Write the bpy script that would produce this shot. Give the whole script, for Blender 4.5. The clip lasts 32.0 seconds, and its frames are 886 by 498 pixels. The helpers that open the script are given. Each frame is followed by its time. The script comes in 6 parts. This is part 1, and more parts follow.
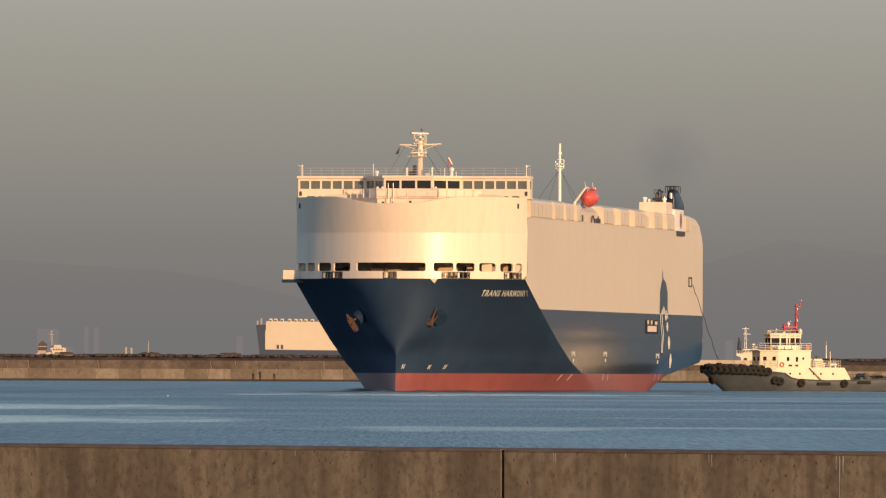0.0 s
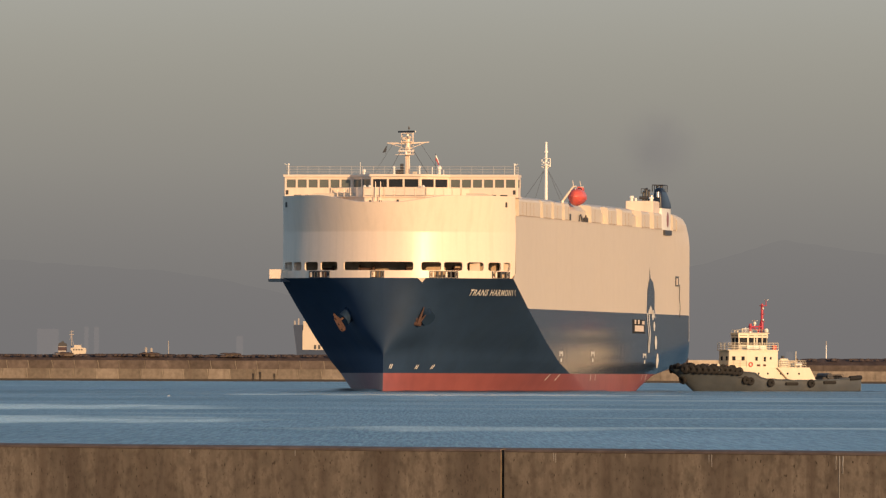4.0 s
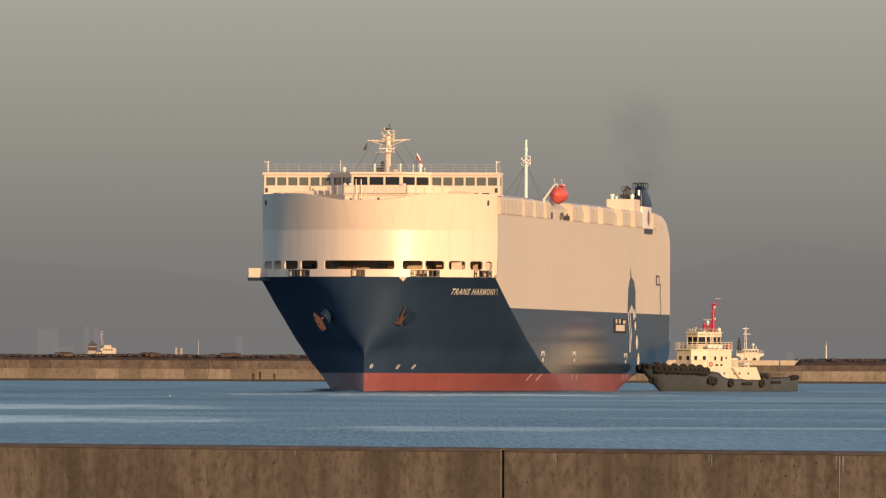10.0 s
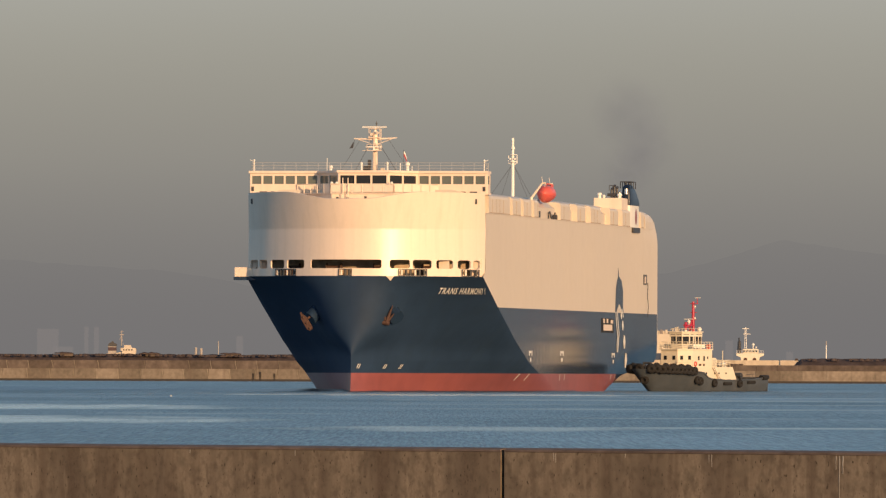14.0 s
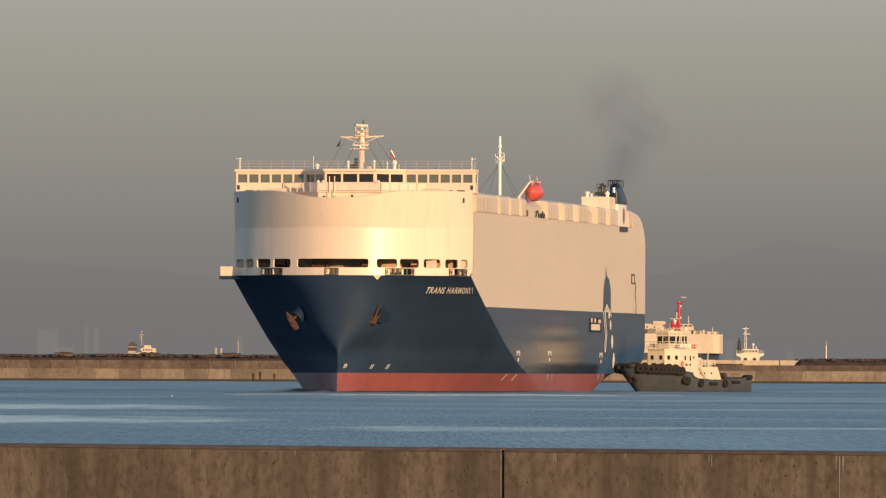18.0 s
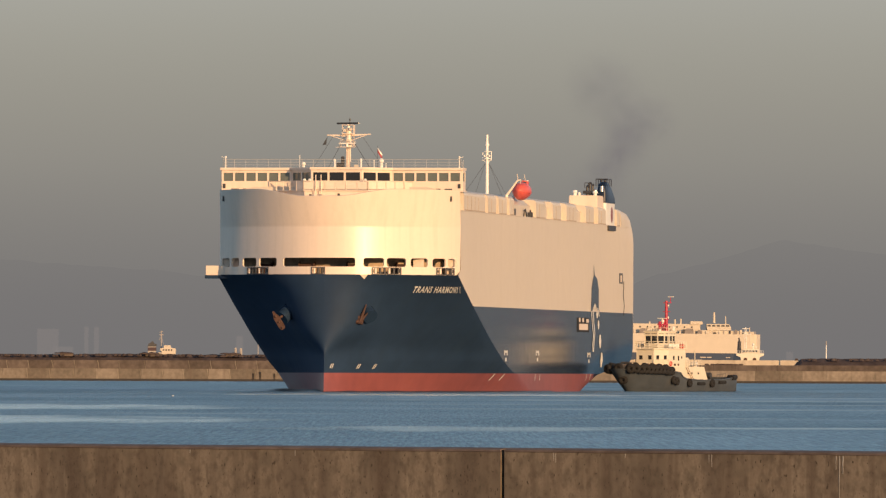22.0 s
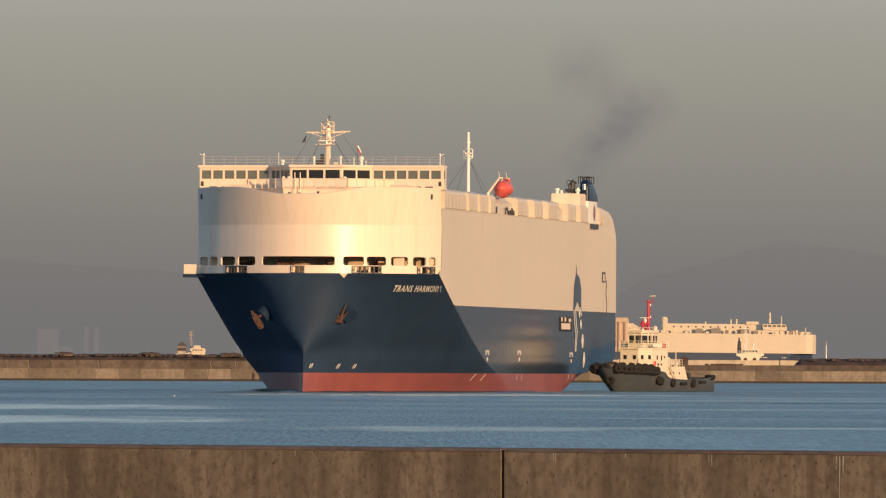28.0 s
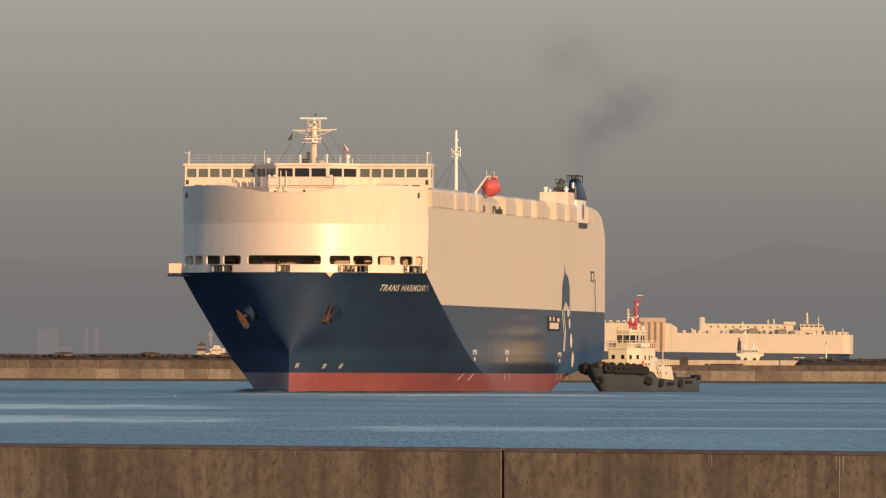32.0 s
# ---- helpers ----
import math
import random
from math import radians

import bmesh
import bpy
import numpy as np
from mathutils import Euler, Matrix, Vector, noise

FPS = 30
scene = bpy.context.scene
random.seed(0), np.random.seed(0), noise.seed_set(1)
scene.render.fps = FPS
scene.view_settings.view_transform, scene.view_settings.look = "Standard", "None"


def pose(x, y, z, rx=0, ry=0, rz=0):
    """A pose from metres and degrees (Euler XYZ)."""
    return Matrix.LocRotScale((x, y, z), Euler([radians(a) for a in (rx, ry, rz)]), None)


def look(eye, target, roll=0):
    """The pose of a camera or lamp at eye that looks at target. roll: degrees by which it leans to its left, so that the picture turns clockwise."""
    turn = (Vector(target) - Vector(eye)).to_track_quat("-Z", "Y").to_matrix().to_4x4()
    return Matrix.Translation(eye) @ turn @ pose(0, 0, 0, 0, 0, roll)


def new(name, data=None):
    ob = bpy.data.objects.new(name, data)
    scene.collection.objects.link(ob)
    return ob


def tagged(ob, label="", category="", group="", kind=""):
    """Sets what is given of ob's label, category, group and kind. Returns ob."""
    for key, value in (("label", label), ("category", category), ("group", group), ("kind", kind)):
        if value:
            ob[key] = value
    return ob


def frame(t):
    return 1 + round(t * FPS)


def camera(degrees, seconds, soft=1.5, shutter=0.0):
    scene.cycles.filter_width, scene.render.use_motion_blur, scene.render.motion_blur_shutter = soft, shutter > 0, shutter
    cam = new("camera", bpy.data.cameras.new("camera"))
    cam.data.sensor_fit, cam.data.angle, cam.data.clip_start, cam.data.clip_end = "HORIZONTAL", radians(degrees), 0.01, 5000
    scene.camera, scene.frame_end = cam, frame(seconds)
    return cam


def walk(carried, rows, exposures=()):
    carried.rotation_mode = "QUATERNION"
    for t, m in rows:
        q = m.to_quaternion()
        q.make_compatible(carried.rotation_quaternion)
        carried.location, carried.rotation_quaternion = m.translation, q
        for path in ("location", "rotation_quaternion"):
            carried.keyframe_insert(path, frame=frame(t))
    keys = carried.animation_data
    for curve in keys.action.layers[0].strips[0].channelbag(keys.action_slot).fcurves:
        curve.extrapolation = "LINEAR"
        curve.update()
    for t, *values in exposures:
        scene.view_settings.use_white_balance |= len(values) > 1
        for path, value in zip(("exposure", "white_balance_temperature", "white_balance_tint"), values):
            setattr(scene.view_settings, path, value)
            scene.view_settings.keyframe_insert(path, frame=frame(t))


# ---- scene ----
# A harbour at low sun, seen from a sea wall: x to the right, y away from the camera, z up, water at z = 0.
EYE = (0.0, 0.0, 2.357)
cam = camera(4.6797, 32.0, soft=1.3)
AIM = look(EYE, (-0.0446, 1000.0, 2.357 + 11.555), roll=0.2213)
walk(cam, [(0, AIM), (32, AIM)], exposures=[(0, 0.0), (19, 0.02), (25, 0.0), (32, -0.03)])

# ---- light ----
SUN_AZ = 33.5    # degrees to the right of straight behind the camera
SUN_EL = 8.0
world = bpy.data.worlds.new("world")
scene.world = world
world.use_nodes = True
wn, wl = world.node_tree.nodes, world.node_tree.links
wn.clear()
sky = wn.new("ShaderNodeTexSky")
sky.sky_type = "NISHITA"
sky.sun_disc = False
sky.sun_elevation = radians(SUN_EL)
sky.sun_rotation = radians(180 - SUN_AZ)
sky.air_density, sky.dust_density, sky.ozone_density = 1.0, 1.5, 1.5
sky_bg = wn.new("ShaderNodeBackground")
sky_bg.inputs["Strength"].default_value = 0.16
# a bank of haze that lies all round on the horizon
w_coord = wn.new("ShaderNodeTexCoord")
w_sep = wn.new("ShaderNodeSeparateXYZ")
w_ramp = wn.new("ShaderNodeValToRGB")
w_map = wn.new("ShaderNodeMapRange")
w_map.inputs["From Min"].default_value, w_map.inputs["From Max"].default_value = 0.0, 0.30
wl.new(w_coord.outputs["Generated"], w_sep.inputs[0])
wl.new(w_sep.outputs["Z"], w_map.inputs["Value"])
wl.new(w_map.outputs[0], w_ramp.inputs[0])
w_ramp.color_ramp.interpolation = "B_SPLINE"
HAZE = [(0.0, (0.184, 0.175, 0.175)), (0.03, (0.195, 0.185, 0.178)), (0.065, (0.272, 0.256, 0.229)), (0.115, (0.374, 0.357, 0.296)),
        (0.20, (0.49, 0.52, 0.53)), (0.42, (0.50, 0.68, 0.86)), (1.0, (0.42, 0.66, 0.98))]
els = w_ramp.color_ramp.elements
els[0].position, els[0].color = HAZE[0][0], (*HAZE[0][1], 1)
els[1].position, els[1].color = HAZE[-1][0], (*HAZE[-1][1], 1)
for at, col in HAZE[1:-1]:
    els.new(at).color = (*col, 1)
haze_bg = wn.new("ShaderNodeBackground")
haze_bg.inputs["Strength"].default_value = 1.0
wl.new(w_ramp.outputs[0], haze_bg.inputs["Color"])
w_fade = wn.new("ShaderNodeMapRange")
w_fade.inputs["From Min"].default_value, w_fade.inputs["From Max"].default_value = 0.06, 0.40
wl.new(w_sep.outputs["Z"], w_fade.inputs["Value"])
w_mix = wn.new("ShaderNodeMixShader")
wl.new(w_fade.outputs[0], w_mix.inputs[0])
wl.new(haze_bg.outputs[0], w_mix.inputs[1])
wl.new(sky_bg.outputs[0], w_mix.inputs[2])
wl.new(sky.outputs[0], sky_bg.inputs["Color"])
w_out = wn.new("ShaderNodeOutputWorld")
wl.new(w_mix.outputs[0], w_out.inputs["Surface"])

sun_data = bpy.data.lights.new("sun", "SUN")
sun_data.energy = 4.9
sun_data.angle = radians(0.55)
sun_data.color = (1.0, 0.60, 0.285)
sun = new("sun", sun_data)
sun_from = Vector((math.sin(radians(SUN_AZ)) * math.cos(radians(SUN_EL)), -math.cos(radians(SUN_AZ)) * math.cos(radians(SUN_EL)), math.sin(radians(SUN_EL))))
sun.matrix_world = look(sun_from * 100, (0, 0, 0))


# ---- materials ----
def surface(name, col, rough=0.5, metal=0.0, vary=0.12, grain=3.0, broad=0.15, streak=0.0, streak_col=(0.25, 0.16, 0.09), bump=0.02, spec=0.5, coat=0.0, by_object=0.0, frames=0.0, dents=0.12, coat_rough=0.1):
    """A worn surface: fine grain, broad patches, optional streaks that run down it."""
    m = bpy.data.materials.new(name)
    m.use_nodes = True
    n, l = m.node_tree.nodes, m.node_tree.links
    b = n["Principled BSDF"]
    b.inputs["Roughness"].default_value, b.inputs["Metallic"].default_value = rough, metal
    b.inputs["Specular IOR Level"].default_value = spec
    b.inputs["Coat Weight"].default_value, b.inputs["Coat Roughness"].default_value = coat, coat_rough
    tc = n.new("ShaderNodeTexCoord")
    fine, wide = n.new("ShaderNodeTexNoise"), n.new("ShaderNodeTexNoise")
    fine.inputs["Scale"].default_value, fine.inputs["Detail"].default_value = grain, 6
    wide.inputs["Scale"].default_value, wide.inputs["Detail"].default_value = broad, 4
    l.new(tc.outputs["Object"], fine.inputs["Vector"]), l.new(tc.outputs["Object"], wide.inputs["Vector"])
    add = n.new("ShaderNodeMath")
    add.operation = "ADD"
    l.new(fine.outputs["Fac"], add.inputs[0]), l.new(wide.outputs["Fac"], add.inputs[1])
    rng = n.new("ShaderNodeMapRange")
    rng.inputs["From Min"].default_value, rng.inputs["From Max"].default_value = 0.6, 1.4
    rng.inputs["To Min"].default_value, rng.inputs["To Max"].default_value = 1 - vary, 1 + vary
    l.new(add.outputs[0], rng.inputs["Value"])
    last = rng.outputs[0]
    if by_object:
        info, r2, mul = n.new("ShaderNodeObjectInfo"), n.new("ShaderNodeMapRange"), n.new("ShaderNodeMath")
        r2.inputs["To Min"].default_value, r2.inputs["To Max"].default_value = 1 - by_object, 1 + by_object
        mul.operation = "MULTIPLY"
        l.new(info.outputs["Random"], r2.inputs["Value"]), l.new(r2.outputs[0], mul.inputs[0]), l.new(last, mul.inputs[1])
        last = mul.outputs[0]
    scale = n.new("ShaderNodeVectorMath")
    scale.operation = "SCALE"
    scale.inputs[0].default_value = col
    l.new(last, scale.inputs["Scale"])
    colour = scale.outputs[0]
    if streak:
        mp, sn, sr, mix = n.new("ShaderNodeMapping"), n.new("ShaderNodeTexNoise"), n.new("ShaderNodeMapRange"), n.new("ShaderNodeMix")
        mp.inputs["Scale"].default_value = (1.0, 1.0, 0.05)
        sn.inputs["Scale"].default_value, sn.inputs["Detail"].default_value = grain * 0.5, 5
        l.new(tc.outputs["Object"], mp.inputs["Vector"]), l.new(mp.outputs[0], sn.inputs["Vector"])
        sr.inputs["From Min"].default_value, sr.inputs["From Max"].default_value = 0.50, 0.80
        sr.inputs["To Max"].default_value = streak
        l.new(sn.outputs["Fac"], sr.inputs["Value"])
        mix.data_type = "RGBA"
        l.new(sr.outputs[0], mix.inputs["Factor"]), l.new(colour, mix.inputs["A"])
        mix.inputs["B"].default_value = (*streak_col, 1)
        colour = mix.outputs["Result"]
    l.new(colour, b.inputs["Base Color"])
    if frames:      # plating that sinks a little between its frames and seams
        wv, mp3, b2, b3, wv2 = n.new("ShaderNodeTexWave"), n.new("ShaderNodeMapping"), n.new("ShaderNodeBump"), n.new("ShaderNodeBump"), n.new("ShaderNodeTexNoise")
        wv.bands_direction = "X"
        wv.inputs["Scale"].default_value, wv.inputs["Distortion"].default_value, wv.inputs["Detail"].default_value = 0.10, 1.5, 2
        wv2.inputs["Scale"].default_value, wv2.inputs["Detail"].default_value = 1.0, 2
        mp3.inputs["Scale"].default_value = (0.9, 0.9, dents)
        l.new(tc.outputs["Object"], wv.inputs["Vector"]), l.new(tc.outputs["Object"], mp3.inputs["Vector"]), l.new(mp3.outputs[0], wv2.inputs["Vector"])
        b2.inputs["Strength"].default_value, b2.inputs["Distance"].default_value = 0.6, frames
        b3.inputs["Strength"].default_value, b3.inputs["Distance"].default_value = 0.6, frames * 2.0
        l.new(wv.outputs["Fac"], b2.inputs["Height"]), l.new(wv2.outputs["Fac"], b3.inputs["Height"])
        l.new(b2.outputs[0], b3.inputs["Normal"]), l.new(b3.outputs[0], b.inputs["Normal"])
    elif bump:
        bp = n.new("ShaderNodeBump")
        bp.inputs["Strength"].default_value, bp.inputs["Distance"].default_value = 0.5, bump
        l.new(fine.outputs["Fac"], bp.inputs["Height"]), l.new(bp.outputs[0], b.inputs["Normal"])
    r3 = n.new("ShaderNodeMapRange")
    r3.inputs["To Min"].default_value, r3.inputs["To Max"].default_value = rough * 0.85, min(1, rough * 1.2)
    l.new(wide.outputs["Fac"], r3.inputs["Value"]), l.new(r3.outputs[0], b.inputs["Roughness"])
    return m


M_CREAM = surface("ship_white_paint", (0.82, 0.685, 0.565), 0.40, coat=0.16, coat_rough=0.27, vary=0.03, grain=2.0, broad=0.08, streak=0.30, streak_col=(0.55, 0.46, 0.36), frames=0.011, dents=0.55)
# cream set darker than the front's, mainly for side walls, vents and roof
M_SIDE = surface("ship_darker_cream", (0.635, 0.565, 0.475), 0.45, vary=0.04, grain=0.5, broad=0.05, streak=0.14, streak_col=(0.50, 0.43, 0.35), frames=0.006)
M_RUSTY_PAINT = surface("rust_stained_cream", (0.40, 0.30, 0.21), 0.7, vary=0.35, grain=1.2, broad=0.5, bump=0.0)
M_NAVY = surface("navy_hull_paint", (0.019, 0.038, 0.074), 0.15, vary=0.14, grain=0.4, broad=0.06, streak=0.16, streak_col=(0.055, 0.06, 0.065), frames=0.005)
M_NAVY_DULL = surface("weathered_navy_bow_paint", (0.0166, 0.039, 0.083), 0.70, vary=0.16, grain=0.5, broad=0.10, streak=0.25, streak_col=(0.030, 0.055, 0.085), frames=0.006, spec=0.3)
M_RED = surface("red_boot_topping", (0.265, 0.080, 0.076), 0.34, vary=0.2, grain=0.5, broad=0.08, streak=0.35, streak_col=(0.28, 0.09, 0.07), bump=0.01, spec=0.4)
M_WHITE = surface("white_paint", (0.80, 0.79, 0.75), 0.42, vary=0.05, grain=2.0, streak=0.12, bump=0.003)
M_DARK = surface("dark_steel", (0.050, 0.050, 0.054), 0.5, vary=0.2, bump=0.003)
M_BLACK = surface("black_rubber", (0.011, 0.011, 0.012), 0.8, vary=0.35, grain=5, bump=0.03)
M_RUST = surface("rusty_iron", (0.085, 0.045, 0.034), 0.85, vary=0.35, grain=4, bump=0.02)
M_ORANGE = surface("orange_lifeboat", (0.68, 0.12, 0.10), 0.4, vary=0.08, bump=0.002)
M_REDMAST = surface("red_mast_paint", (0.42, 0.028, 0.070), 0.4, vary=0.08, bump=0.002)
M_FUNNEL = surface("funnel_blue", (0.007, 0.016, 0.040), 0.4, vary=0.08, bump=0.002)
M_CHROME = surface("bare_metal", (0.60, 0.58, 0.54), 0.35, 0.85, vary=0.1, bump=0.002)
M_TUGHULL = surface("tug_grey_green_hull", (0.064, 0.077, 0.094), 0.5, vary=0.25, grain=0.8, broad=0.3, streak=0.3, streak_col=(0.10, 0.09, 0.075), bump=0.02)
M_TUGCREAM = surface("tug_cream_paint", (0.70, 0.645, 0.53), 0.42, vary=0.05, grain=1.5, streak=0.12, bump=0.003)
M_DECK = surface("green_grey_deck", (0.36, 0.37, 0.34), 0.7, vary=0.2, bump=0.01)


def sea_wall_material():
    """Old shuttered concrete: vertical stains, pale drips, open pores."""
    m = bpy.data.materials.new("weathered_concrete")
    m.use_nodes = True
    n, l = m.node_tree.nodes, m.node_tree.links
    b = n["Principled BSDF"]
    b.inputs["Roughness"].default_value, b.inputs["Specular IOR Level"].default_value = 0.9, 0.2
    tc = n.new("ShaderNodeTexCoord")

    def layer(scale, sxyz, detail, lo, hi, a, bcol, under=None, fac=1.0, kind="ShaderNodeTexNoise"):
        mp, tx, r, mix = n.new("ShaderNodeMapping"), n.new(kind), n.new("ShaderNodeMapRange"), n.new("ShaderNodeMix")
        mp.inputs["Scale"].default_value = sxyz
        tx.inputs["Scale"].default_value = scale
        if kind == "ShaderNodeTexNoise":
            tx.inputs["Detail"].default_value = detail
        l.new(tc.outputs["Object"], mp.inputs[0]), l.new(mp.outputs[0], tx.inputs["Vector"])
        r.inputs["From Min"].default_value, r.inputs["From Max"].default_value, r.inputs["To Max"].default_value = lo, hi, fac
        l.new(tx.outputs["Distance" if kind == "ShaderNodeTexVoronoi" else "Fac"], r.inputs["Value"])
        mix.data_type = "RGBA"
        l.new(r.outputs[0], mix.inputs["Factor"])
        if under is None:
            mix.inputs["A"].default_value = (*a, 1)
        else:
            l.new(under, mix.inputs["A"])
        mix.inputs["B"].default_value = (*bcol, 1)
        return mix.outputs["Result"], r.outputs[0]
    c, _ = layer(1.1, (1, 1, 0.6), 4, 0.35, 0.65, (0.365, 0.290, 0.205), (0.24, 0.188, 0.132))
    c, _ = layer(2.4, (1, 1, 0.10), 5, 0.46, 0.66, None, (0.115, 0.088, 0.066), c, 0.85)
    c, _ = layer(6.5, (1, 1, 0.9), 6, 0.50, 0.72, None, (0.13, 0.105, 0.075), c, 0.7)
    c, _ = layer(19.0, (1, 1, 0.7), 9, 0.47, 0.66, None, (0.105, 0.080, 0.058), c, 0.6)
    c, _ = layer(8.0, (1, 1, 0.07), 4, 0.50, 0.70, None, (0.115, 0.080, 0.056), c, 0.65)
    c, _ = layer(11.0, (1, 1, 0.14), 4, 0.66, 0.76, None, (0.46, 0.37, 0.26), c, 0.35)
    c, grain = layer(45.0, (1, 1, 1), 5, 0.35, 0.65, None, (0.20, 0.15, 0.105), c, 0.35)
    c, _ = layer(58.0, (1, 1, 0.5), 2, 0.66, 0.74, None, (0.045, 0.033, 0.022), c, 0.9)
    c, _ = layer(24.0, (1, 1, 0.5), 2, 0.71, 0.76, None, (0.06, 0.045, 0.03), c, 0.7)
    l.new(c, b.inputs["Base Color"])
    bp = n.new("ShaderNodeBump")
    bp.inputs["Strength"].default_value, bp.inputs["Distance"].default_value = 0.35, 0.002
    l.new(grain, bp.inputs["Height"]), l.new(bp.outputs[0], b.inputs["Normal"])
    return m


M_SEAWALL = sea_wall_material()
# darker than the wall: the top face's lack of sun, put into colour
M_CROWN = surface("skylit_wall_crown", (0.185, 0.142, 0.122), 0.95, vary=0.5, grain=9.0, broad=1.2, bump=0.003, spec=0.1)
M_BW_LOW = surface("pale_breakwater_concrete", (0.186, 0.159, 0.131), 0.9, vary=0.34, grain=0.9, broad=0.14, streak=0.9, streak_col=(0.13, 0.105, 0.085), bump=0.03, spec=0.2, by_object=0.26)
M_BW_UP = surface("stained_breakwater_concrete", (0.108, 0.088, 0.077), 0.9, vary=0.42, grain=0.7, broad=0.25, streak=0.7, streak_col=(0.07, 0.055, 0.045), bump=0.03, spec=0.2, by_object=0.2)
M_PARAPET = surface("pale_parapet_concrete", (0.50, 0.43, 0.34), 0.9, vary=0.2, grain=0.8, broad=0.12, streak=0.4, streak_col=(0.22, 0.18, 0.14), bump=0.02, spec=0.2)
M_EARTH = surface("dark_earth", (0.080, 0.063, 0.061), 0.95, vary=0.4, grain=0.8, broad=0.15, bump=0.15, spec=0.1)
M_SCRUB = surface("dark_scrub", (0.075, 0.060, 0.060), 0.95, vary=0.4, grain=1.5, broad=0.3, bump=0.05, spec=0.1)
M_TIDE = surface("wet_tide_band", (0.022, 0.018, 0.016), 0.6, vary=0.3, grain=0.8, bump=0.03)


def glass(name, col=(0.05, 0.08, 0.09)):
    m = surface(name, col, 0.06, vary=0.1, bump=0.0, spec=0.8)
    return m


M_GLASS = glass("window_glass", (0.13, 0.15, 0.14))
M_GLASS_DARK = glass("dark_window_glass", (0.018, 0.020, 0.024))


# ---- mesh helpers ----
def part(name, bm, material, parent=None, label="", smooth=False):
    me = bpy.data.meshes.new(name)
    bmesh.ops.recalc_face_normals(bm, faces=bm.faces[:])
    bm.to_mesh(me)
    bm.free()
    me.materials.append(material)
    if smooth:
        me.polygons.foreach_set("use_smooth", [True] * len(me.polygons))
        me.set_sharp_from_angle(angle=radians(40))
    ob = new(name, me)
    if parent is not None:
        ob.parent = parent
    if label:
        ob["label"] = label
    return ob


def box(bm, x0, x1, y0, y1, z0, z1, bevel=0.0):
    vs = [bm.verts.new((x, y, z)) for x in (x0, x1) for y in (y0, y1) for z in (z0, z1)]
    fs = [bm.faces.new([vs[i] for i in q]) for q in ((0, 1, 3, 2), (4, 6, 7, 5), (0, 4, 5, 1), (2, 3, 7, 6), (0, 2, 6, 4), (1, 5, 7, 3))]
    if bevel:
        bmesh.ops.bevel(bm, geom=list({e for f in fs for e in f.edges}), offset=bevel, segments=2, affect="EDGES")
    return vs


def tube(bm, p, q, r, r2=None, n=8):
    """A round bar from p to q."""
    p, q = Vector(p), Vector(q)
    r2 = r if r2 is None else r2
    turn = (q - p).to_track_quat("Z", "Y").to_matrix()
    rings = [[bm.verts.new(at + turn @ Vector((rad * math.cos(2 * math.pi * k / n), rad * math.sin(2 * math.pi * k / n), 0))) for k in range(n)] for at, rad in ((p, r), (q, r2))]
    for k in range(n):
        bm.faces.new((rings[0][k], rings[0][(k + 1) % n], rings[1][(k + 1) % n], rings[1][k]))
    bm.faces.new(rings[0][::-1]), bm.faces.new(rings[1])


def loft(bm, rows, closed=False, cap=False):
    """Skins rows of points of equal length."""
    vs = [[bm.verts.new(p) for p in row] for row in rows]
    n = len(vs[0])
    for a, b in zip(vs, vs[1:]):
        for k in range(n if closed else n - 1):
            q = [a[k], a[(k + 1) % n], b[(k + 1) % n], b[k]]
            if len({v.co.to_tuple(5) for v in q}) > 2:
                bm.faces.new(q)
    if cap:
        bm.faces.new(vs[0][::-1]), bm.faces.new(vs[-1])
    return vs


def extrude_profile(bm, pts, axis, a, b):
    """A prism: the polygon pts in the plane across axis ('x' or 'y'), from a to b."""
    def at(p, s):
        return (s, p[0], p[1]) if axis == "x" else (p[0], s, p[1])
    loft(bm, [[at(p, a) for p in pts], [at(p, b) for p in pts]], closed=True, cap=True)


def ball(bm, c, r, sx=1, sy=1, sz=1, u=12, v=8):
    made = bmesh.ops.create_uvsphere(bm, u_segments=u, v_segments=v, radius=r)["verts"]
    bmesh.ops.scale(bm, vec=(sx, sy, sz), verts=made)
    bmesh.ops.translate(bm, vec=c, verts=made)


def ring(bm, c, normal, r, w, n=14, m=8):
    """A tyre: a torus round c."""
    turn = Vector(normal).to_track_quat("Z", "Y").to_matrix()
    rows = []
    for i in range(n):
        a = 2 * math.pi * i / n
        rows.append([Vector(c) + turn @ Vector(((r + w * math.cos(2 * math.pi * k / m)) * math.cos(a), (r + w * math.cos(2 * math.pi * k / m)) * math.sin(a), w * math.sin(2 * math.pi * k / m))) for k in range(m)])
    loft(bm, rows + rows[:1], closed=True)
    bmesh.ops.remove_doubles(bm, verts=bm.verts[:], dist=1e-4)


def rail(bm, pts, height=1.05, bars=3, post=1.5, r=0.03):
    """A railing of posts and bars along pts."""
    for p, q in zip(pts, pts[1:]):
        p, q = Vector(p), Vector(q)
        n = max(1, round((q - p).length / post))
        for k in range(n + 1):
            at = p.lerp(q, k / n)
            tube(bm, at, at + Vector((0, 0, height)), r, n=4)
        for b in range(1, bars + 1):
            up = Vector((0, 0, height * b / bars))
            tube(bm, p + up, q + up, r, n=4)


def table(rows, z):
    return float(np.interp(z, [a for a, _ in rows], [b for _, b in rows]))


def empty(name, label, category, group=""):
    return tagged(new(name), label, category, group)


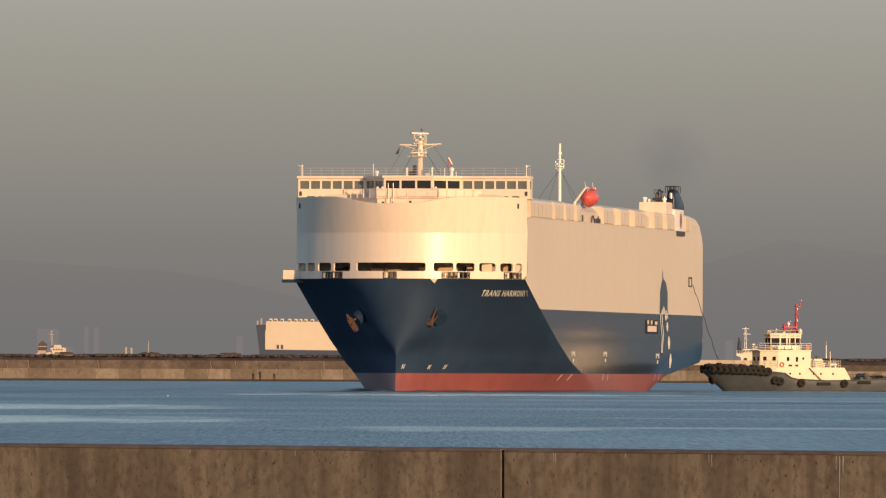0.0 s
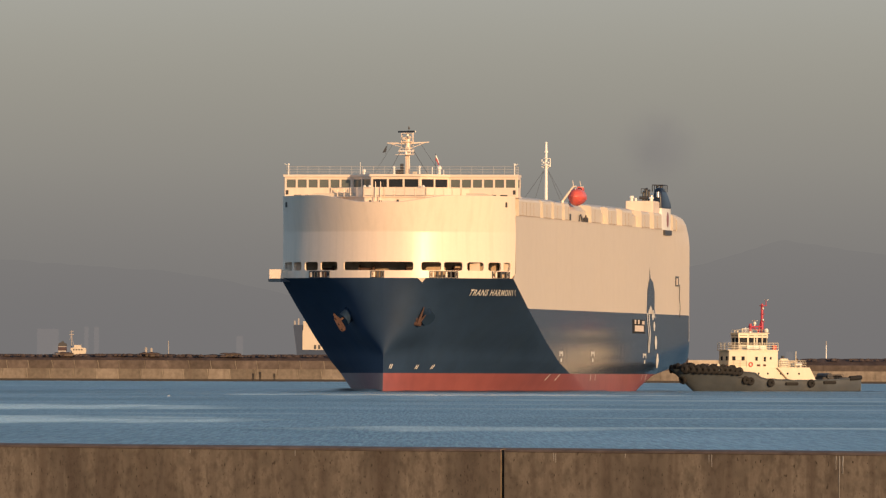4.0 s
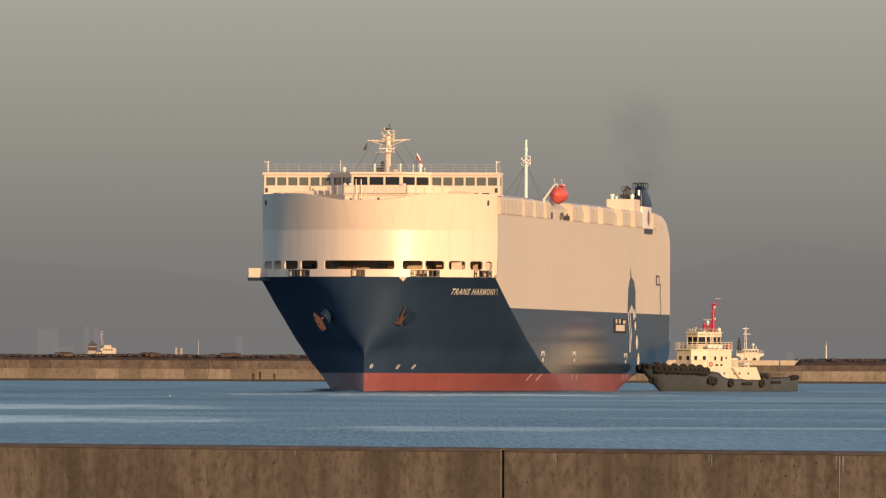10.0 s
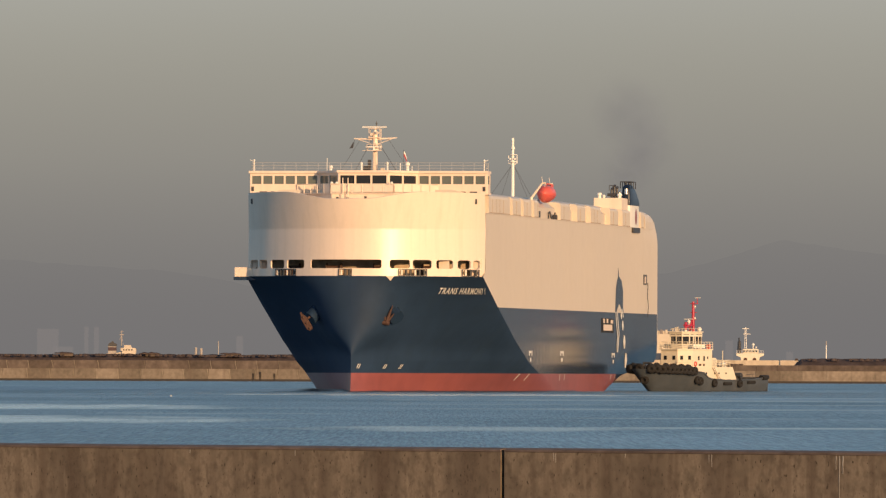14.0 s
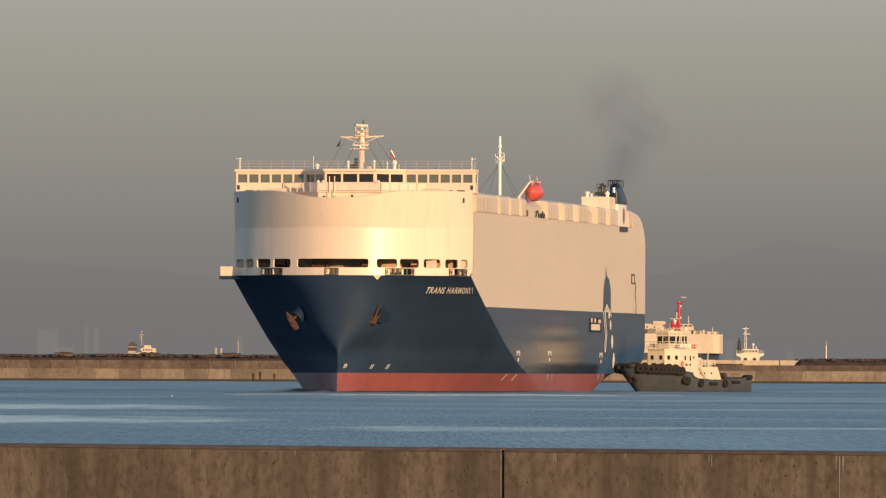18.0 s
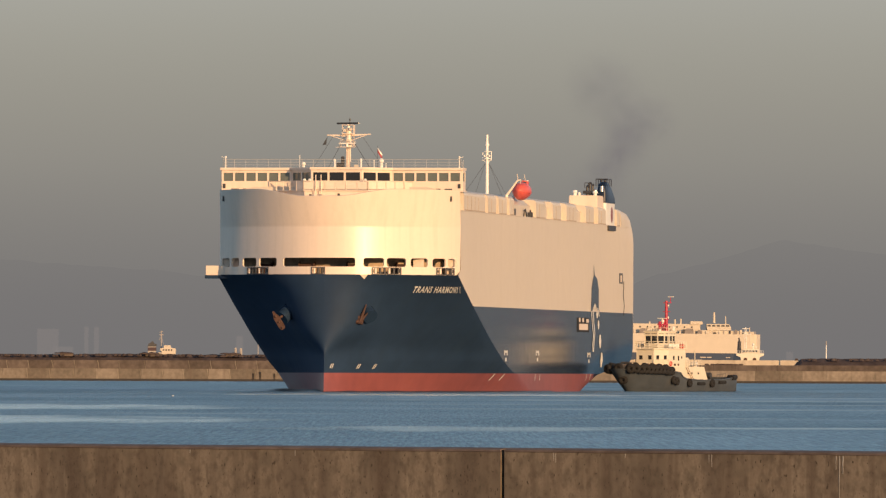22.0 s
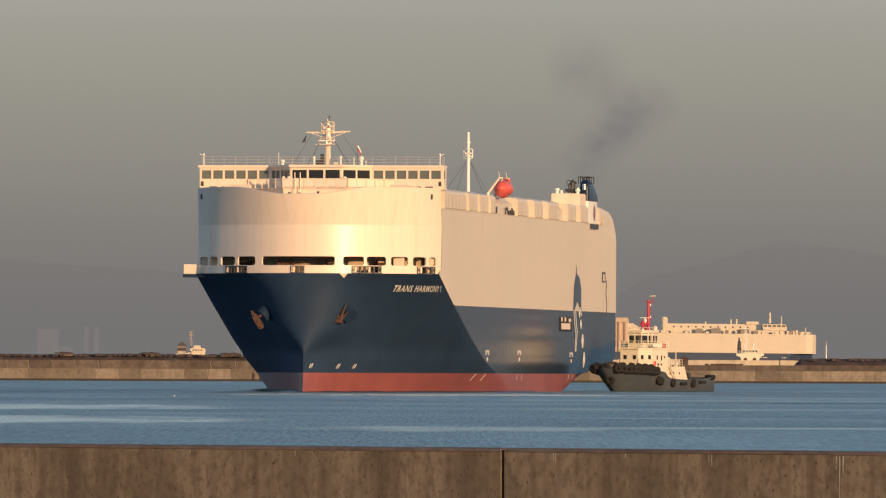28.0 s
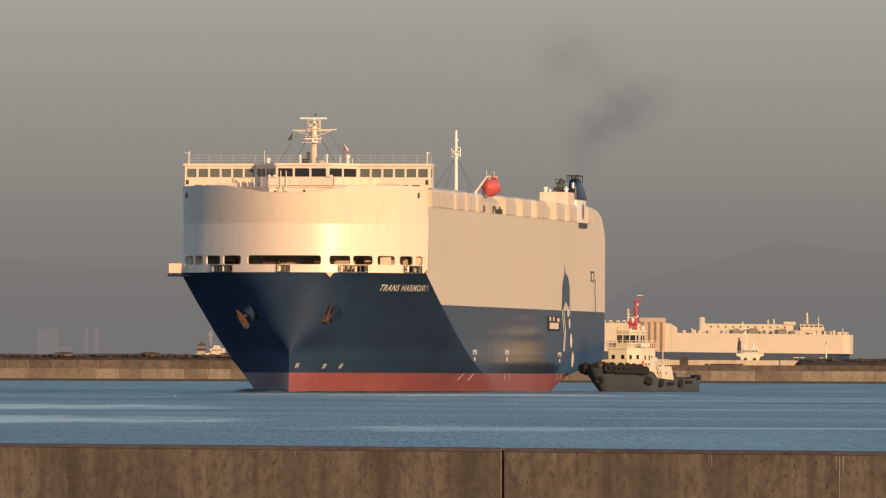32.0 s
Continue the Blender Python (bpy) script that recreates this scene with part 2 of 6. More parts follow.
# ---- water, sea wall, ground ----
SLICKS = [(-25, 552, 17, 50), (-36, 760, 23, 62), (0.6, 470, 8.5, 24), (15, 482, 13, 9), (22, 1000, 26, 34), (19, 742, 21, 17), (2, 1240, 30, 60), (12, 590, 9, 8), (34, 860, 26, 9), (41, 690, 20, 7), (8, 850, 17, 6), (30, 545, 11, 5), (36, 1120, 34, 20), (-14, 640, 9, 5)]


def make_water():
    m = bpy.data.materials.new("harbour_water")
    m.use_nodes = True
    n, l = m.node_tree.nodes, m.node_tree.links
    b = n["Principled BSDF"]
    b.inputs["IOR"].default_value = 1.33

    def math_node(op, *ins):
        k = n.new("ShaderNodeMath")
        k.operation = op
        for i, v in enumerate(ins):
            if isinstance(v, (int, float)):
                k.inputs[i].default_value = v
            else:
                l.new(v, k.inputs[i])
        return k.outputs[0]

    def stretched(sx, sy, detail, loc=0.0, still=False):
        mp, tx = n.new("ShaderNodeMapping"), n.new("ShaderNodeTexNoise")
        mp.inputs["Scale"].default_value = (sx, sy, 1)
        mp.inputs["Location"].default_value = (loc, loc * 0.7, 0)
        tx.inputs["Scale"].default_value, tx.inputs["Detail"].default_value = 1.0, detail
        l.new(place.outputs["Position"] if still else tc.outputs["Object"], mp.inputs[0]), l.new(mp.outputs[0], tx.inputs["Vector"])
        return tx.outputs["Fac"]

    tc, place = n.new("ShaderNodeTexCoord"), n.new("ShaderNodeNewGeometry")
    sep = n.new("ShaderNodeSeparateXYZ")
    l.new(place.outputs["Position"], sep.inputs[0])
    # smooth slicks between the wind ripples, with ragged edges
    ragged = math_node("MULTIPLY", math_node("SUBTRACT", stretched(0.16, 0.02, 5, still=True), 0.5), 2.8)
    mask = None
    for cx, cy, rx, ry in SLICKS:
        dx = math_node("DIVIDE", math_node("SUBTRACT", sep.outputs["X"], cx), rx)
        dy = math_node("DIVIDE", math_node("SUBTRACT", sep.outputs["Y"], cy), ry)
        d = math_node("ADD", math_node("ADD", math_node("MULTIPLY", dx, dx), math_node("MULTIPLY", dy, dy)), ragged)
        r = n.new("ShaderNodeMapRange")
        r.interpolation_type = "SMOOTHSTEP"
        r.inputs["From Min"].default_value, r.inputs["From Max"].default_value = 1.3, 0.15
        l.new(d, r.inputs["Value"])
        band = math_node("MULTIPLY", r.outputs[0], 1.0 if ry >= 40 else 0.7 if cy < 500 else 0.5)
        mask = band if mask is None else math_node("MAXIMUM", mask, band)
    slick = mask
    gust = n.new("ShaderNodeMapRange")
    gust.inputs["From Min"].default_value, gust.inputs["From Max"].default_value = 0.35, 0.70
    gust.inputs["To Max"].default_value = 0.5
    l.new(stretched(0.035, 0.008, 4, 5.3, True), gust.inputs["Value"])
    mask = math_node("MAXIMUM", mask, gust.outputs[0])
    rough = n.new("ShaderNodeMapRange")
    rough.inputs["To Min"].default_value, rough.inputs["To Max"].default_value = 0.42, 0.25
    l.new(mask, rough.inputs["Value"]), l.new(rough.outputs[0], b.inputs["Roughness"])
    # ripples at two sizes
    height = math_node("ADD", math_node("ADD", stretched(1.1, 0.16, 4, 1.7), math_node("MULTIPLY", stretched(0.22, 0.05, 3, 8.1), 1.6)), math_node("MULTIPLY", stretched(3.6, 0.14, 4, 2.9), 1.5))
    strength = n.new("ShaderNodeMapRange")
    strength.inputs["To Min"].default_value, strength.inputs["To Max"].default_value = 0.95, 0.36
    l.new(mask, strength.inputs["Value"])
    # deeper blue in the ripples' troughs; paler tint paints the sky they reflect
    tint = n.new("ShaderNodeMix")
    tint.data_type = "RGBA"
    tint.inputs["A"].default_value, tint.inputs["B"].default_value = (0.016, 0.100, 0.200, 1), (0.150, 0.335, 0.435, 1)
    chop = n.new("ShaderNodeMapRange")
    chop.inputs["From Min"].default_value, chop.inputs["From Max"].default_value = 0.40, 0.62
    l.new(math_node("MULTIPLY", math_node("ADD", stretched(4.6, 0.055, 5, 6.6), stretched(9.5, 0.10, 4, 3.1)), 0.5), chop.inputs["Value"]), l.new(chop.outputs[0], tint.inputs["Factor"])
    # slicks get a pale base colour that stands in for mirrored sky
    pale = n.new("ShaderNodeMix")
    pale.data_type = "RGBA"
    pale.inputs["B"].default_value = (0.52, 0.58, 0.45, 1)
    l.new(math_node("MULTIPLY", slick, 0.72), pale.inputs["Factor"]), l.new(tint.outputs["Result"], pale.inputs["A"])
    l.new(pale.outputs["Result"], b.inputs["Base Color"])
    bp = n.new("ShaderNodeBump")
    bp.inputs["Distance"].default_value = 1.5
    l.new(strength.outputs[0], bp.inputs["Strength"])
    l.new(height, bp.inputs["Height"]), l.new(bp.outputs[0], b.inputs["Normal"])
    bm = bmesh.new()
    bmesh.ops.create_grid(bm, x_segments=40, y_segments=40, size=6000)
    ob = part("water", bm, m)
    return tagged(ob, "rippled blue harbour water with pale slicks", "water", kind="structure")


water = make_water()

M_LIME = surface("lime_crust", (0.64, 0.57, 0.47), 0.9, vary=0.25, grain=30, broad=6, bump=0.0)
WALL_A, WALL_B = Vector((-29.56, 104.8, 0)), Vector((29.56, 55.2, 0))      # top edge of the near face, level
WALL_TOP = 1.806


def make_sea_wall():
    way = (WALL_B - WALL_A).normalized()
    out = Vector((-way.y, way.x, 0))
    if out.y < 0:
        out = -out
    joint = 0.44 * 1.0
    wall = tagged(new("sea_wall"), "weathered brown concrete sea wall with vertical joints", "sea wall", kind="structure")
    length = (WALL_B - WALL_A).length
    mid = length * (joint - WALL_A.x) / (WALL_B.x - WALL_A.x)
    step = 9.0
    cuts = sorted(mid + k * step for k in range(-12, 13))
    for a, b in zip(cuts, cuts[1:]):
        bm = bmesh.new()
        g = 0.017
        pts = [(0.0, -1.0), (0.0, WALL_TOP - 0.02), (0.02, WALL_TOP), (0.98, WALL_TOP), (1.0, WALL_TOP - 0.02), (1.0, -1.0)]
        rows = []
        n = 24
        for k in range(n + 1):
            s = a + g + (b - a - 2 * g) * k / n
            rows.append([WALL_A + way * s + out * (p + 0.0015 * noise.noise((s * 3, z * 5, 1))) + Vector((0, 0, z + (0.004 * noise.noise((s * 2.1, p, 4)) if z > 1 else 0))) for p, z in pts])
        loft(bm, rows, closed=True, cap=True)
        part("wall_panel", bm, M_SEAWALL, wall)
        bm = bmesh.new()       # crown of the panel, its dim sky-lit tone painted in
        rows = []
        for k in range(n + 1):
            s = a + g + (b - a - 2 * g) * k / n
            rows.append([WALL_A + way * s + out * p + Vector((0, 0, WALL_TOP + z + 0.004 * noise.noise((s * 2.1, p, 4)))) for p, z in ((-0.004, -0.016), (-0.005, -0.002), (0.03, 0.006), (0.97, 0.006), (0.97, -0.03))])
        loft(bm, rows, closed=True, cap=True)
        part("crown", bm, M_CROWN, wall, "top edge painted in the dark purplish tone of sky-lit shade")
    # pale lime that has run down from the top edge
    for x, h, w in ((2.842, 0.36, 0.0035), (2.866, 0.13, 0.005), (2.818, 0.10, 0.003), (0.813, 0.055, 0.0025), (0.828, 0.07, 0.0025), (1.926, 0.06, 0.0025), (1.946, 0.09, 0.003), (1.33, 0.03, 0.003), (-1.1, 0.04, 0.003), (-1.9, 0.03, 0.003)):
        bm = bmesh.new()
        mid_p = WALL_A + way * (length * (x - WALL_A.x) / (WALL_B.x - WALL_A.x)) - out * 0.0018
        rows = []
        for k in range(9):
            z = WALL_TOP - 0.022 - h * k / 8
            ww = w * (1 - 0.6 * k / 8) * (1 + 0.4 * noise.noise((x, k * 0.9, 2)))
            shift = 0.0025 * noise.noise((k * 0.4, x, 5))
            rows.append([mid_p + way * (shift - ww) + Vector((0, 0, z)), mid_p + way * (shift + ww) + Vector((0, 0, z))])
        loft(bm, rows)
        drip = part("lime_run", bm, M_LIME, wall)
        drip.modifiers.new("thickness", "SOLIDIFY").thickness = 0.0003
    bm = bmesh.new()
    s0 = WALL_A - way * 60 + out * 0.3
    s1 = WALL_B + way * 60 + out * 0.3
    vs = [bm.verts.new(p) for p in (s0 + Vector((0, 0, 0.72)), s1 + Vector((0, 0, 0.72)), Vector((140, -80, 0.72)), Vector((-140, -80, 0.72)))]
    low = [bm.verts.new(v.co - Vector((0, 0, 3))) for v in vs]
    bm.faces.new(vs)
    for k in range(4):
        bm.faces.new((vs[k], vs[(k + 1) % 4], low[(k + 1) % 4], low[k]))
    part_ob = part("ground", bm, M_SEAWALL)
    tagged(part_ob, "weathered concrete quay ground behind the sea wall", "ground", kind="structure")


make_sea_wall()
BW_Y = 3280.0
M_RIB = surface("worn_rib_concrete", (0.25, 0.215, 0.17), 0.9, vary=0.3, grain=0.8, broad=0.2, streak=0.5, streak_col=(0.15, 0.12, 0.09), bump=0.02, spec=0.2, by_object=0.2)


def make_breakwater():
    bw = tagged(new("breakwater"), "long two-stage concrete breakwater topped with dark earth", "breakwater", kind="structure")
    rnd = random.Random(4)
    def run(name, x0, x1, y0, y1, z0, z1, material, batter=0.4, wid=6.9):
        x = x0
        while x < x1:
            w = wid * rnd.uniform(0.9, 1.12)
            e = min(x1, x + w)
            bm = bmesh.new()
            j = rnd.uniform(-0.05, 0.05)
            extrude_profile(bm, [(y0 + j, z0), (y0 + j + batter, z1), (y1, z1), (y1, z0)], "x", x + 0.025, e - 0.025)
            part(name, bm, material, bw)
            if x < 40 and abs(x) < 160:      # pale raking rib that covers the joint
                bm = bmesh.new()
                loft(bm, [[(x - lean + sx, y + sy, z) for sx, sy in ((-0.11, -0.10), (0.11, -0.10), (0.11, 0.3), (-0.11, 0.3))] for z, y, lean in ((z0, y0, 0.0), (z1, y0 + batter, 0.45))], closed=True, cap=True)
                part("joint_rib", bm, M_RIB if name == "lower_block" else M_BW_LOW, bw)
            x = e
    run("lower_block", -420, 420, BW_Y, BW_Y + 7, 0.65, 3.7, M_BW_LOW)
    run("upper_block", -420, 60, BW_Y + 2.5, BW_Y + 8, 3.7, 6.25, M_BW_UP)
    run("upper_block", 60, 420, BW_Y + 2.5, BW_Y + 8, 3.7, 5.45, M_BW_UP)
    bm = bmesh.new()
    box(bm, -420, 420, BW_Y - 0.1, BW_Y + 6.5, -3, 0.65)
    part("tide_band", bm, M_TIDE, bw)
    for x, top in ((-57.4, 2.4), (-55.27, 2.85), (-51.0, 2.4)):
        bm = bmesh.new()
        for dx in (-0.16, 0.16):
            tube(bm, (x + dx, BW_Y - 0.12, 0.1), (x + dx, BW_Y - 0.02, top), 0.08, n=6)
        for k in range(6):
            tube(bm, (x - 0.16, BW_Y - 0.1, 0.4 + 0.36 * k), (x + 0.16, BW_Y - 0.1, 0.4 + 0.36 * k), 0.05, n=5)
        part("ladder", bm, M_TIDE, bw, "dark weed-covered ladder")
    # a parapet behind, to the right of the ship
    bm = bmesh.new()
    extrude_profile(bm, [(BW_Y + 40, 0), (BW_Y + 40.5, 7.0), (BW_Y + 41.5, 7.0), (BW_Y + 41.5, 0)], "x", 15, 150)
    part("parapet", bm, M_PARAPET, bw)

    def mound(x0, x1, y0, top, seed, slope=8):
        bm = bmesh.new()
        rows = []
        nx = int((x1 - x0) / 1.5)
        for i in range(nx + 1):
            x = x0 + (x1 - x0) * i / nx
            end = min(1, (x - x0) / slope, (x1 - x) / slope)
            h = top + 0.25 * noise.noise((x * 0.05, seed, 0)) + 0.3 * noise.noise((x * 0.4, seed, 3))
            rows.append([(x, y0 + 7 * k / 6, 4.5 + (h - 4.5) * max(0, end) * (k / 6) ** 0.6 + 0.12 * noise.noise((x * 0.5, k, seed))) for k in range(7)] + [(x, y0 + 30, 4.0)])
        loft(bm, rows)
        ob = part("earth_mound", bm, M_EARTH, smooth=False)
        tagged(ob, "dark earth mound on top of the breakwater", "earth mound")
    mound(-420, 40, BW_Y + 5, 8.1, 1.3)
    mound(105.8, 420, BW_Y + 5, 7.6, 5.1, 2.5)
    rnd2 = random.Random(21)
    bm = bmesh.new()
    for k in range(520):
        x = rnd2.uniform(-185, -18) if k < 380 else rnd2.uniform(107, 190)
        y, z = BW_Y + rnd2.uniform(7, 12), 7.7 + 0.25 * noise.noise((x * 0.05, 1.3, 0)) if k < 380 else 7.2
        w, h = rnd2.uniform(0.25, 0.9), rnd2.uniform(0.15, 0.55)
        base = [bm.verts.new((x + w * math.cos(a) * rnd2.uniform(0.7, 1.2), y + 0.4 * math.sin(a), z - 0.3)) for a in (0, 1.26, 2.51, 3.77, 5.03)]
        tops = [bm.verts.new((x + 0.55 * w * math.cos(a) * rnd2.uniform(0.4, 1.2), y + 0.2 * math.sin(a), z + h * rnd2.uniform(0.5, 1.0))) for a in (0, 1.26, 2.51, 3.77, 5.03)]
        for j in range(5):
            bm.faces.new((base[j], base[(j + 1) % 5], tops[(j + 1) % 5], tops[j]))
        bm.faces.new(tops)
    tagged(part("scrub", bm, M_SCRUB), "dark scrub and rubble along the earth mound", "scrub", kind="stuff")
    # low concrete shelters under ragged earth roofs
    for u, w in ((-115, 6), (-89, 6.5), (-64.5, 6.8)):
        shelter = empty("shelter", "low concrete shelter with a ragged dark earth roof", "shelter", "shelters on the breakwater")
        shelter.matrix_world = pose(u, BW_Y + 9, 7.4)
        bm = bmesh.new()
        box(bm, -w * 0.2, w * 0.46, -0.8, 1.5, 0, 0.85, 0.05)
        part("shelter_wall", bm, M_BW_UP, shelter)
        bm = bmesh.new()
        rows = []
        for i in range(15):
            q = i / 14
            x = -w / 2 + w * q
            e = (1 - abs(2 * q - 1) ** 4)
            h = e * (0.34 + 0.22 * noise.noise((x * 0.9, u, 0)))
            rows.append([(x, -1.2, 0.82 - 0.1 * e), (x, -1.25, 0.86 + h * 0.6), (x, 0, 0.95 + h), (x, 1.8, 0.8)])
        loft(bm, rows, closed=True, cap=True)
        part("shelter_roof", bm, M_EARTH, shelter)


make_breakwater()


# ---- the car carrier: x forward, y to port, z up; x = 0 at the bridge wings, z = 0 at the waterline ----
B = 16.1
STERN = -166.0
KNUCKLE = [(-2, -70), (0, -62), (2.5, -48), (4.1, -38), (7, -26), (11.5, -10), (15.4, 2.8)]
STEM = [(-2, 14.0), (0, 13.8), (2.5, 13.5), (6, 13.3), (10, 13.4), (15.4, 13.88)]
SHEER = 11.45            # blue meets white along the side
PLATE_X, PLATE_K = 13.5, 12.0 / B ** 2


def keel(x):
    """Height of the hull's underside: it rises towards the stern."""
    return -2.0 if x > -108 else table([(-166, 4.3), (-131, 2.3), (-118, 0.6), (-112, -0.4), (-108, -2.0)], x)


def breadth(x, z):
    k, s0 = table(KNUCKLE, z), table(STEM, z)
    if x <= k:
        b = B
    else:
        s = min(1.0, (x - k) / (s0 - k))
        w = min(1.0, max(0.0, z / 15.4)) ** 3.0
        p, q = 1.5 - 0.5 * w - 0.16 * math.exp(-((z - 5.6) / 2.8) ** 2), 1.0 - 0.5 * w
        b = B * max(0.0, 1 - s ** p) ** q
        full = 1 - math.exp(-(max(0.0, z - 4.2) / 2.6) ** 1.5)          # the stem is rounded above, sharp at the water
        b = (b ** 4 + (18.0 * full * s * s * math.sqrt(1 - s)) ** 4) ** 0.25
    if x < -95:
        up = (z - keel(x)) / 3.2
        if up < 1:
            b *= math.sqrt(max(0.0, 1 - (1 - max(0, up)) ** 2)) * 0.03 + 0.97
    return b


def hull_band(z0, z1, rows, stations, top=None):
    """A band of plating on both sides, from the stem to the stern."""
    bm = bmesh.new()
    for side in (1, -1):
        grid = []
        for r in range(rows + 1):
            line = []
            for s in stations:
                zt = z1 if top is None else top(s)
                z = z0 + (zt - z0) * r / rows
                k, s0 = table(KNUCKLE, z), table(STEM, z)
                x = k + (s0 - k) * (1 - (1 - s) ** 2) if s >= 0 else k + (STERN - k) * (-s)
                z = max(z, keel(x))
                line.append((x, side * breadth(x, z), z))
            grid.append(line)
        loft(bm, grid)
    bmesh.ops.remove_doubles(bm, verts=bm.verts[:], dist=0.002)
    return bm


STATIONS = [-1 + k / 40 for k in range(40)] + [k / 36 for k in range(37)]


def front_x(y, z):
    """The curved front plating above the forecastle."""
    a = abs(y)          # a parabola amidships that straightens towards the sides
    back = PLATE_K * a * a if a < 6 else PLATE_K * 36 + 12 * PLATE_K * (a - 6) + 0.0335 * (a - 6) ** 2
    if a > 13:           # rounded corner into the side
        back += 2.0 * ((a - 13) / 3.1) ** 2
    return PLATE_X - back + (0.38 * min(1.0, (21.7 - z) / 6.3) if z < 21.7 else 0.25 * (z - 21.7) * (1 - 0.55 * (a / B) ** 4))


ship = empty("car_carrier", "large car carrier with cream sides, navy hull and red boot topping", "ship")


def quarter_round(x, z):
    """How far the side leans in near the top of the stern, where the quarter is rounded."""
    return max(0.0, min(1.0, (-150 - x) / 16)) * max(0.0, (z - 21.5) / 2.5) ** 2 * 0.28


def make_hull():
    part("boot_topping", hull_band(-2.0, 2.5, 6, STATIONS), M_RED, ship, "faded red boot topping", smooth=True)
    part("lower_hull", hull_band(2.5, SHEER, 12, STATIONS[:41]), M_NAVY, ship, "glossy navy blue hull plating", smooth=True)
    part("lower_bow", hull_band(2.5, SHEER, 20, STATIONS[40:]), M_NAVY_DULL, ship, "dull navy blue bow plating", smooth=True)
    # the bow rises above the side's blue band
    bm = bmesh.new()
    for side in (1, -1):
        grid = []
        for r in range(9):
            z = SHEER + (15.4 - SHEER) * r / 8
            k, s0 = table(KNUCKLE, z), table(STEM, z)
            grid.append([(k + (s0 - k) * (1 - (1 - s / 36) ** 2), side * breadth(k + (s0 - k) * (1 - (1 - s / 36) ** 2), z), z) for s in range(37)])
        loft(bm, grid)
    part("bow_flare", bm, M_NAVY_DULL, ship, "navy blue flared bow plating", smooth=True)
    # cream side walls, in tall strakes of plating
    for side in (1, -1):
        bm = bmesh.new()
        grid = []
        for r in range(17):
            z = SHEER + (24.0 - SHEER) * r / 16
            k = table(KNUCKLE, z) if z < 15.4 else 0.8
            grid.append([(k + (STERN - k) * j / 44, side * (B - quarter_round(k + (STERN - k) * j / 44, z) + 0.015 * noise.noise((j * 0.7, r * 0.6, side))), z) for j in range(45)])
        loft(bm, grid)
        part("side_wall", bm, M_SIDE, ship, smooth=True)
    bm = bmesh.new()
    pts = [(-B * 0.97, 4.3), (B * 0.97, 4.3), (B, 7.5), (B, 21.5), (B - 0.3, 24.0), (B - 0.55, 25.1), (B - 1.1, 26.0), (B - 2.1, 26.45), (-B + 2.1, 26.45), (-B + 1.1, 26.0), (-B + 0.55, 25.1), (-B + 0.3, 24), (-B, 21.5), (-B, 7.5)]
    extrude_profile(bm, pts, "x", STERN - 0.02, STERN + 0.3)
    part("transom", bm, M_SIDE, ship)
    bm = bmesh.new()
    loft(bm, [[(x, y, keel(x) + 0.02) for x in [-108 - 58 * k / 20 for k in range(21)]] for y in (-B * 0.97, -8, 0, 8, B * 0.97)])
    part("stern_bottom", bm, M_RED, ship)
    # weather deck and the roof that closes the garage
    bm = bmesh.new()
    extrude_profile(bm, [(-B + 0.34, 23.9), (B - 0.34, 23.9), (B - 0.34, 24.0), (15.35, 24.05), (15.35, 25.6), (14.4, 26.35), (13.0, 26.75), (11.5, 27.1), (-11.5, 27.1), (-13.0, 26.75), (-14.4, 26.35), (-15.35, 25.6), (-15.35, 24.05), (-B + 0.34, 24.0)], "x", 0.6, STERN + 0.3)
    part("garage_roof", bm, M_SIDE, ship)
    # a rubbing strake between cream and blue, and a thin edge under the roof line
    bm = bmesh.new()
    for side in (1, -1):
        tube(bm, (table(KNUCKLE, SHEER) - 1, side * B, SHEER), (STERN, side * B, SHEER), 0.06, n=6)
        tube(bm, (0.6, side * (B + 0.02), 24.0), (-152, side * (B + 0.02), 24.0), 0.05, n=6)
    part("rubbing_strake", bm, M_SIDE, ship)


make_hull()
OPENINGS = [(-15.63, -14.05), (-13.76, -12.44), (-11.88, -9.73), (-9.29, -6.66), (-5.69, 4.02), (5.05, 7.54), (7.88, 10.14), (10.72, 12.67), (13.23, 14.64), (14.89, 15.62)]
FAIRLEADS = [(-11.04, -7.98), (-1.59, 0.04), (6.22, 9.52), (13.8, 15.45)]


def plate_top(y):
    """The upper edge of the front plating: it dips before the wheelhouse."""
    a = abs(y + 0.4)
    return 26.62 if a > 9.6 else 25.65 + 0.97 * (0.5 - 0.5 * math.cos(math.pi * max(0, a - 2.0) / 7.6))


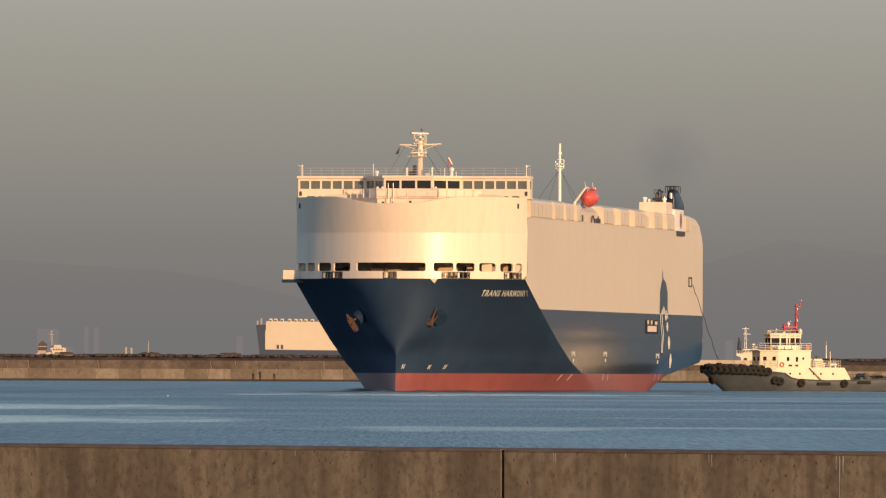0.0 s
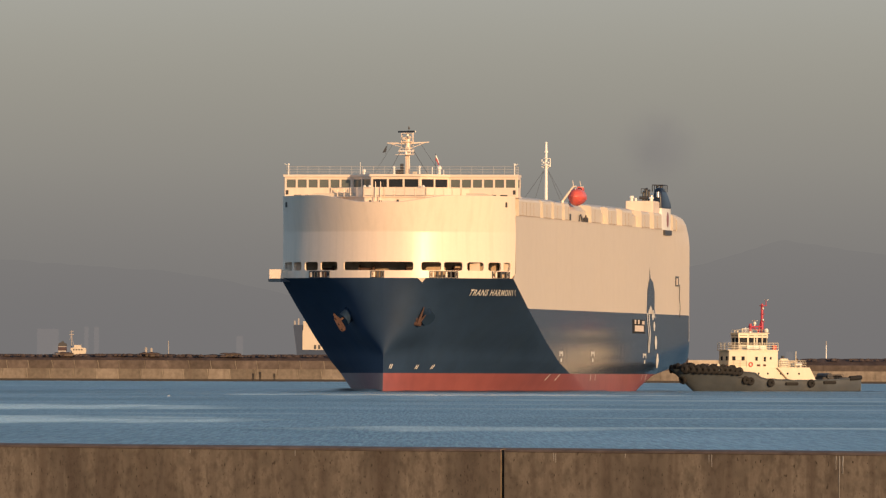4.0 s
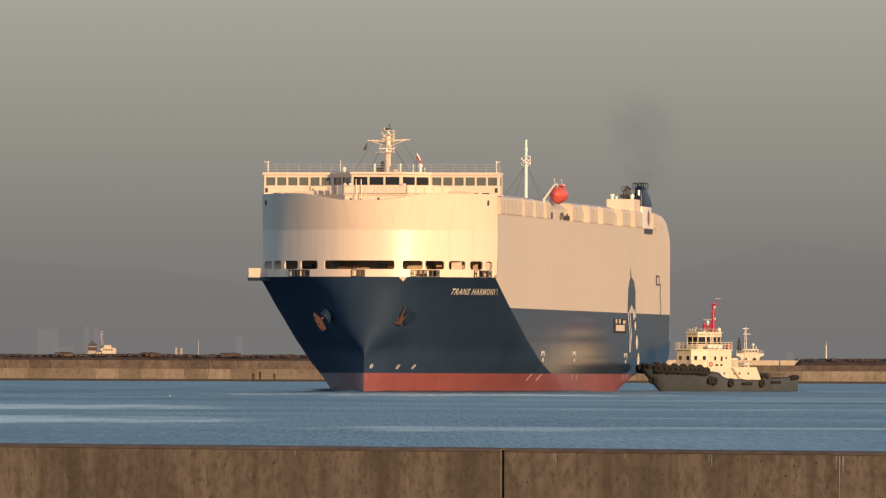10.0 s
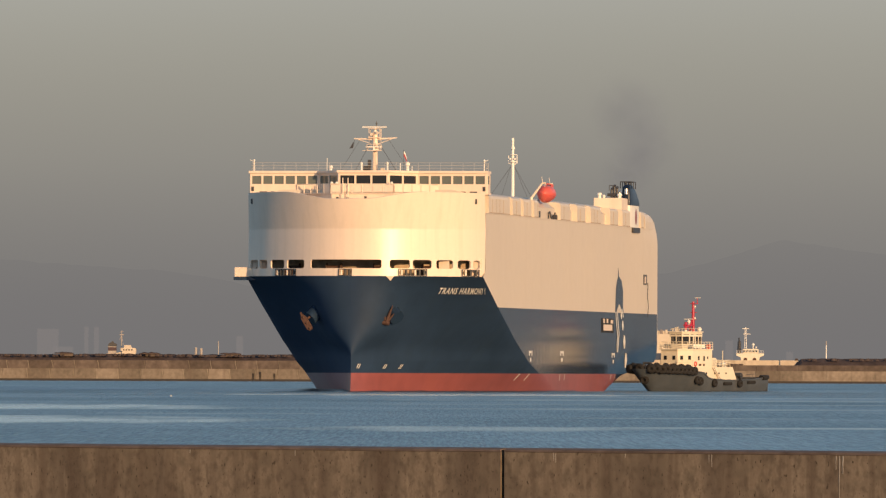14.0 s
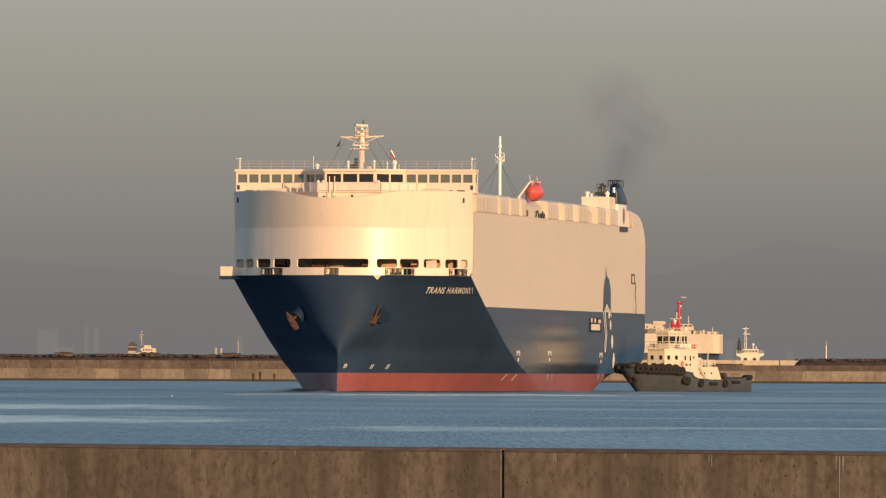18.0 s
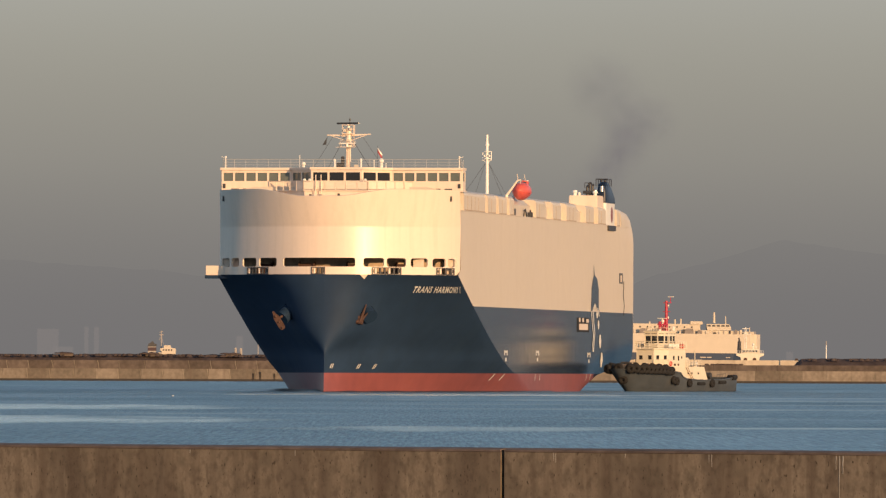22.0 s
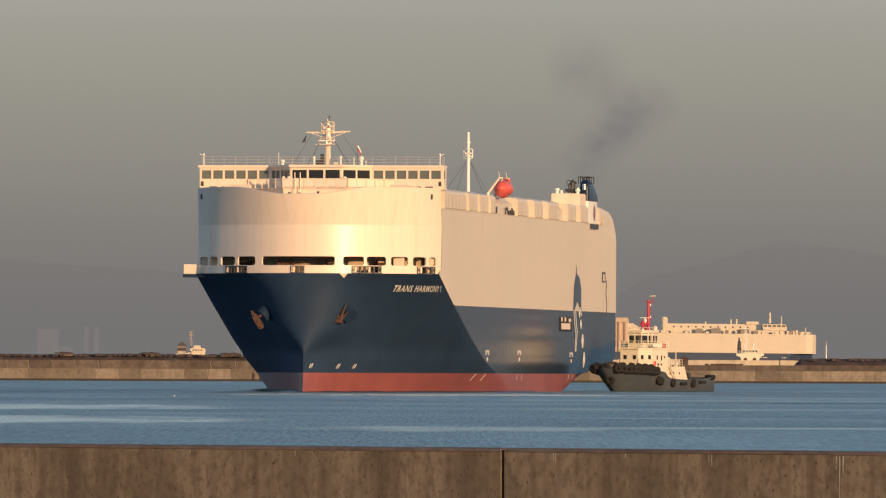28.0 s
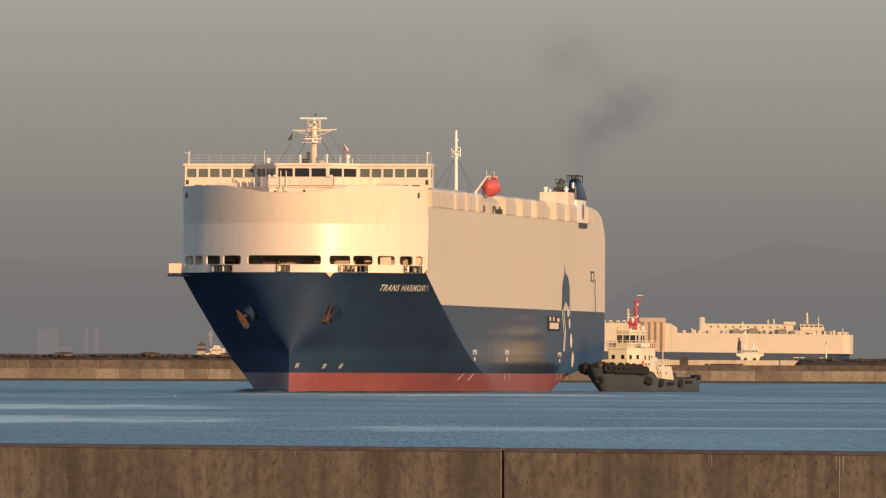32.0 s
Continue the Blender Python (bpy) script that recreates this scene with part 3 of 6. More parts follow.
def make_front():
    """Curved front plating with the mooring deck's rounded openings cut through it."""
    bm = bmesh.new()
    holes = [(a, b, 16.42, 17.58) for a, b in OPENINGS] + [(a, b, 15.52, 16.26) for a, b in FAIRLEADS]
    ys = sorted({round(v, 3) for a, b, _, _ in holes for v in (a, b)} | {round(-B + 2 * B * k / 64, 3) for k in range(65)})
    zs = [15.4, 15.52, 16.26, 16.42, 17.58, 18.2, 19.5, 20.8, 21.55, 21.7, 21.85, 23, 24.3, 25.0, 25.65]
    def at(y, z):
        return Vector((front_x(y, z), y, z))
    verts = {}
    def vert(y, z):
        key = (round(y, 3), round(z, 3))
        if key not in verts:
            verts[key] = bm.verts.new(at(y, z))
        return verts[key]
    for y0, y1 in zip(ys, ys[1:]):
        ym = (y0 + y1) / 2
        for z0, z1 in zip(zs, zs[1:]):
            zm = (z0 + z1) / 2
            if not any(a < ym < b and c < zm < d for a, b, c, d in holes):
                bm.faces.new((vert(y0, z0), vert(y1, z0), vert(y1, z1), vert(y0, z1)))
        t0, t1 = plate_top(y0), plate_top(y1)
        if max(t0, t1) > 25.66:
            bm.faces.new((vert(y0, 25.65), vert(y1, 25.65), vert(y1, max(t1, 25.652)), vert(y0, max(t0, 25.652))))
    for a, b, c, d in holes:       # rounded corners
        r = min(0.28, (d - c) * 0.4, (b - a) * 0.4)
        for cy, cz, sy, sz in ((a, c, 1, 1), (b, c, -1, 1), (a, d, 1, -1), (b, d, -1, -1)):
            arc = [(cy + sy * r * (1 - math.sin(t)), cz + sz * r * (1 - math.cos(t))) for t in (0, math.pi / 8, math.pi / 4, 3 * math.pi / 8, math.pi / 2)]
            corner = bm.verts.new(at(cy, cz))
            pts = [bm.verts.new(at(*p)) for p in arc]
            for p, q in zip(pts, pts[1:]):
                bm.faces.new((corner, p, q))
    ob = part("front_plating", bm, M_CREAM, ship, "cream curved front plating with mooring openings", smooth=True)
    sol = ob.modifiers.new("thickness", "SOLIDIFY")
    sol.thickness, sol.offset = 0.22, -1 if ob.data.polygons[0].normal.x > 0 else 1
    ob.modifiers.new("edges", "EDGE_SPLIT")
    # mooring deck behind the openings
    bm = bmesh.new()
    line = [(front_x(y, 16) - 0.35, y) for y in [-15.6 + 31.2 * k / 40 for k in range(41)]]
    for z in (15.45, 17.9):
        bm.faces.new([bm.verts.new((x, y, z)) for x, y in line] + [bm.verts.new((-6, 15.6, z)), bm.verts.new((-6, -15.6, z))])
    part("mooring_deck", bm, M_DECK, ship)
    bm = bmesh.new()
    back = [(front_x(y, 16) - 5.2, y) for y in [-15.6 + 31.2 * k / 30 for k in range(31)]]
    loft(bm, [[(x, y, z) for x, y in back] for z in (15.45, 17.9)])
    part("mooring_deck_bulkhead", bm, M_RUSTY_PAINT, ship)
    for y in (-14.9, -13.2, 11.2, 14.9):
        bm = bmesh.new()
        box(bm, front_x(y, 16) - 2.0, front_x(y, 16) - 1.8, y - 0.5, y + 0.9, 15.5, 17.85)
        part("mooring_deck_screen", bm, M_CREAM, ship)
    for y in (-9.2, -3, 3.4, 9.4):
        bm = bmesh.new()
        x = front_x(y, 16) - 4
        tube(bm, (x, y - 0.9, 16.3), (x, y + 0.9, 16.3), 0.55, n=14)
        for s in (-1, 1):
            tube(bm, (x, y + s * 0.9, 16.3), (x, y + s * 1.05, 16.3), 0.85, n=14)
        box(bm, x - 0.7, x + 0.7, y - 1.2, y + 1.2, 15.45, 15.8)
        part("mooring_winch", bm, M_RUST, ship)
    # rollers in the fairlead slots
    for a, b in FAIRLEADS:
        n = max(2, round((b - a) / 0.55))
        for k in range(n):
            bm = bmesh.new()
            y = a + (b - a) * (k + 0.5) / n
            x = front_x(y, 15.9) - 0.22
            tube(bm, (x, y, 15.45), (x, y, 16.3), 0.17, n=10)
            part("fairlead_roller", bm, M_DARK if k % 3 else M_CREAM, ship)
        bm = bmesh.new()       # frame that stands proud round the slot
        for y0, y1, z0, z1 in ((a - 0.12, b + 0.12, 15.42, 15.52), (a - 0.12, b + 0.12, 16.26, 16.36), (a - 0.12, a, 15.42, 16.36), (b, b + 0.12, 15.42, 16.36)):
            steps = max(1, round((y1 - y0) / 0.6))
            loft(bm, [[(front_x(y, z) + o, y, z) for z, o in ((z0, -0.05), (z0, 0.1), (z1, 0.1), (z1, -0.05))] for y in [y0 + (y1 - y0) * k / steps for k in range(steps + 1)]], closed=True, cap=True)
        part("fairlead_frame", bm, M_DARK, ship)
    # top of the forecastle between plating and bridge
    bm = bmesh.new()
    pts = [(front_x(y, 26) - 0.25, y) for y in [-15.8 + 31.6 * k / 40 for k in range(41)]]
    for z in (25.3, 25.45):
        bm.faces.new([bm.verts.new((x, y, z)) for x, y in pts] + [bm.verts.new((-2, 15.8, z)), bm.verts.new((-2, -15.8, z))])
    part("forecastle_top", bm, M_CREAM, ship)


make_front()


def make_bridge():
    zf, zw0, zw1, zr = 26.65, 27.85, 28.95, 29.3
    bay = [(0.0, -6.7), (4.0, -3.4), (4.0, 3.4), (0.0, 6.7)]
    # wings: sill wall, lintel, posts and panes
    def front(p, q, panes, name_glass, material, sill=zf, thick=0.2):
        p, q = Vector((*p, 0)), Vector((*q, 0))
        way = (q - p).normalized()
        out = Vector((way.y, -way.x, 0))
        if out.x < 0:
            out = -out
        def slab(a, b, z0, z1, d0=0.0, d1=-thick, mat=M_CREAM, name="bridge_wall"):
            bm = bmesh.new()
            c = [p + way * a + out * d0, p + way * b + out * d0, p + way * b + out * d1, p + way * a + out * d1]
            loft(bm, [[v + Vector((0, 0, z0)) for v in c], [v + Vector((0, 0, z1)) for v in c]], closed=True, cap=True)
            return part(name, bm, mat, ship)
        L = (q - p).length
        slab(0, L, sill, zw0)
        slab(0, L, zw1, zr)
        post = 0.26
        w = (L - post) / panes
        for k in range(panes + 1):
            slab(k * w, k * w + post, zw0, zw1, name="window_post")
        for k in range(panes):
            slab(k * w + post, (k + 1) * w, zw0, zw1, -0.10, -0.14, material, name_glass)
    front((0, -B), (0, -6.7), 6, "window_pane", M_GLASS)
    front(bay[0], bay[1], 2, "window_pane", M_GLASS)
    front(bay[1], bay[2], 3, "window_pane", M_GLASS_DARK)
    front(bay[2], bay[3], 2, "window_pane", M_GLASS_DARK)
    front((0, 6.7), (0, B), 6, "window_pane", M_GLASS)
    for side in (1, -1):
        for z0, z1, n in ((zf, zw0, "wing_end_wall"), (zw1, zr, "wing_end_wall")):
            bm = bmesh.new()
            box(bm, -2.6, -0.2, side * B - 0.1, side * B + 0.1, z0, z1)
            part(n, bm, M_CREAM, ship)
        for k in range(2):
            bm = bmesh.new()
            box(bm, -2.6 + k * 2.1, -2.35 + k * 2.1, side * B - 0.1, side * B + 0.1, zw0, zw1)
            part("window_post", bm, M_CREAM, ship)
            if k < 1:
                bm = bmesh.new()
                box(bm, -2.35, -0.5, side * B - 0.03, side * B + 0.03, zw0, zw1)
                part("window_pane", bm, M_GLASS, ship)
    bm = bmesh.new()
    box(bm, -7.6, -7.4, -8, 8, zf, zr)
    part("bridge_back_wall", bm, M_CREAM, ship)
    for side in (1, -1):
        bm = bmesh.new()
        box(bm, -2.8, -2.6, min(side * 8, side * (B - 0.1)), max(side * 8, side * (B - 0.1)), zf, zr)
        box(bm, -7.6, -2.8, side * 8 - 0.1, side * 8 + 0.1, zf, zr)
        part("bridge_back_wall", bm, M_CREAM, ship)
    bm = bmesh.new()
    outline = [(-7.8, 8.2), (-7.8, -8.2), (-2.95, -8.2), (-2.95, -B - 0.15), (0.25, -B - 0.15), (0.25, -6.9), (4.3, -3.55), (4.3, 3.55), (0.25, 6.9), (0.25, B + 0.15), (-2.95, B + 0.15), (-2.95, 8.2)]
    loft(bm, [[(x, y, zr) for x, y in outline], [(x, y, 29.62) for x, y in outline]], closed=True, cap=True)
    part("bridge_roof", bm, M_CREAM, ship)
    bm = bmesh.new()
    loft(bm, [[(x - 0.2, y, 26.45) for x, y in outline], [(x - 0.2, y, zf) for x, y in outline]], closed=True, cap=True)
    part("bridge_floor", bm, M_CREAM, ship)
    # brackets under the wings
    for y in (-14.8, -12.8, -10.8, -8.8, 8.8, 10.8, 12.8, 14.8):
        bm = bmesh.new()
        box(bm, -2.6, -0.4, y - 0.06, y + 0.06, 26.0, 26.45)
        part("wing_bracket", bm, M_CREAM, ship)
    # walkway round the wheelhouse, with a bulwark of separate panels on posts
    walk_line = [(0.2, -9.6), (4.9, -4.3), (4.9, 4.3), (0.2, 9.6)]
    for (xa, ya), (xb, yb) in zip(walk_line, walk_line[1:]):
        p, q = Vector((xa, ya, 0)), Vector((xb, yb, 0))
        n = round((q - p).length / 1.45)
        for k in range(n + 1):
            c = p.lerp(q, k / n)
            bm = bmesh.new()
            tube(bm, c + Vector((0, 0, 26.6)), c + Vector((0, 0, 27.82)), 0.06, n=6)
            part("bulwark_post", bm, M_CREAM, ship)
            if k < n and not (ya < 0 and ya != yb and k < n - 1 and yb != 4.3):
                e = p.lerp(q, (k + 1) / n)
                way, side = (e - c).normalized(), Vector(((e - c).y, -(e - c).x, 0)).normalized() * 0.03
                bm = bmesh.new()
                ring4 = [c + way * 0.09 + side, e - way * 0.09 + side, e - way * 0.09 - side, c + way * 0.09 - side]
                loft(bm, [[v + Vector((0, 0, 26.72)) for v in ring4], [v + Vector((0, 0, 27.7)) for v in ring4]], closed=True, cap=True)
                part("bulwark_panel", bm, M_CREAM, ship)
        bm = bmesh.new()
        tube(bm, p + Vector((0, 0, 27.8)), q + Vector((0, 0, 27.8)), 0.05, n=6)
        part("handrail", bm, M_CREAM, ship)
    # a pair of light poles before the wheelhouse
    for y in (-2.6, -1.9):
        bm = bmesh.new()
        tube(bm, (5.1, y, 25.6), (5.1, y, 28.6), 0.06, n=6)
        part("light_pole", bm, M_CREAM, ship)
    bm = bmesh.new()
    loft(bm, [[(x, y, 26.5) for x, y in walk_line], [(x, y, 26.64) for x, y in walk_line]], closed=True, cap=True)
    part("walkway", bm, M_CREAM, ship)
    bm = bmesh.new()
    skirt = [(-0.5, -9.2), (4.6, -4.2), (4.6, 4.2), (-0.5, 9.2)]
    loft(bm, [[(x, y, 25.4) for x, y in skirt], [(x, y, 26.5) for x, y in skirt]], closed=True, cap=True)
    part("wheelhouse_base", bm, M_CREAM, ship)
    for y in (-3.4, -2.0, 0.4, 3.0):
        bm = bmesh.new()
        box(bm, 4.58, 4.64, y - 0.16, y + 0.16, 25.75 + 0.1 * (y > 0), 26.05 + 0.1 * (y > 0))
        part("scupper", bm, M_DARK, ship)
    bm = bmesh.new()
    rail(bm, [(-2.7, -15.9, 29.62), (0, -15.9, 29.62), (0, 15.9, 29.62), (-2.7, 15.9, 29.62)], 1.1, 3, 1.5, 0.018)
    part("roof_railing", bm, M_SIDE, ship)
    # small things on the roof
    for x, y, r, h in ((-2, -5.45, 0.3, 0.45), (-2.5, -1.35, 0.2, 1.0), (-3, 2.1, 0.20, 1.05), (-3.5, 4.75, 0.36, 0.85), (-4, -6.3, 0.07, 1.7), (-4, 3.7, 0.1, 1.0), (-4, 5.3, 0.09, 0.6)):
        bm = bmesh.new()
        tube(bm, (x, y, 29.6), (x, y, 29.6 + h), r * 0.7, r * 0.6, 10)
        ball(bm, (x, y, 29.6 + h + r * 0.4), r)
        part("roof_dome", bm, M_WHITE, ship, smooth=True)
    for y in (-15.75, 15.6):
        bm = bmesh.new()
        tube(bm, (-1, y, 29.6), (-1, y, 31.0), 0.07)
        tube(bm, (-1, y, 30.9), (-1, y - (0.9 if y > 0 else -0.9) * -0.6, 31.1), 0.05)
        ball(bm, (-1, y, 31.05), 0.16)
        part("wing_light_post", bm, M_WHITE, ship)
    # search light and ladder before the bay
    for y in (-6.0, -5.0, 5.6):
        bm = bmesh.new()
        tube(bm, (4.6, y * 0.7, 26.6), (4.6, y * 0.7, 27.9), 0.05)
        ball(bm, (4.6, y * 0.7, 27.9), 0.22)
        part("deck_light", bm, M_WHITE, ship)
    # radar mast: a pole, a platform, a trunk that carries the yard, and a cage under the scanner
    bm = bmesh.new()
    tube(bm, (-5, 0.1, 29.6), (-5, 0.1, 32.5), 0.36, 0.32, 12)
    tube(bm, (-5, 0.1, 32.4), (-5, 0.1, 33.9), 0.50, 0.36, 12)
    tube(bm, (-5, 0.1, 33.9), (-5, 0.1, 35.0), 0.44, 0.36, 12)
    mast = part("radar_mast", bm, M_CREAM, ship, "cream tripod radar mast", smooth=True)
    bm = bmesh.new()
    for y0, y1, z in ((0.0, -2.77, 34.06), (0.0, 3.08, 34.18)):
        loft(bm, [[(-5 + dx, y0, 33.86 + dz) for dx, dz in ((-0.2, 0), (0.2, 0), (0.2, 0.26), (-0.2, 0.26))], [(-5 + dx, y1, z - 0.06 + dz) for dx, dz in ((-0.1, 0), (0.1, 0), (0.1, 0.12), (-0.1, 0.12))]], closed=True, cap=True)
        tube(bm, (-5, y1 * 0.8, z - 0.1), (-5, 0.1, 33.2), 0.05, n=6)
    part("spreader", bm, M_CREAM, mast)
    bm = bmesh.new()
    for y in (-0.68, 0.82):
        for x in (-5.5, -4.5):
            tube(bm, (x, y, 34.1), (x, y, 35.45), 0.05, n=5)
    for z in (34.15, 34.8, 35.4):
        rail(bm, [(-5.5, -0.68, z - 0.5), (-4.5, -0.68, z - 0.5), (-4.5, 0.82, z - 0.5), (-5.5, 0.82, z - 0.5)], 0.5, 1, 5.0, 0.035)
    box(bm, -5.5, -4.5, -0.68, 0.82, 35.34, 35.42)
    box(bm, -5.6, -4.4, -0.75, 0.9, 34.2, 34.28)
    part("scanner_cage", bm, M_CREAM, mast)
    for x, y, z, w in ((-4.45, -0.35, 34.65, 0.2), (-4.45, 0.45, 34.85, 0.18), (-4.5, 0.1, 33.3, 0.22)):
        bm = bmesh.new()
        box(bm, x - w, x + w, y - w, y + w, z - w, z + w, 0.05)
        tube(bm, (x - 0.5, y, z), (x, y, z), 0.05, n=5)
        part("mast_lamp_box", bm, M_SIDE, mast)
    bm = bmesh.new()
    tube(bm, (-5, 0.1, 35), (-5, 0.1, 35.5), 0.2, n=8)
    part("scanner_motor", bm, M_WHITE, mast)
    bm = bmesh.new()
    tube(bm, (-5.45, 0.2, 35.4), (-5.45, 0.2, 36.4), 0.05, n=6)
    tube(bm, (-5.45, 0.2, 36.0), (-5.45, 0.2, 36.2), 0.12, n=8)
    part("mast_antenna", bm, M_DARK, mast)
    global scanner
    bm = bmesh.new()
    box(bm, 0.0, 0.16, -1.75, 1.75, -0.11, 0.11, 0.03)
    scanner = part("turning_scanner", bm, M_WHITE, ship, "white-faced radar scanner bar")
    scanner.location = (-5, 0, 35.62)
    bm = bmesh.new()
    box(bm, -0.16, -0.004, -1.72, 1.72, -0.12, 0.12, 0.03)
    part("scanner_back", bm, M_DARK, scanner, "dark back of the scanner")
    bm = bmesh.new()
    box(bm, -5.4, -3.9, -0.87, 0.92, 32.42, 32.5)
    box(bm, -5.2, -4.6, -1.6, -0.87, 32.42, 32.48)
    rail(bm, [(-5.4, -0.87, 32.5), (-3.9, -0.87, 32.5), (-3.9, 0.92, 32.5), (-5.4, 0.92, 32.5)], 0.75, 2, 0.8, 0.03)
    part("mast_platform", bm, M_CREAM, mast)
    for x, y, z, w in ((-4.9, 1.15, 29.85, 0.28), (-5.2, -1.1, 30.0, 0.38), (-4.9, -0.65, 31.0, 0.22)):
        bm = bmesh.new()
        box(bm, x - w, x + w, y - w, y + w, 29.62, z + w, 0.05)
        part("mast_foot_locker", bm, M_DARK if y < 0 else M_SIDE, ship)
    bm = bmesh.new()
    for k in range(12):
        z = 29.8 + 0.22 * k
        tube(bm, (-4.62, -0.12, z), (-4.62, 0.32, z), 0.025, n=4)
    for y in (-0.12, 0.32):
        tube(bm, (-4.62, y, 29.6), (-4.62, y, 32.4), 0.03, n=4)
    part("mast_ladder", bm, M_CREAM, mast)
    bm = bmesh.new()
    box(bm, -4.1, -3.9, -1.05, 1.15, 32.85, 33.02, 0.04)
    tube(bm, (-4, 0.05, 32.5), (-4, 0.05, 32.9), 0.15)
    part("lower_scanner", bm, M_WHITE, mast)
    bm = bmesh.new()
    for s in (1, -1):
        tube(bm, (-5, s * 0.4, 33.8), (-6.2, s * 2.9, 29.6), 0.03, n=4)
        tube(bm, (-5, s * 1.9, 34.0), (-5.6, s * 4.8, 29.6), 0.018, n=4)
    part("mast_stay", bm, M_DARK, mast)
    bm = bmesh.new()
    tube(bm, (-5, -2.7, 34.0), (-5, -2.95, 32.5), 0.015, n=4)
    loft(bm, [[(-5.03, -2.8 - 0.05 * k, 33.7 - 0.3 * k), (-5.03, -2.8 - 0.05 * k - (0.1 + 0.14 * k) * 0.9, 33.62 - 0.3 * k), (-4.97, -2.8 - 0.05 * k - (0.1 + 0.14 * k) * 0.9, 33.62 - 0.3 * k), (-4.97, -2.8 - 0.05 * k, 33.7 - 0.3 * k)] for k in range(4)], closed=True, cap=True)
    part("signal_pennant", bm, M_DARK, mast, "dark signal pennant hanging from the yard")


make_bridge()
VENTS = [(-2, -20.7), (-23.2, -30.6), (-33, -40.2), (-42.8, -47), (-67.5, -76.6), (-83.6, -91.6), (-97, -106.9), (-116.4, -124.5), (-129, -136.8), (-148.4, -151.4), (-152.8, -165.7)]


def make_upper_works():
    for side in (1, -1):
        prof = [(side * 12.5, 24.0), (side * B, 24.0), (side * B, 26.05), (side * (B - 0.08), 26.3), (side * (B - 0.3), 26.47), (side * (B - 0.8), 26.53), (side * 12.5, 26.55)]
        for a, b in VENTS:
            bm = bmesh.new()
            if b < -160:       # the last one rounds off into the stern
                rows = []
                for k in range(7):
                    x = a + (b - a) * k / 6
                    g = 0.28 * (k / 6) ** 1.5
                    soft = (k / 6) ** 2
                    rows.append([(x, side * 12.5, 24.0), (x, side * (B - g), 24.0), (x, side * (B - g - 0.25 * soft), 25.1), (x, side * (B - 0.08 - g - 0.5 * soft), 25.7), (x, side * (B - 0.3 - g - 0.7 * soft), 26.15),
                                 (x, side * (B - 0.8 - g - 0.9 * soft), 26.5 - 0.1 * soft), (x, side * 12.5, 26.55)])
                loft(bm, rows, closed=True, cap=True)
            else:
                extrude_profile(bm, prof, "x", a, b)
            part("vent_house", bm, M_SIDE, ship)
            if b > -160:       # a drip lip along the foot and a seam down the face
                bm = bmesh.new()
                box(bm, b + 0.2, a - 0.2, min(side * B, side * (B + 0.05)), max(side * B, side * (B + 0.05)), 24.05, 24.17)
                for k in range(1, max(2, int((a - b) / 3.2))):
                    x = a - 3.2 * k
                    box(bm, x - 0.05, x + 0.05, min(side * B, side * (B + 0.03)), max(side * B, side * (B + 0.03)), 24.2, 25.95)
                part("vent_house_lip", bm, M_RUSTY_PAINT, ship, "rust-stained seam")
    # cradle and gear in the gap under the boat
    for x0, x1 in ((-59.0, -62.0),):
        bm = bmesh.new()
        pts = [(x0, 24.0), (x0 + 0.3 * (x1 - x0), 24.9), (x0 + 0.6 * (x1 - x0), 25.1), (x1, 24.1)]
        for (xa, za), (xb, zb) in zip(pts, pts[1:]):
            tube(bm, (xa, 15.6, za), (xb, 15.6, zb), 0.09, n=7)
        part("boat_cradle", bm, M_DARK, ship)
    bm = bmesh.new()
    box(bm, -64.6, -63.8, 15.5, B, 24.05, 24.75, 0.05)
    tube(bm, (-62.6, 15.9, 24.0), (-63.6, 15.9, 25.0), 0.12, n=6)
    part("boat_winch", bm, M_DARK, ship)
    bm = bmesh.new()
    box(bm, -48.3, -47.3, 15.6, B + 0.05, 24.1, 25.0)
    part("deck_door", bm, M_DARK, ship)
    # lifeboat under its davits on the port edge
    boat = empty("lifeboat", "", "")
    boat.parent = ship
    boat.location = (-58, 15.5, 27.6)
    bm = bmesh.new()
    rows = []
    for k in range(17):
        s = -1 + 2 * k / 16
        w = 1.28 * max(0.02, 1 - abs(s) ** 2.4) ** 0.55
        hull, roof = 1.35 * (1 - 0.25 * s * s) * max(0.05, 1 - abs(s) ** 5), 1.15 * max(0.04, 1 - abs(s) ** 3) ** 0.6
        ring18 = [2 * math.pi * j / 18 for j in range(18)]
        rows.append([(s * 3.1, w * math.cos(t) * (1.0 if math.sin(t) > -0.2 else 1.0 - 0.35 * (-math.sin(t) - 0.2)), (roof if math.sin(t) > 0 else hull) * math.sin(t)) for t in ring18])
    loft(bm, rows, closed=True, cap=True)
    part("boat_shell", bm, M_ORANGE, boat, "bright orange enclosed lifeboat", smooth=True)
    bm = bmesh.new()
    rows = []
    for k in range(17):
        s = -0.96 + 1.92 * k / 16
        w = 1.33 * max(0.02, 1 - abs(s) ** 2.4) ** 0.55
        rows.append([(s * 3.1, y, z) for y, z in ((-w, -0.08), (w, -0.08), (w, 0.04), (-w, 0.04))])
    loft(bm, rows, closed=True, cap=True)
    part("boat_fender", bm, M_ORANGE, boat)
    bm = bmesh.new()
    loft(bm, [[(x, y * g, z) for x, y in ((-2.0, -0.5), (-0.7, -0.5), (-0.7, 0.5), (-2.0, 0.5))] for z, g in ((0.9, 1.0), (1.42, 0.75))], closed=True, cap=True)
    part("boat_cockpit", bm, M_ORANGE, boat)
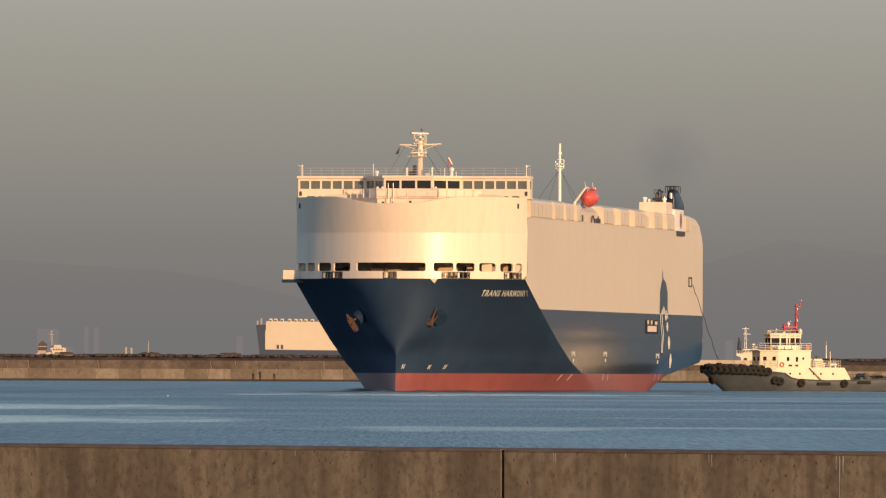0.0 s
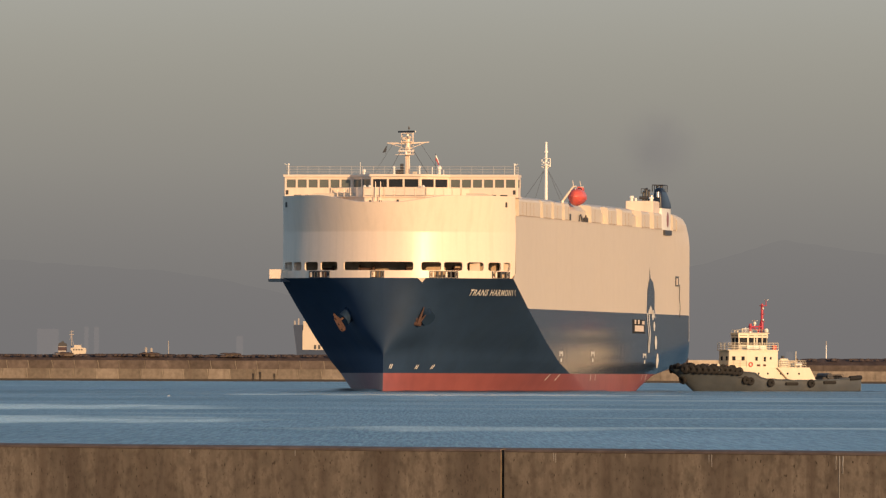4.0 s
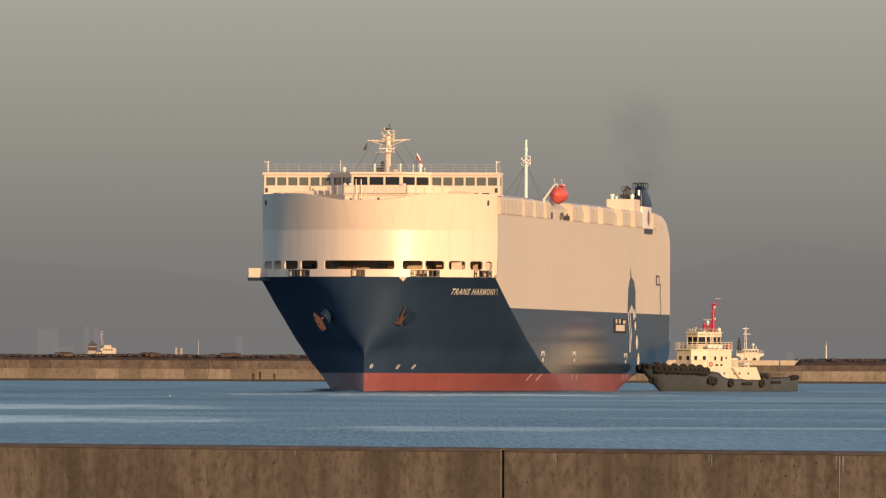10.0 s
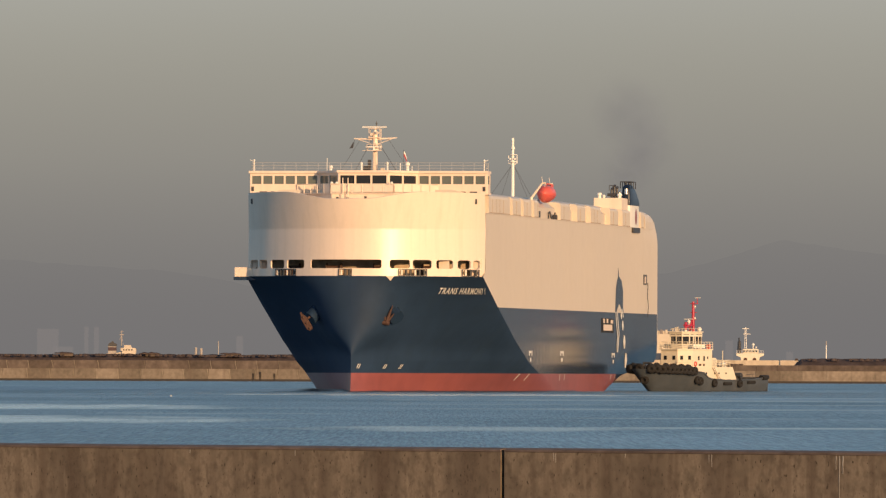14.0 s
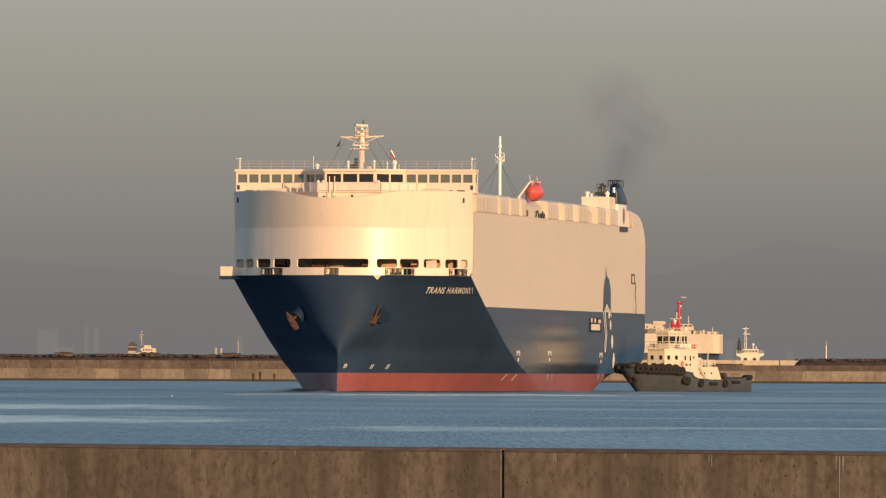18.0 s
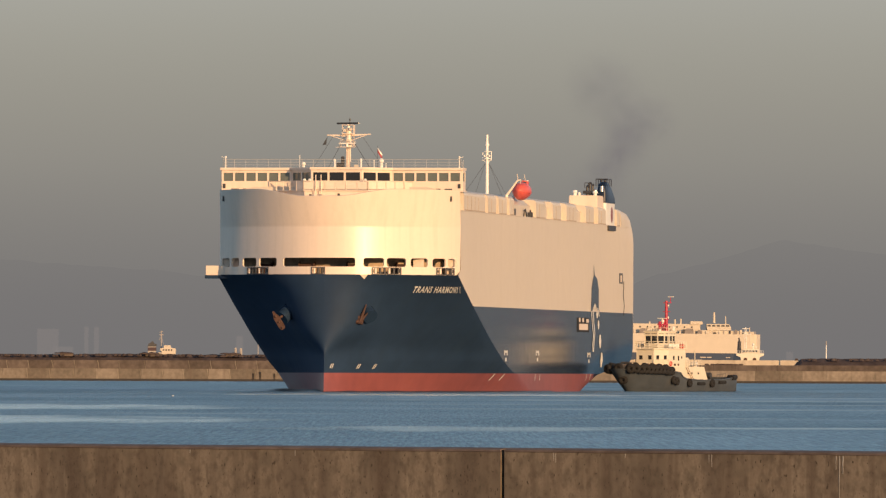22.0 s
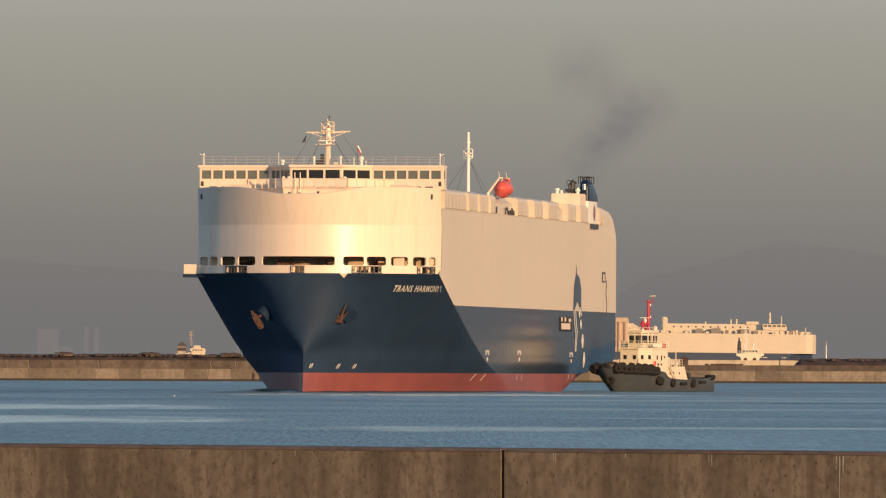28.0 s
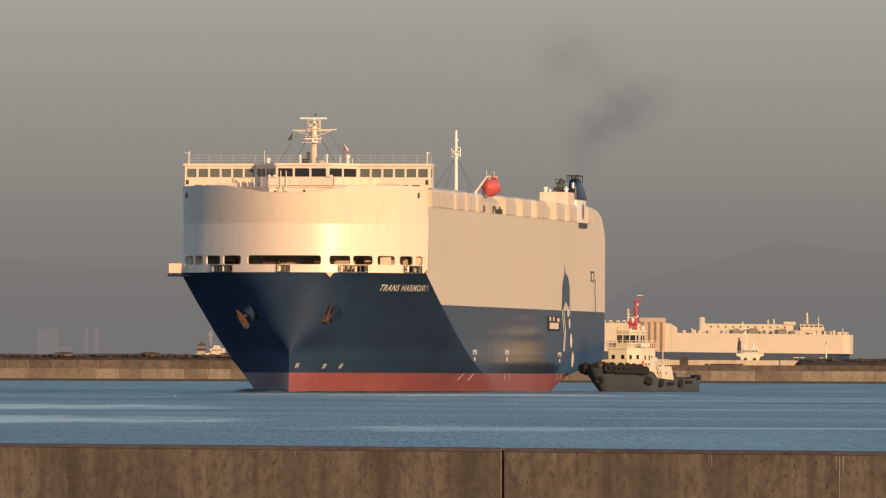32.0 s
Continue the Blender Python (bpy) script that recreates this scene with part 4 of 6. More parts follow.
    for x0, x1, y0, y1 in ((-0.70, -0.66, -0.28, 0.28),):
        bm = bmesh.new()
        box(bm, x0, x1, y0, y1, 1.02, 1.28)
        part("boat_window", bm, M_DARK, boat)
    boat.rotation_euler = (radians(-14), 0, 0)
    for x in (-54.6, -61.4):
        bm = bmesh.new()
        tube(bm, (x, 13.9, 26.9), (x, 15.4, 28.95), 0.17, 0.14)
        tube(bm, (x, 15.4, 28.95), (x, 15.9, 29.05), 0.13, 0.09)
        tube(bm, (x, 15.9, 29.05), (x, 15.75, 28.5), 0.04, n=5)
        tube(bm, (x, 15.5, 28.95), (x, 15.35, 29.85), 0.04, n=5)
        tube(bm, (x, 13.9, 26.0), (x, 13.9, 27.0), 0.2, n=8)
        part("davit", bm, M_CREAM, ship)
    # after mast
    m = part("after_mast", after_mast(), M_WHITE, ship, "white pole mast with a ringed platform", smooth=True)
    bm = bmesh.new()
    for s in (1, -1):
        tube(bm, (-124.9, 0.5 + s * 0.3, 32.6), (-127, 0.5 + s * 2.6, 26.4), 0.025, n=4)
        tube(bm, (-124.9, 0.5 + s * 0.3, 32.6), (-122, 0.5 + s * 4.2, 26.4), 0.025, n=4)
    part("stay_wire", bm, M_DARK, m)
    # engine casing, funnel and pipes, on the port quarter
    bm = bmesh.new()
    box(bm, -137.5, -131, 11.5, 15.65, 25.5, 28.2, 0.10)
    part("engine_casing", bm, M_CREAM, ship)
    for x, y, h, r in ((-131.6, 12.3, 0.45, 0.42), (-134, 12.6, 0.2, 0.3), (-133.4, 15.0, 0.35, 0.42)):
        bm = bmesh.new()
        tube(bm, (x, y, 28.1), (x, y, 28.2 + h), r * 0.65, n=12)
        tube(bm, (x, y, 28.2 + h), (x, y, 28.5 + h), r, r * 0.8, n=12)
        part("vent_pipe", bm, M_WHITE, ship, smooth=True)
    for y, h in ((13.75, 1.3), (14.15, 1.75), (14.55, 1.5), (14.95, 0.9)):
        bm = bmesh.new()
        tube(bm, (-134, y, 28.1), (-134, y, 28.1 + h), 0.17, n=8)
        tube(bm, (-134, y, 28.1 + h), (-134.6, y, 28.3 + h), 0.2, n=8)
        part("exhaust_pipe", bm, M_DARK if h > 1 else M_CHROME, ship, smooth=True)
    bm = bmesh.new()
    rail(bm, [(-133.4, 13.5, 29.3), (-133.4, 14.5, 29.3)], 0.75, 1, 0.5, 0.05)
    tube(bm, (-133.6, 13.2, 28.7), (-133.6, 14.6, 28.7), 0.22, n=8)
    part("pipe_frame", bm, M_DARK, ship)

    def funnel_ring(xf, xa, y0, y1, z, r=0.35):
        """A rounded rectangle at the height z."""
        out = []
        for cx, cy, a0 in ((xf - r, y1 - r, 0), (xa + r, y1 - r, 90), (xa + r, y0 + r, 180), (xf - r, y0 + r, 270)):
            out += [(cx + r * math.cos(radians(a0 + a)), cy + r * math.sin(radians(a0 + a)), z) for a in (0, 22.5, 45, 67.5, 90)]
        return out
    bm = bmesh.new()
    loft(bm, [funnel_ring(-138, -147.6, 14.62, 15.92, z) for z in (23.2, 27.25)], closed=True, cap=True)
    base = part("funnel_base", bm, M_WHITE, ship, "white funnel base", smooth=True)
    bm = bmesh.new()
    loft(bm, [funnel_ring(xf, xa, y0, y1, z) for z, xf, xa, y0, y1 in ((27.25, -137.9, -147.7, 14.56, 15.98), (27.7, -137.9, -147.6, 14.56, 15.98), (28.2, -137.9, -146.8, 14.58, 15.97), (28.9, -137.95, -145.2, 14.62, 15.95),
              (29.5, -138.05, -143.6, 14.68, 15.92), (30.0, -138.3, -142.2, 14.8, 15.85), (30.3, -138.9, -141.2, 14.98, 15.7))], closed=True, cap=True)
    fun = part("funnel", bm, M_FUNNEL, ship, "dark blue funnel casing with a sloping back", smooth=True)
    bm = bmesh.new()
    tube(bm, (-137.75, 15.36, 28.85), (-137.75, 15.36, 29.65), 0.27, n=14)
    part("funnel_pipe", bm, M_CHROME, fun, "shiny exhaust pipe", smooth=True)
    for y in (14.95, 15.5):
        bm = bmesh.new()
        tube(bm, (-140, y, 30.1), (-140, y, 30.75), 0.2, n=10)
        part("uptake", bm, M_DARK, fun)
    bm = bmesh.new()
    rail(bm, [(-143.0, 14.4, 29.7), (-138.6, 14.4, 29.7), (-138.6, 16.0, 29.7), (-143.0, 16.0, 29.7), (-143.0, 14.4, 29.7)], 1.0, 1, 2.2, 0.06)
    part("funnel_frame", bm, M_DARK, fun)
    bm = bmesh.new()
    ball(bm, (-144.3, 15.9, 25.6), 0.5, 2.6, 0.1, 2.6)
    part("funnel_mark", bm, M_RED, base)
    bm = bmesh.new()
    box(bm, -145.4, -138.4, B - 0.05, B + 0.3, 23.25, 23.98)
    part("funnel_foot", bm, M_DARK, ship)


def after_mast():
    bm = bmesh.new()
    x, y = -124.9, 0.5
    tube(bm, (x, y, 26.2), (x, y, 33.8), 0.27, 0.24, 12)
    tube(bm, (x, y, 33.8), (x, y, 36.8), 0.21, 0.19, 12)
    tube(bm, (x, y, 33.3), (x, y, 33.42), 0.62, n=12)
    for s in (1, -1):
        tube(bm, (x, y + s * 0.62, 33.1), (x, y + s * 0.62, 34.4), 0.07, n=6)
        tube(bm, (x, y, 32.6), (x, y + s * 0.62, 33.3), 0.05, n=6)
        ball(bm, (x + 0.3, y + s * 0.35, 33.75), 0.17, u=8, v=6)
    tube(bm, (x, y, 34.35), (x, y, 34.42), 0.62, n=12)
    tube(bm, (x, y, 35.2), (x, y, 35.5), 0.32, n=10)
    return bm


make_upper_works()


def hull_patch(outline, out=0.03, mat=None, name="marking", label=""):
    """A painted mark on the port side: an outline in (x, z), laid just proud of the plating."""
    bm = bmesh.new()
    bm.faces.new([bm.verts.new((x, breadth(x, z) + out, z)) for x, z in outline])
    return part(name, bm, mat, ship, label)


def find_x(y, z):
    """The x at which the port bow has the half-breadth y at the height z."""
    a, b = table(KNUCKLE, z), table(STEM, z)
    for _ in range(30):
        m = (a + b) / 2
        if breadth(m, z) > y:
            a = m
        else:
            b = m
    return a


def make_hull_details():
    # anchors in their pockets
    for side in (1, -1):
        y, z = (5.2, 10.3) if side > 0 else (-5.45, 10.5)
        x = 0.0
        while breadth(x, z) > abs(y):
            x += 0.05
        bm = bmesh.new()
        out = Vector((0.55, 0.55 * side, -0.60)).normalized()
        c = Vector((x, y, z))
        reach = 0.8 if side > 0 else 1.35
        tube(bm, c - out * 1.6, c + out * reach, 1.1, 1.0, 20)
        part("hawse_pocket", bm, M_NAVY, ship, smooth=True)
        bm = bmesh.new()
        a = c + out * (reach + 0.2)
        if side < 0:       # hangs edge-on beside its pipe
            down = Vector((-0.15, 0.5, -0.86)).normalized()
            across = Vector((0.1, 0.86, 0.5))
            top = a + Vector((0.9, -0.75, 0.75))
            loft(bm, [[top + down * d + across * w + Vector((dx, 0, 0)) for w, dx in ((-h, 0.0), (-h, 0.35), (h, 0.35), (h, 0.0))] for d, h in ((-0.25, 0.08), (0.25, 0.20), (0.55, 0.36), (1.7, 0.40), (2.2, 0.36), (2.45, 0.2))], closed=True, cap=True)
            tube(bm, top + down * 0.9 + across * 0.3, c, 0.16, n=8)
            for d in (0.5, 1.4, 2.2):
                ball(bm, top + down * d + Vector((0.38, 0, 0)), 0.16)
        else:
            foot = a + Vector((0.75, -1.45, -0.55))
            for dy, dz, r in ((0.9, 2.35, 0.30), (1.1, 1.25, 0.26), (-0.35, 1.7, 0.22)):
                tube(bm, foot, foot + Vector((0.1, dy, dz)), r, 0.06, 8)
            tube(bm, foot + Vector((0, -0.45, 0.1)), foot + Vector((0, 0.45, -0.05)), 0.3, n=8)
            tube(bm, foot + Vector((0, 0.2, 0.9)), c, 0.18, n=8)
        part("anchor", bm, M_RUST, ship, "rusty stockless anchor")
    # mooring platform that juts out from the starboard bow
    bm = bmesh.new()
    box(bm, 0.2, 3.4, -17.6, -14.6, 15.35, 16.6, 0.05)
    part("mooring_platform", bm, M_CREAM, ship)
    bm = bmesh.new()
    box(bm, 0.1, 3.5, -17.7, -14.6, 14.9, 15.34, 0.05)
    part("platform_skirt", bm, M_NAVY, ship)
    # cream notch under the stem head, a sun glint painted as a shape
    bm = bmesh.new()
    rows = []
    for k in range(7):
        y = 4.67 + 1.02 * k / 6
        low = 15.38 - 0.6 * (1 - abs(k - 3) / 3)
        rows.append([(find_x(y, z) + 0.08, y, z) for z in (15.4, (15.4 + low) / 2, low)])
    loft(bm, rows)
    part("stem_head_plate", bm, M_CREAM, ship)
    # side door recess with number board
    for (x0, x1, z0, z1, mat, o, n) in ((-107.6, -120.0, 8.45, 10.5, M_BLACK, 0.03, "side_recess"), (-109.8, -118.6, 8.75, 9.62, M_CREAM, 0.05, "side_door"),
                                        (-109.6, -111.0, 9.85, 10.45, M_CREAM, 0.05, "side_door"), (-113.0, -114.4, 9.85, 10.45, M_CREAM, 0.05, "side_door"), (-117.0, -119.4, 9.8, 10.3, M_CREAM, 0.05, "side_door")):
        bm = bmesh.new()
        box(bm, x1, x0, B, B + o, z0, z1)
        part(n, bm, mat, ship)
    # tall leaf-shaped emblem on the quarter, dark on cream, with pale dashes under it
    hull_patch([(-124.4, 18.2), (-125.3, 16.7), (-128.0, 16.1), (-129.6, 14.6), (-129.6, 12.2), (-130.4, 11.3), (-128.1, 11.7), (-126.9, 12.3), (-125.8, 12.7), (-123.8, 12.0), (-122.7, 11.3), (-121.6, 11.3), (-121.9, 12.9), (-122.2, 14.8), (-123.4, 16.0), (-124.3, 16.6)], 0.04, M_NAVY, "emblem_leaf", "tall dark leaf-shaped emblem")
    for line in ([(-122.1, 11.4), (-122.6, 10.2), (-123.4, 8.9), (-124.2, 7.8), (-123.4, 6.7), (-123.6, 5.6)], [(-123.9, 11.2), (-124.5, 9.7), (-125.5, 8.3), (-124.8, 7.0), (-124.2, 5.6)],
                 [(-123.7, 11.2), (-125.4, 12.5), (-126.9, 11.6), (-128.5, 11.9), (-129.9, 10.7)]):
        bm = bmesh.new()
        loft(bm, [[(x + w, B + 0.06, z + abs(w) * 0.2) for w in (0.3, -0.3)] for x, z in line])
        part("emblem_stroke", bm, M_WHITE, ship, "thin pale wavy stroke")
    for x, z0, z1, w in ((-127.9, 10.5, 11.6, 0.9), (-129.3, 8.9, 10.3, 0.9), (-131.0, 6.2, 8.2, 1.2), (-132.8, 3.4, 5.6, 1.3)):
        hull_patch([(x + w, (z0 + z1) / 2), (x + w * 0.4, z1), (x - w * 0.4, z1 - 0.1), (x - w, (z0 + z1) / 2), (x - w * 0.5, z0), (x + w * 0.3, z0)], 0.05, M_WHITE, "emblem_dash", "pale dash")
    # rope ladder and overboard line aft
    bm = bmesh.new()
    box(bm, -154.5, -151.0, B, B + 0.06, 15.7, 17.2)
    part("pilot_door", bm, M_DARK, ship)
    bm = bmesh.new()
    box(bm, -153.2, -152.0, B + 0.06, B + 0.1, 15.9, 16.9)
    part("pilot_door_panel", bm, M_CREAM, ship)
    for side in (1, -1):
        bm = bmesh.new()
        y = side * 15.15
        box(bm, front_x(y, 25.4) - 0.1, front_x(y, 25.4) + 0.12, y - 0.2, y + 0.2, 25.1, 25.8, 0.04)
        part("side_light_box", bm, M_DARK, ship)
        bm = bmesh.new()
        box(bm, 0.01, 0.05, side * 15.75 - 0.18, side * 15.75 + 0.18, 26.9, 27.5)
        part("wing_hatch", bm, M_DARK, ship)
    for y, w in ((-14.3, 0.5), (-12.65, 0.6), (-10.86, 0.7), (-9.0, 0.6), (7.5, 0.25), (9.0, 0.6), (10.86, 0.65), (12.65, 0.6), (14.3, 0.5)):
        bm = bmesh.new()
        box(bm, -0.2, 0.04, y - w, y + w, 26.66, 26.86)
        part("wing_slot", bm, M_DARK, ship)
    # draught marks and tug marks: plain pale bars
    for x, z in ((-39.7, 4.7), (-69.1, 4.75), (-119.7, 4.6)):
        for dx, dz, w, h in ((1.2, 0.6, 0.35, 0.7), (-1.2, 0.6, 0.35, 0.7), (0, 0.75, 0.6, 0.3), (0, -0.3, 0.5, 0.5)):
            hull_patch([(x + dx + w, z + dz - h / 2), (x + dx - w, z + dz - h / 2), (x + dx - w, z + dz + h / 2), (x + dx + w, z + dz + h / 2)], 0.04, M_WHITE, "tug_mark")
        for dx in (2.2, -2.2):
            hull_patch([(x + dx + 0.5, 1.55), (x + dx + 0.15, 1.55), (x + dx - 0.5, 2.45), (x + dx - 0.15, 2.45)], 0.04, M_WHITE, "tug_mark")
    for x, z in ((1.35, 3.36), (5.35, 3.35), (11.75, 3.41)):
        for dx in (0.16, -0.16):
            hull_patch([(x + dx * 1.3 + 0.26, z - 0.30), (x + dx * 1.3 + 0.12, z - 0.30), (x + dx * 1.3 - 0.26, z + 0.30), (x + dx * 1.3 - 0.12, z + 0.30)], 0.05, M_WHITE, "draught_mark")


make_hull_details()
# near-black water colour: the hulls' dark reflection painted on low ridges
M_HULL_REFLECTION = surface("painted_hull_reflection", (0.010, 0.026, 0.040), 0.35, vary=0.3, grain=0.8, broad=0.2, bump=0.05)


def make_dark_waterline():
    """Low ridge along the waterline, wider to starboard of the bow; its dark colour paints the hull's reflection."""
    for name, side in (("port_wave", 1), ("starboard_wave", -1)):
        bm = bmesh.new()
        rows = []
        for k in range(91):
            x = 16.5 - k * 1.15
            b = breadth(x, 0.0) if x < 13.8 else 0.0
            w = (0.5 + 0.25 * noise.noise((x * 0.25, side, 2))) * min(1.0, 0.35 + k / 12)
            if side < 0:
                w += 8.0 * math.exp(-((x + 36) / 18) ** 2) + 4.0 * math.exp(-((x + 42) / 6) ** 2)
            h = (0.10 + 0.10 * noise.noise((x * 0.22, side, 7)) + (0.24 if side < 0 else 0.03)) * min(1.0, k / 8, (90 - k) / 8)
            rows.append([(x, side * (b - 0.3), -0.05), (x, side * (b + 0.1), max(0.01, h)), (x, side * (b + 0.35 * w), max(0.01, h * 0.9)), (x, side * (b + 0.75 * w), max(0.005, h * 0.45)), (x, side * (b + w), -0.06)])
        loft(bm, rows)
        part(name, bm, M_HULL_REFLECTION, ship, "low strip along the waterline, painted dark as the hull's reflection", smooth=True)


make_dark_waterline()


def make_name():
    """The ship's name in pale slanted letters along the port bow."""
    cu = bpy.data.curves.new("lettering", "FONT")
    cu.body = "TRANS HARMONY 1"
    cu.size, cu.shear, cu.resolution_u, cu.offset, cu.space_character = 1.0, 0.2, 2, 0.018, 1.16
    tmp = bpy.data.objects.new("lettering", cu)
    me = bpy.data.meshes.new_from_object(tmp)
    bpy.data.objects.remove(tmp)
    bm = bmesh.new()
    bm.from_mesh(me)
    bmesh.ops.subdivide_edges(bm, edges=[e for e in bm.edges if e.calc_length() > 0.25], cuts=2)
    xs = [v.co.x for v in bm.verts]
    lo, hi = min(xs), max(xs)
    for v in bm.verts:
        s = (v.co.x - lo) / (hi - lo) + 0.11 * (v.co.y - 0.35)
        s = 1 - (1 - s) ** 1.30 if s < 1 else s
        z = NAME_Z + v.co.y * 1.15
        y0 = NAME_Y0 + (NAME_Y1 - NAME_Y0) * s
        x = -4.0
        x = find_x(y0, z)
        v.co = (x + 0.05, y0 + 0.05, z)
    part("ship_name", bm, M_WHITE, ship, "white painted ship name")


NAME_Z, NAME_Y0, NAME_Y1 = 13.1, 10.55, 15.55
make_name()


# ---- the tug: x forward, y to port, z up ----
tug = empty("tugboat", "harbour tug with cream deckhouse, red mast and tyre-fendered dark hull", "tugboat")


def tug_half(x, z, tip=None):
    """Half-breadth of the tug's hull; its stem rakes forward with height."""
    if tip is None:
        tip = 10.5 + 5.1 * min(1.0, (z + 1.0) / (tug_sheer(x) + 1.0))
    full = 4.3
    fwd = max(0.0, 1 - min(1.0, max(0.0, (x - 2.0) / (tip - 2.0))) ** 2.3) ** 0.62
    fwd *= 1 - 0.55 * (1 - (tip - 10.5) / 5.1) * min(1.0, max(0.0, (x - 0.5) / 8))
    aft = 1 - 0.14 * max(0.0, (-8 - x) / 7.6) ** 2
    low = 1 - 0.16 * max(0.0, (1.2 - z) / 2.2)
    return full * fwd * aft * low


def tug_sheer(x):
    return table([(-16, 2.15), (-10, 1.7), (-3, 1.6), (2.2, 1.85), (3.6, 2.75), (9, 3.05), (16.4, 3.3)], x)


def make_tug():
    bm = bmesh.new()
    for side in (1, -1):
        grid = []
        for k in range(41):
            f = k / 40
            line = []
            for r in range(8):
                z_r = r / 7
                tip = 10.5 + 5.1 * z_r
                x = -15.6 + (tip + 15.6) * (1 - (1 - f) ** 1.35)
                z = -1.0 + (tug_sheer(x) + 1.0) * z_r
                line.append((x, side * tug_half(x, z, tip), z))
            grid.append(line)
        loft(bm, grid)
    bmesh.ops.remove_doubles(bm, verts=bm.verts[:], dist=0.003)
    part("hull", bm, M_TUGHULL, tug, "dark grey-green hull with sheer rising to the bow", smooth=True)
    bm = bmesh.new()
    extrude_profile(bm, [(-3.5, -1.0), (3.5, -1.0), (3.68, 2.12), (-3.68, 2.12)], "x", -15.65, -15.45)
    part("transom", bm, M_TUGHULL, tug)
    bm = bmesh.new()
    xs = [-15.5 + 29 * k / 30 for k in range(31)]
    up = [(x, tug_half(x, tug_sheer(x) - 0.5) * 0.97, tug_sheer(x) - 0.55) for x in xs]
    loft(bm, [up, [(x, -y, z) for x, y, z in up]])
    part("deck", bm, M_DECK, tug)
    # tyre fenders round the bow and along the sides
    for side in (1, -1):
        for k in range(11):
            x = 14.1 - 0.78 * k
            z = tug_sheer(x) + 0.05 + 0.14 * noise.noise((k * 1.7, side, 3))
            y = tug_half(x, z)
            bm = bmesh.new()
            nrm = Vector((0.95 - 0.09 * k, 0.4 + 0.08 * k, 0.12 * noise.noise((k, 5, side)))).normalized()
            r = 0.37 + 0.05 * noise.noise((k * 2.3, 1, side))
            ring(bm, (x + nrm.x * 0.3, side * (y + nrm.y * 0.3), z), (nrm.x, nrm.y * side, nrm.z), r, 0.30)
            part("tyre_fender", bm, M_BLACK, tug, smooth=True)
        for k in range(5):       # a second, inner row of tyres at the stem
            x = 13.2 - 1.5 * k
            bm = bmesh.new()
            ring(bm, (x, side * (tug_half(x, tug_sheer(x)) - 0.15), tug_sheer(x) + 0.42), (0.5, side, 0.5), 0.36, 0.27)
            part("tyre_fender", bm, M_BLACK, tug, smooth=True)
        for x, z in ((4.9, 1.65), (4.1, 1.5), (0.8, 1.25), (-6.3, 1.2)):
            bm = bmesh.new()
            ring(bm, (x, side * (tug_half(x, z) + 0.16), z), (0, side, 0), 0.37, 0.27)
            part("tyre_fender", bm, M_BLACK, tug, smooth=True)
        for x, z in ((-2.9, 1.15), (-9.6, 1.35)):
            bm = bmesh.new()
            box(bm, x - 1.1, x + 1.1, side * (tug_half(x, z) - 0.05), side * (tug_half(x, z) + 0.3), z - 0.22, z + 0.22, 0.08)
            part("side_fender", bm, M_BLACK, tug)
        bm = bmesh.new()
        line = [(x, side * tug_half(x, tug_sheer(x)), tug_sheer(x)) for x in [-15.5 + 24 * k / 24 for k in range(25)]]
        for p, q in zip(line, line[1:]):
            tube(bm, p, q, 0.13, n=6)
        part("gunwale", bm, M_TUGHULL, tug)
        bm = bmesh.new()
        pts = [Vector((-13.4, side * 3.95, 1.98)), Vector((-14.7, side * 3.86, 2.05)), Vector((-15.55, side * 3.5, 2.1)), Vector((-15.75, side * 2.4, 2.1))]
        for p, q in zip(pts, pts[1:]):
            tube(bm, p, q, 0.36, n=10)
            ball(bm, q, 0.36, u=10, v=8)
        part("stern_fender", bm, M_BLACK, tug, "thick black rubber fender round the stern", smooth=True)
        bm = bmesh.new()
        rail(bm, [(-12.6, side * 3.4, 1.6), (-9.2, side * 3.7, 1.45)], 1.0, 2, 1.1, 0.035)
        part("deck_railing", bm, M_DARK, tug)
    for y in (-1.6, 0, 1.6):
        bm = bmesh.new()
        ring(bm, (14.5 - abs(y) * 0.35, y, 3.3), (1, y * 0.25, 0), 0.44, 0.34)
        part("tyre_fender", bm, M_BLACK, tug, smooth=True)
    bm = bmesh.new()
    ring(bm, (13.7, 0.3, 1.7), (1, 0.2, -0.3), 0.42, 0.32)
    part("stem_fender", bm, M_BLACK, tug, smooth=True)
    # deckhouse in three storeys; the upper ones narrow towards the bow
    def bay(xa, straight, length, w1, w2, g=0.0):
        return [(xa - g, w1 + g), (xa + straight, w1 + g), (xa + length + g, w2 + g * 0.5), (xa + length + g, -w2 - g * 0.5), (xa + straight, -w1 - g), (xa - g, -w1 - g)]

    def face(k, plan, a, b, z0, z1, out, name, material, parent, thick=0.05):
        """A flat piece on the k-th side of a plan, between a and b metres along it."""
        p, q = Vector((*plan[k], 0)), Vector((*plan[(k + 1) % len(plan)], 0))
        way = (q - p).normalized()
        nrm = Vector((way.y, -way.x, 0))
        if nrm.dot((p + q) / 2 - Vector((1.5, 0, 0))) < 0:
            nrm = -nrm
        c = [p + way * a + nrm * out, p + way * b + nrm * out, p + way * b + nrm * (out - thick), p + way * a + nrm * (out - thick)]
        bm = bmesh.new()
        loft(bm, [[v + Vector((0, 0, z0)) for v in c], [v + Vector((0, 0, z1)) for v in c]], closed=True, cap=True)
        return part(name, bm, material, parent)
    bm = bmesh.new()
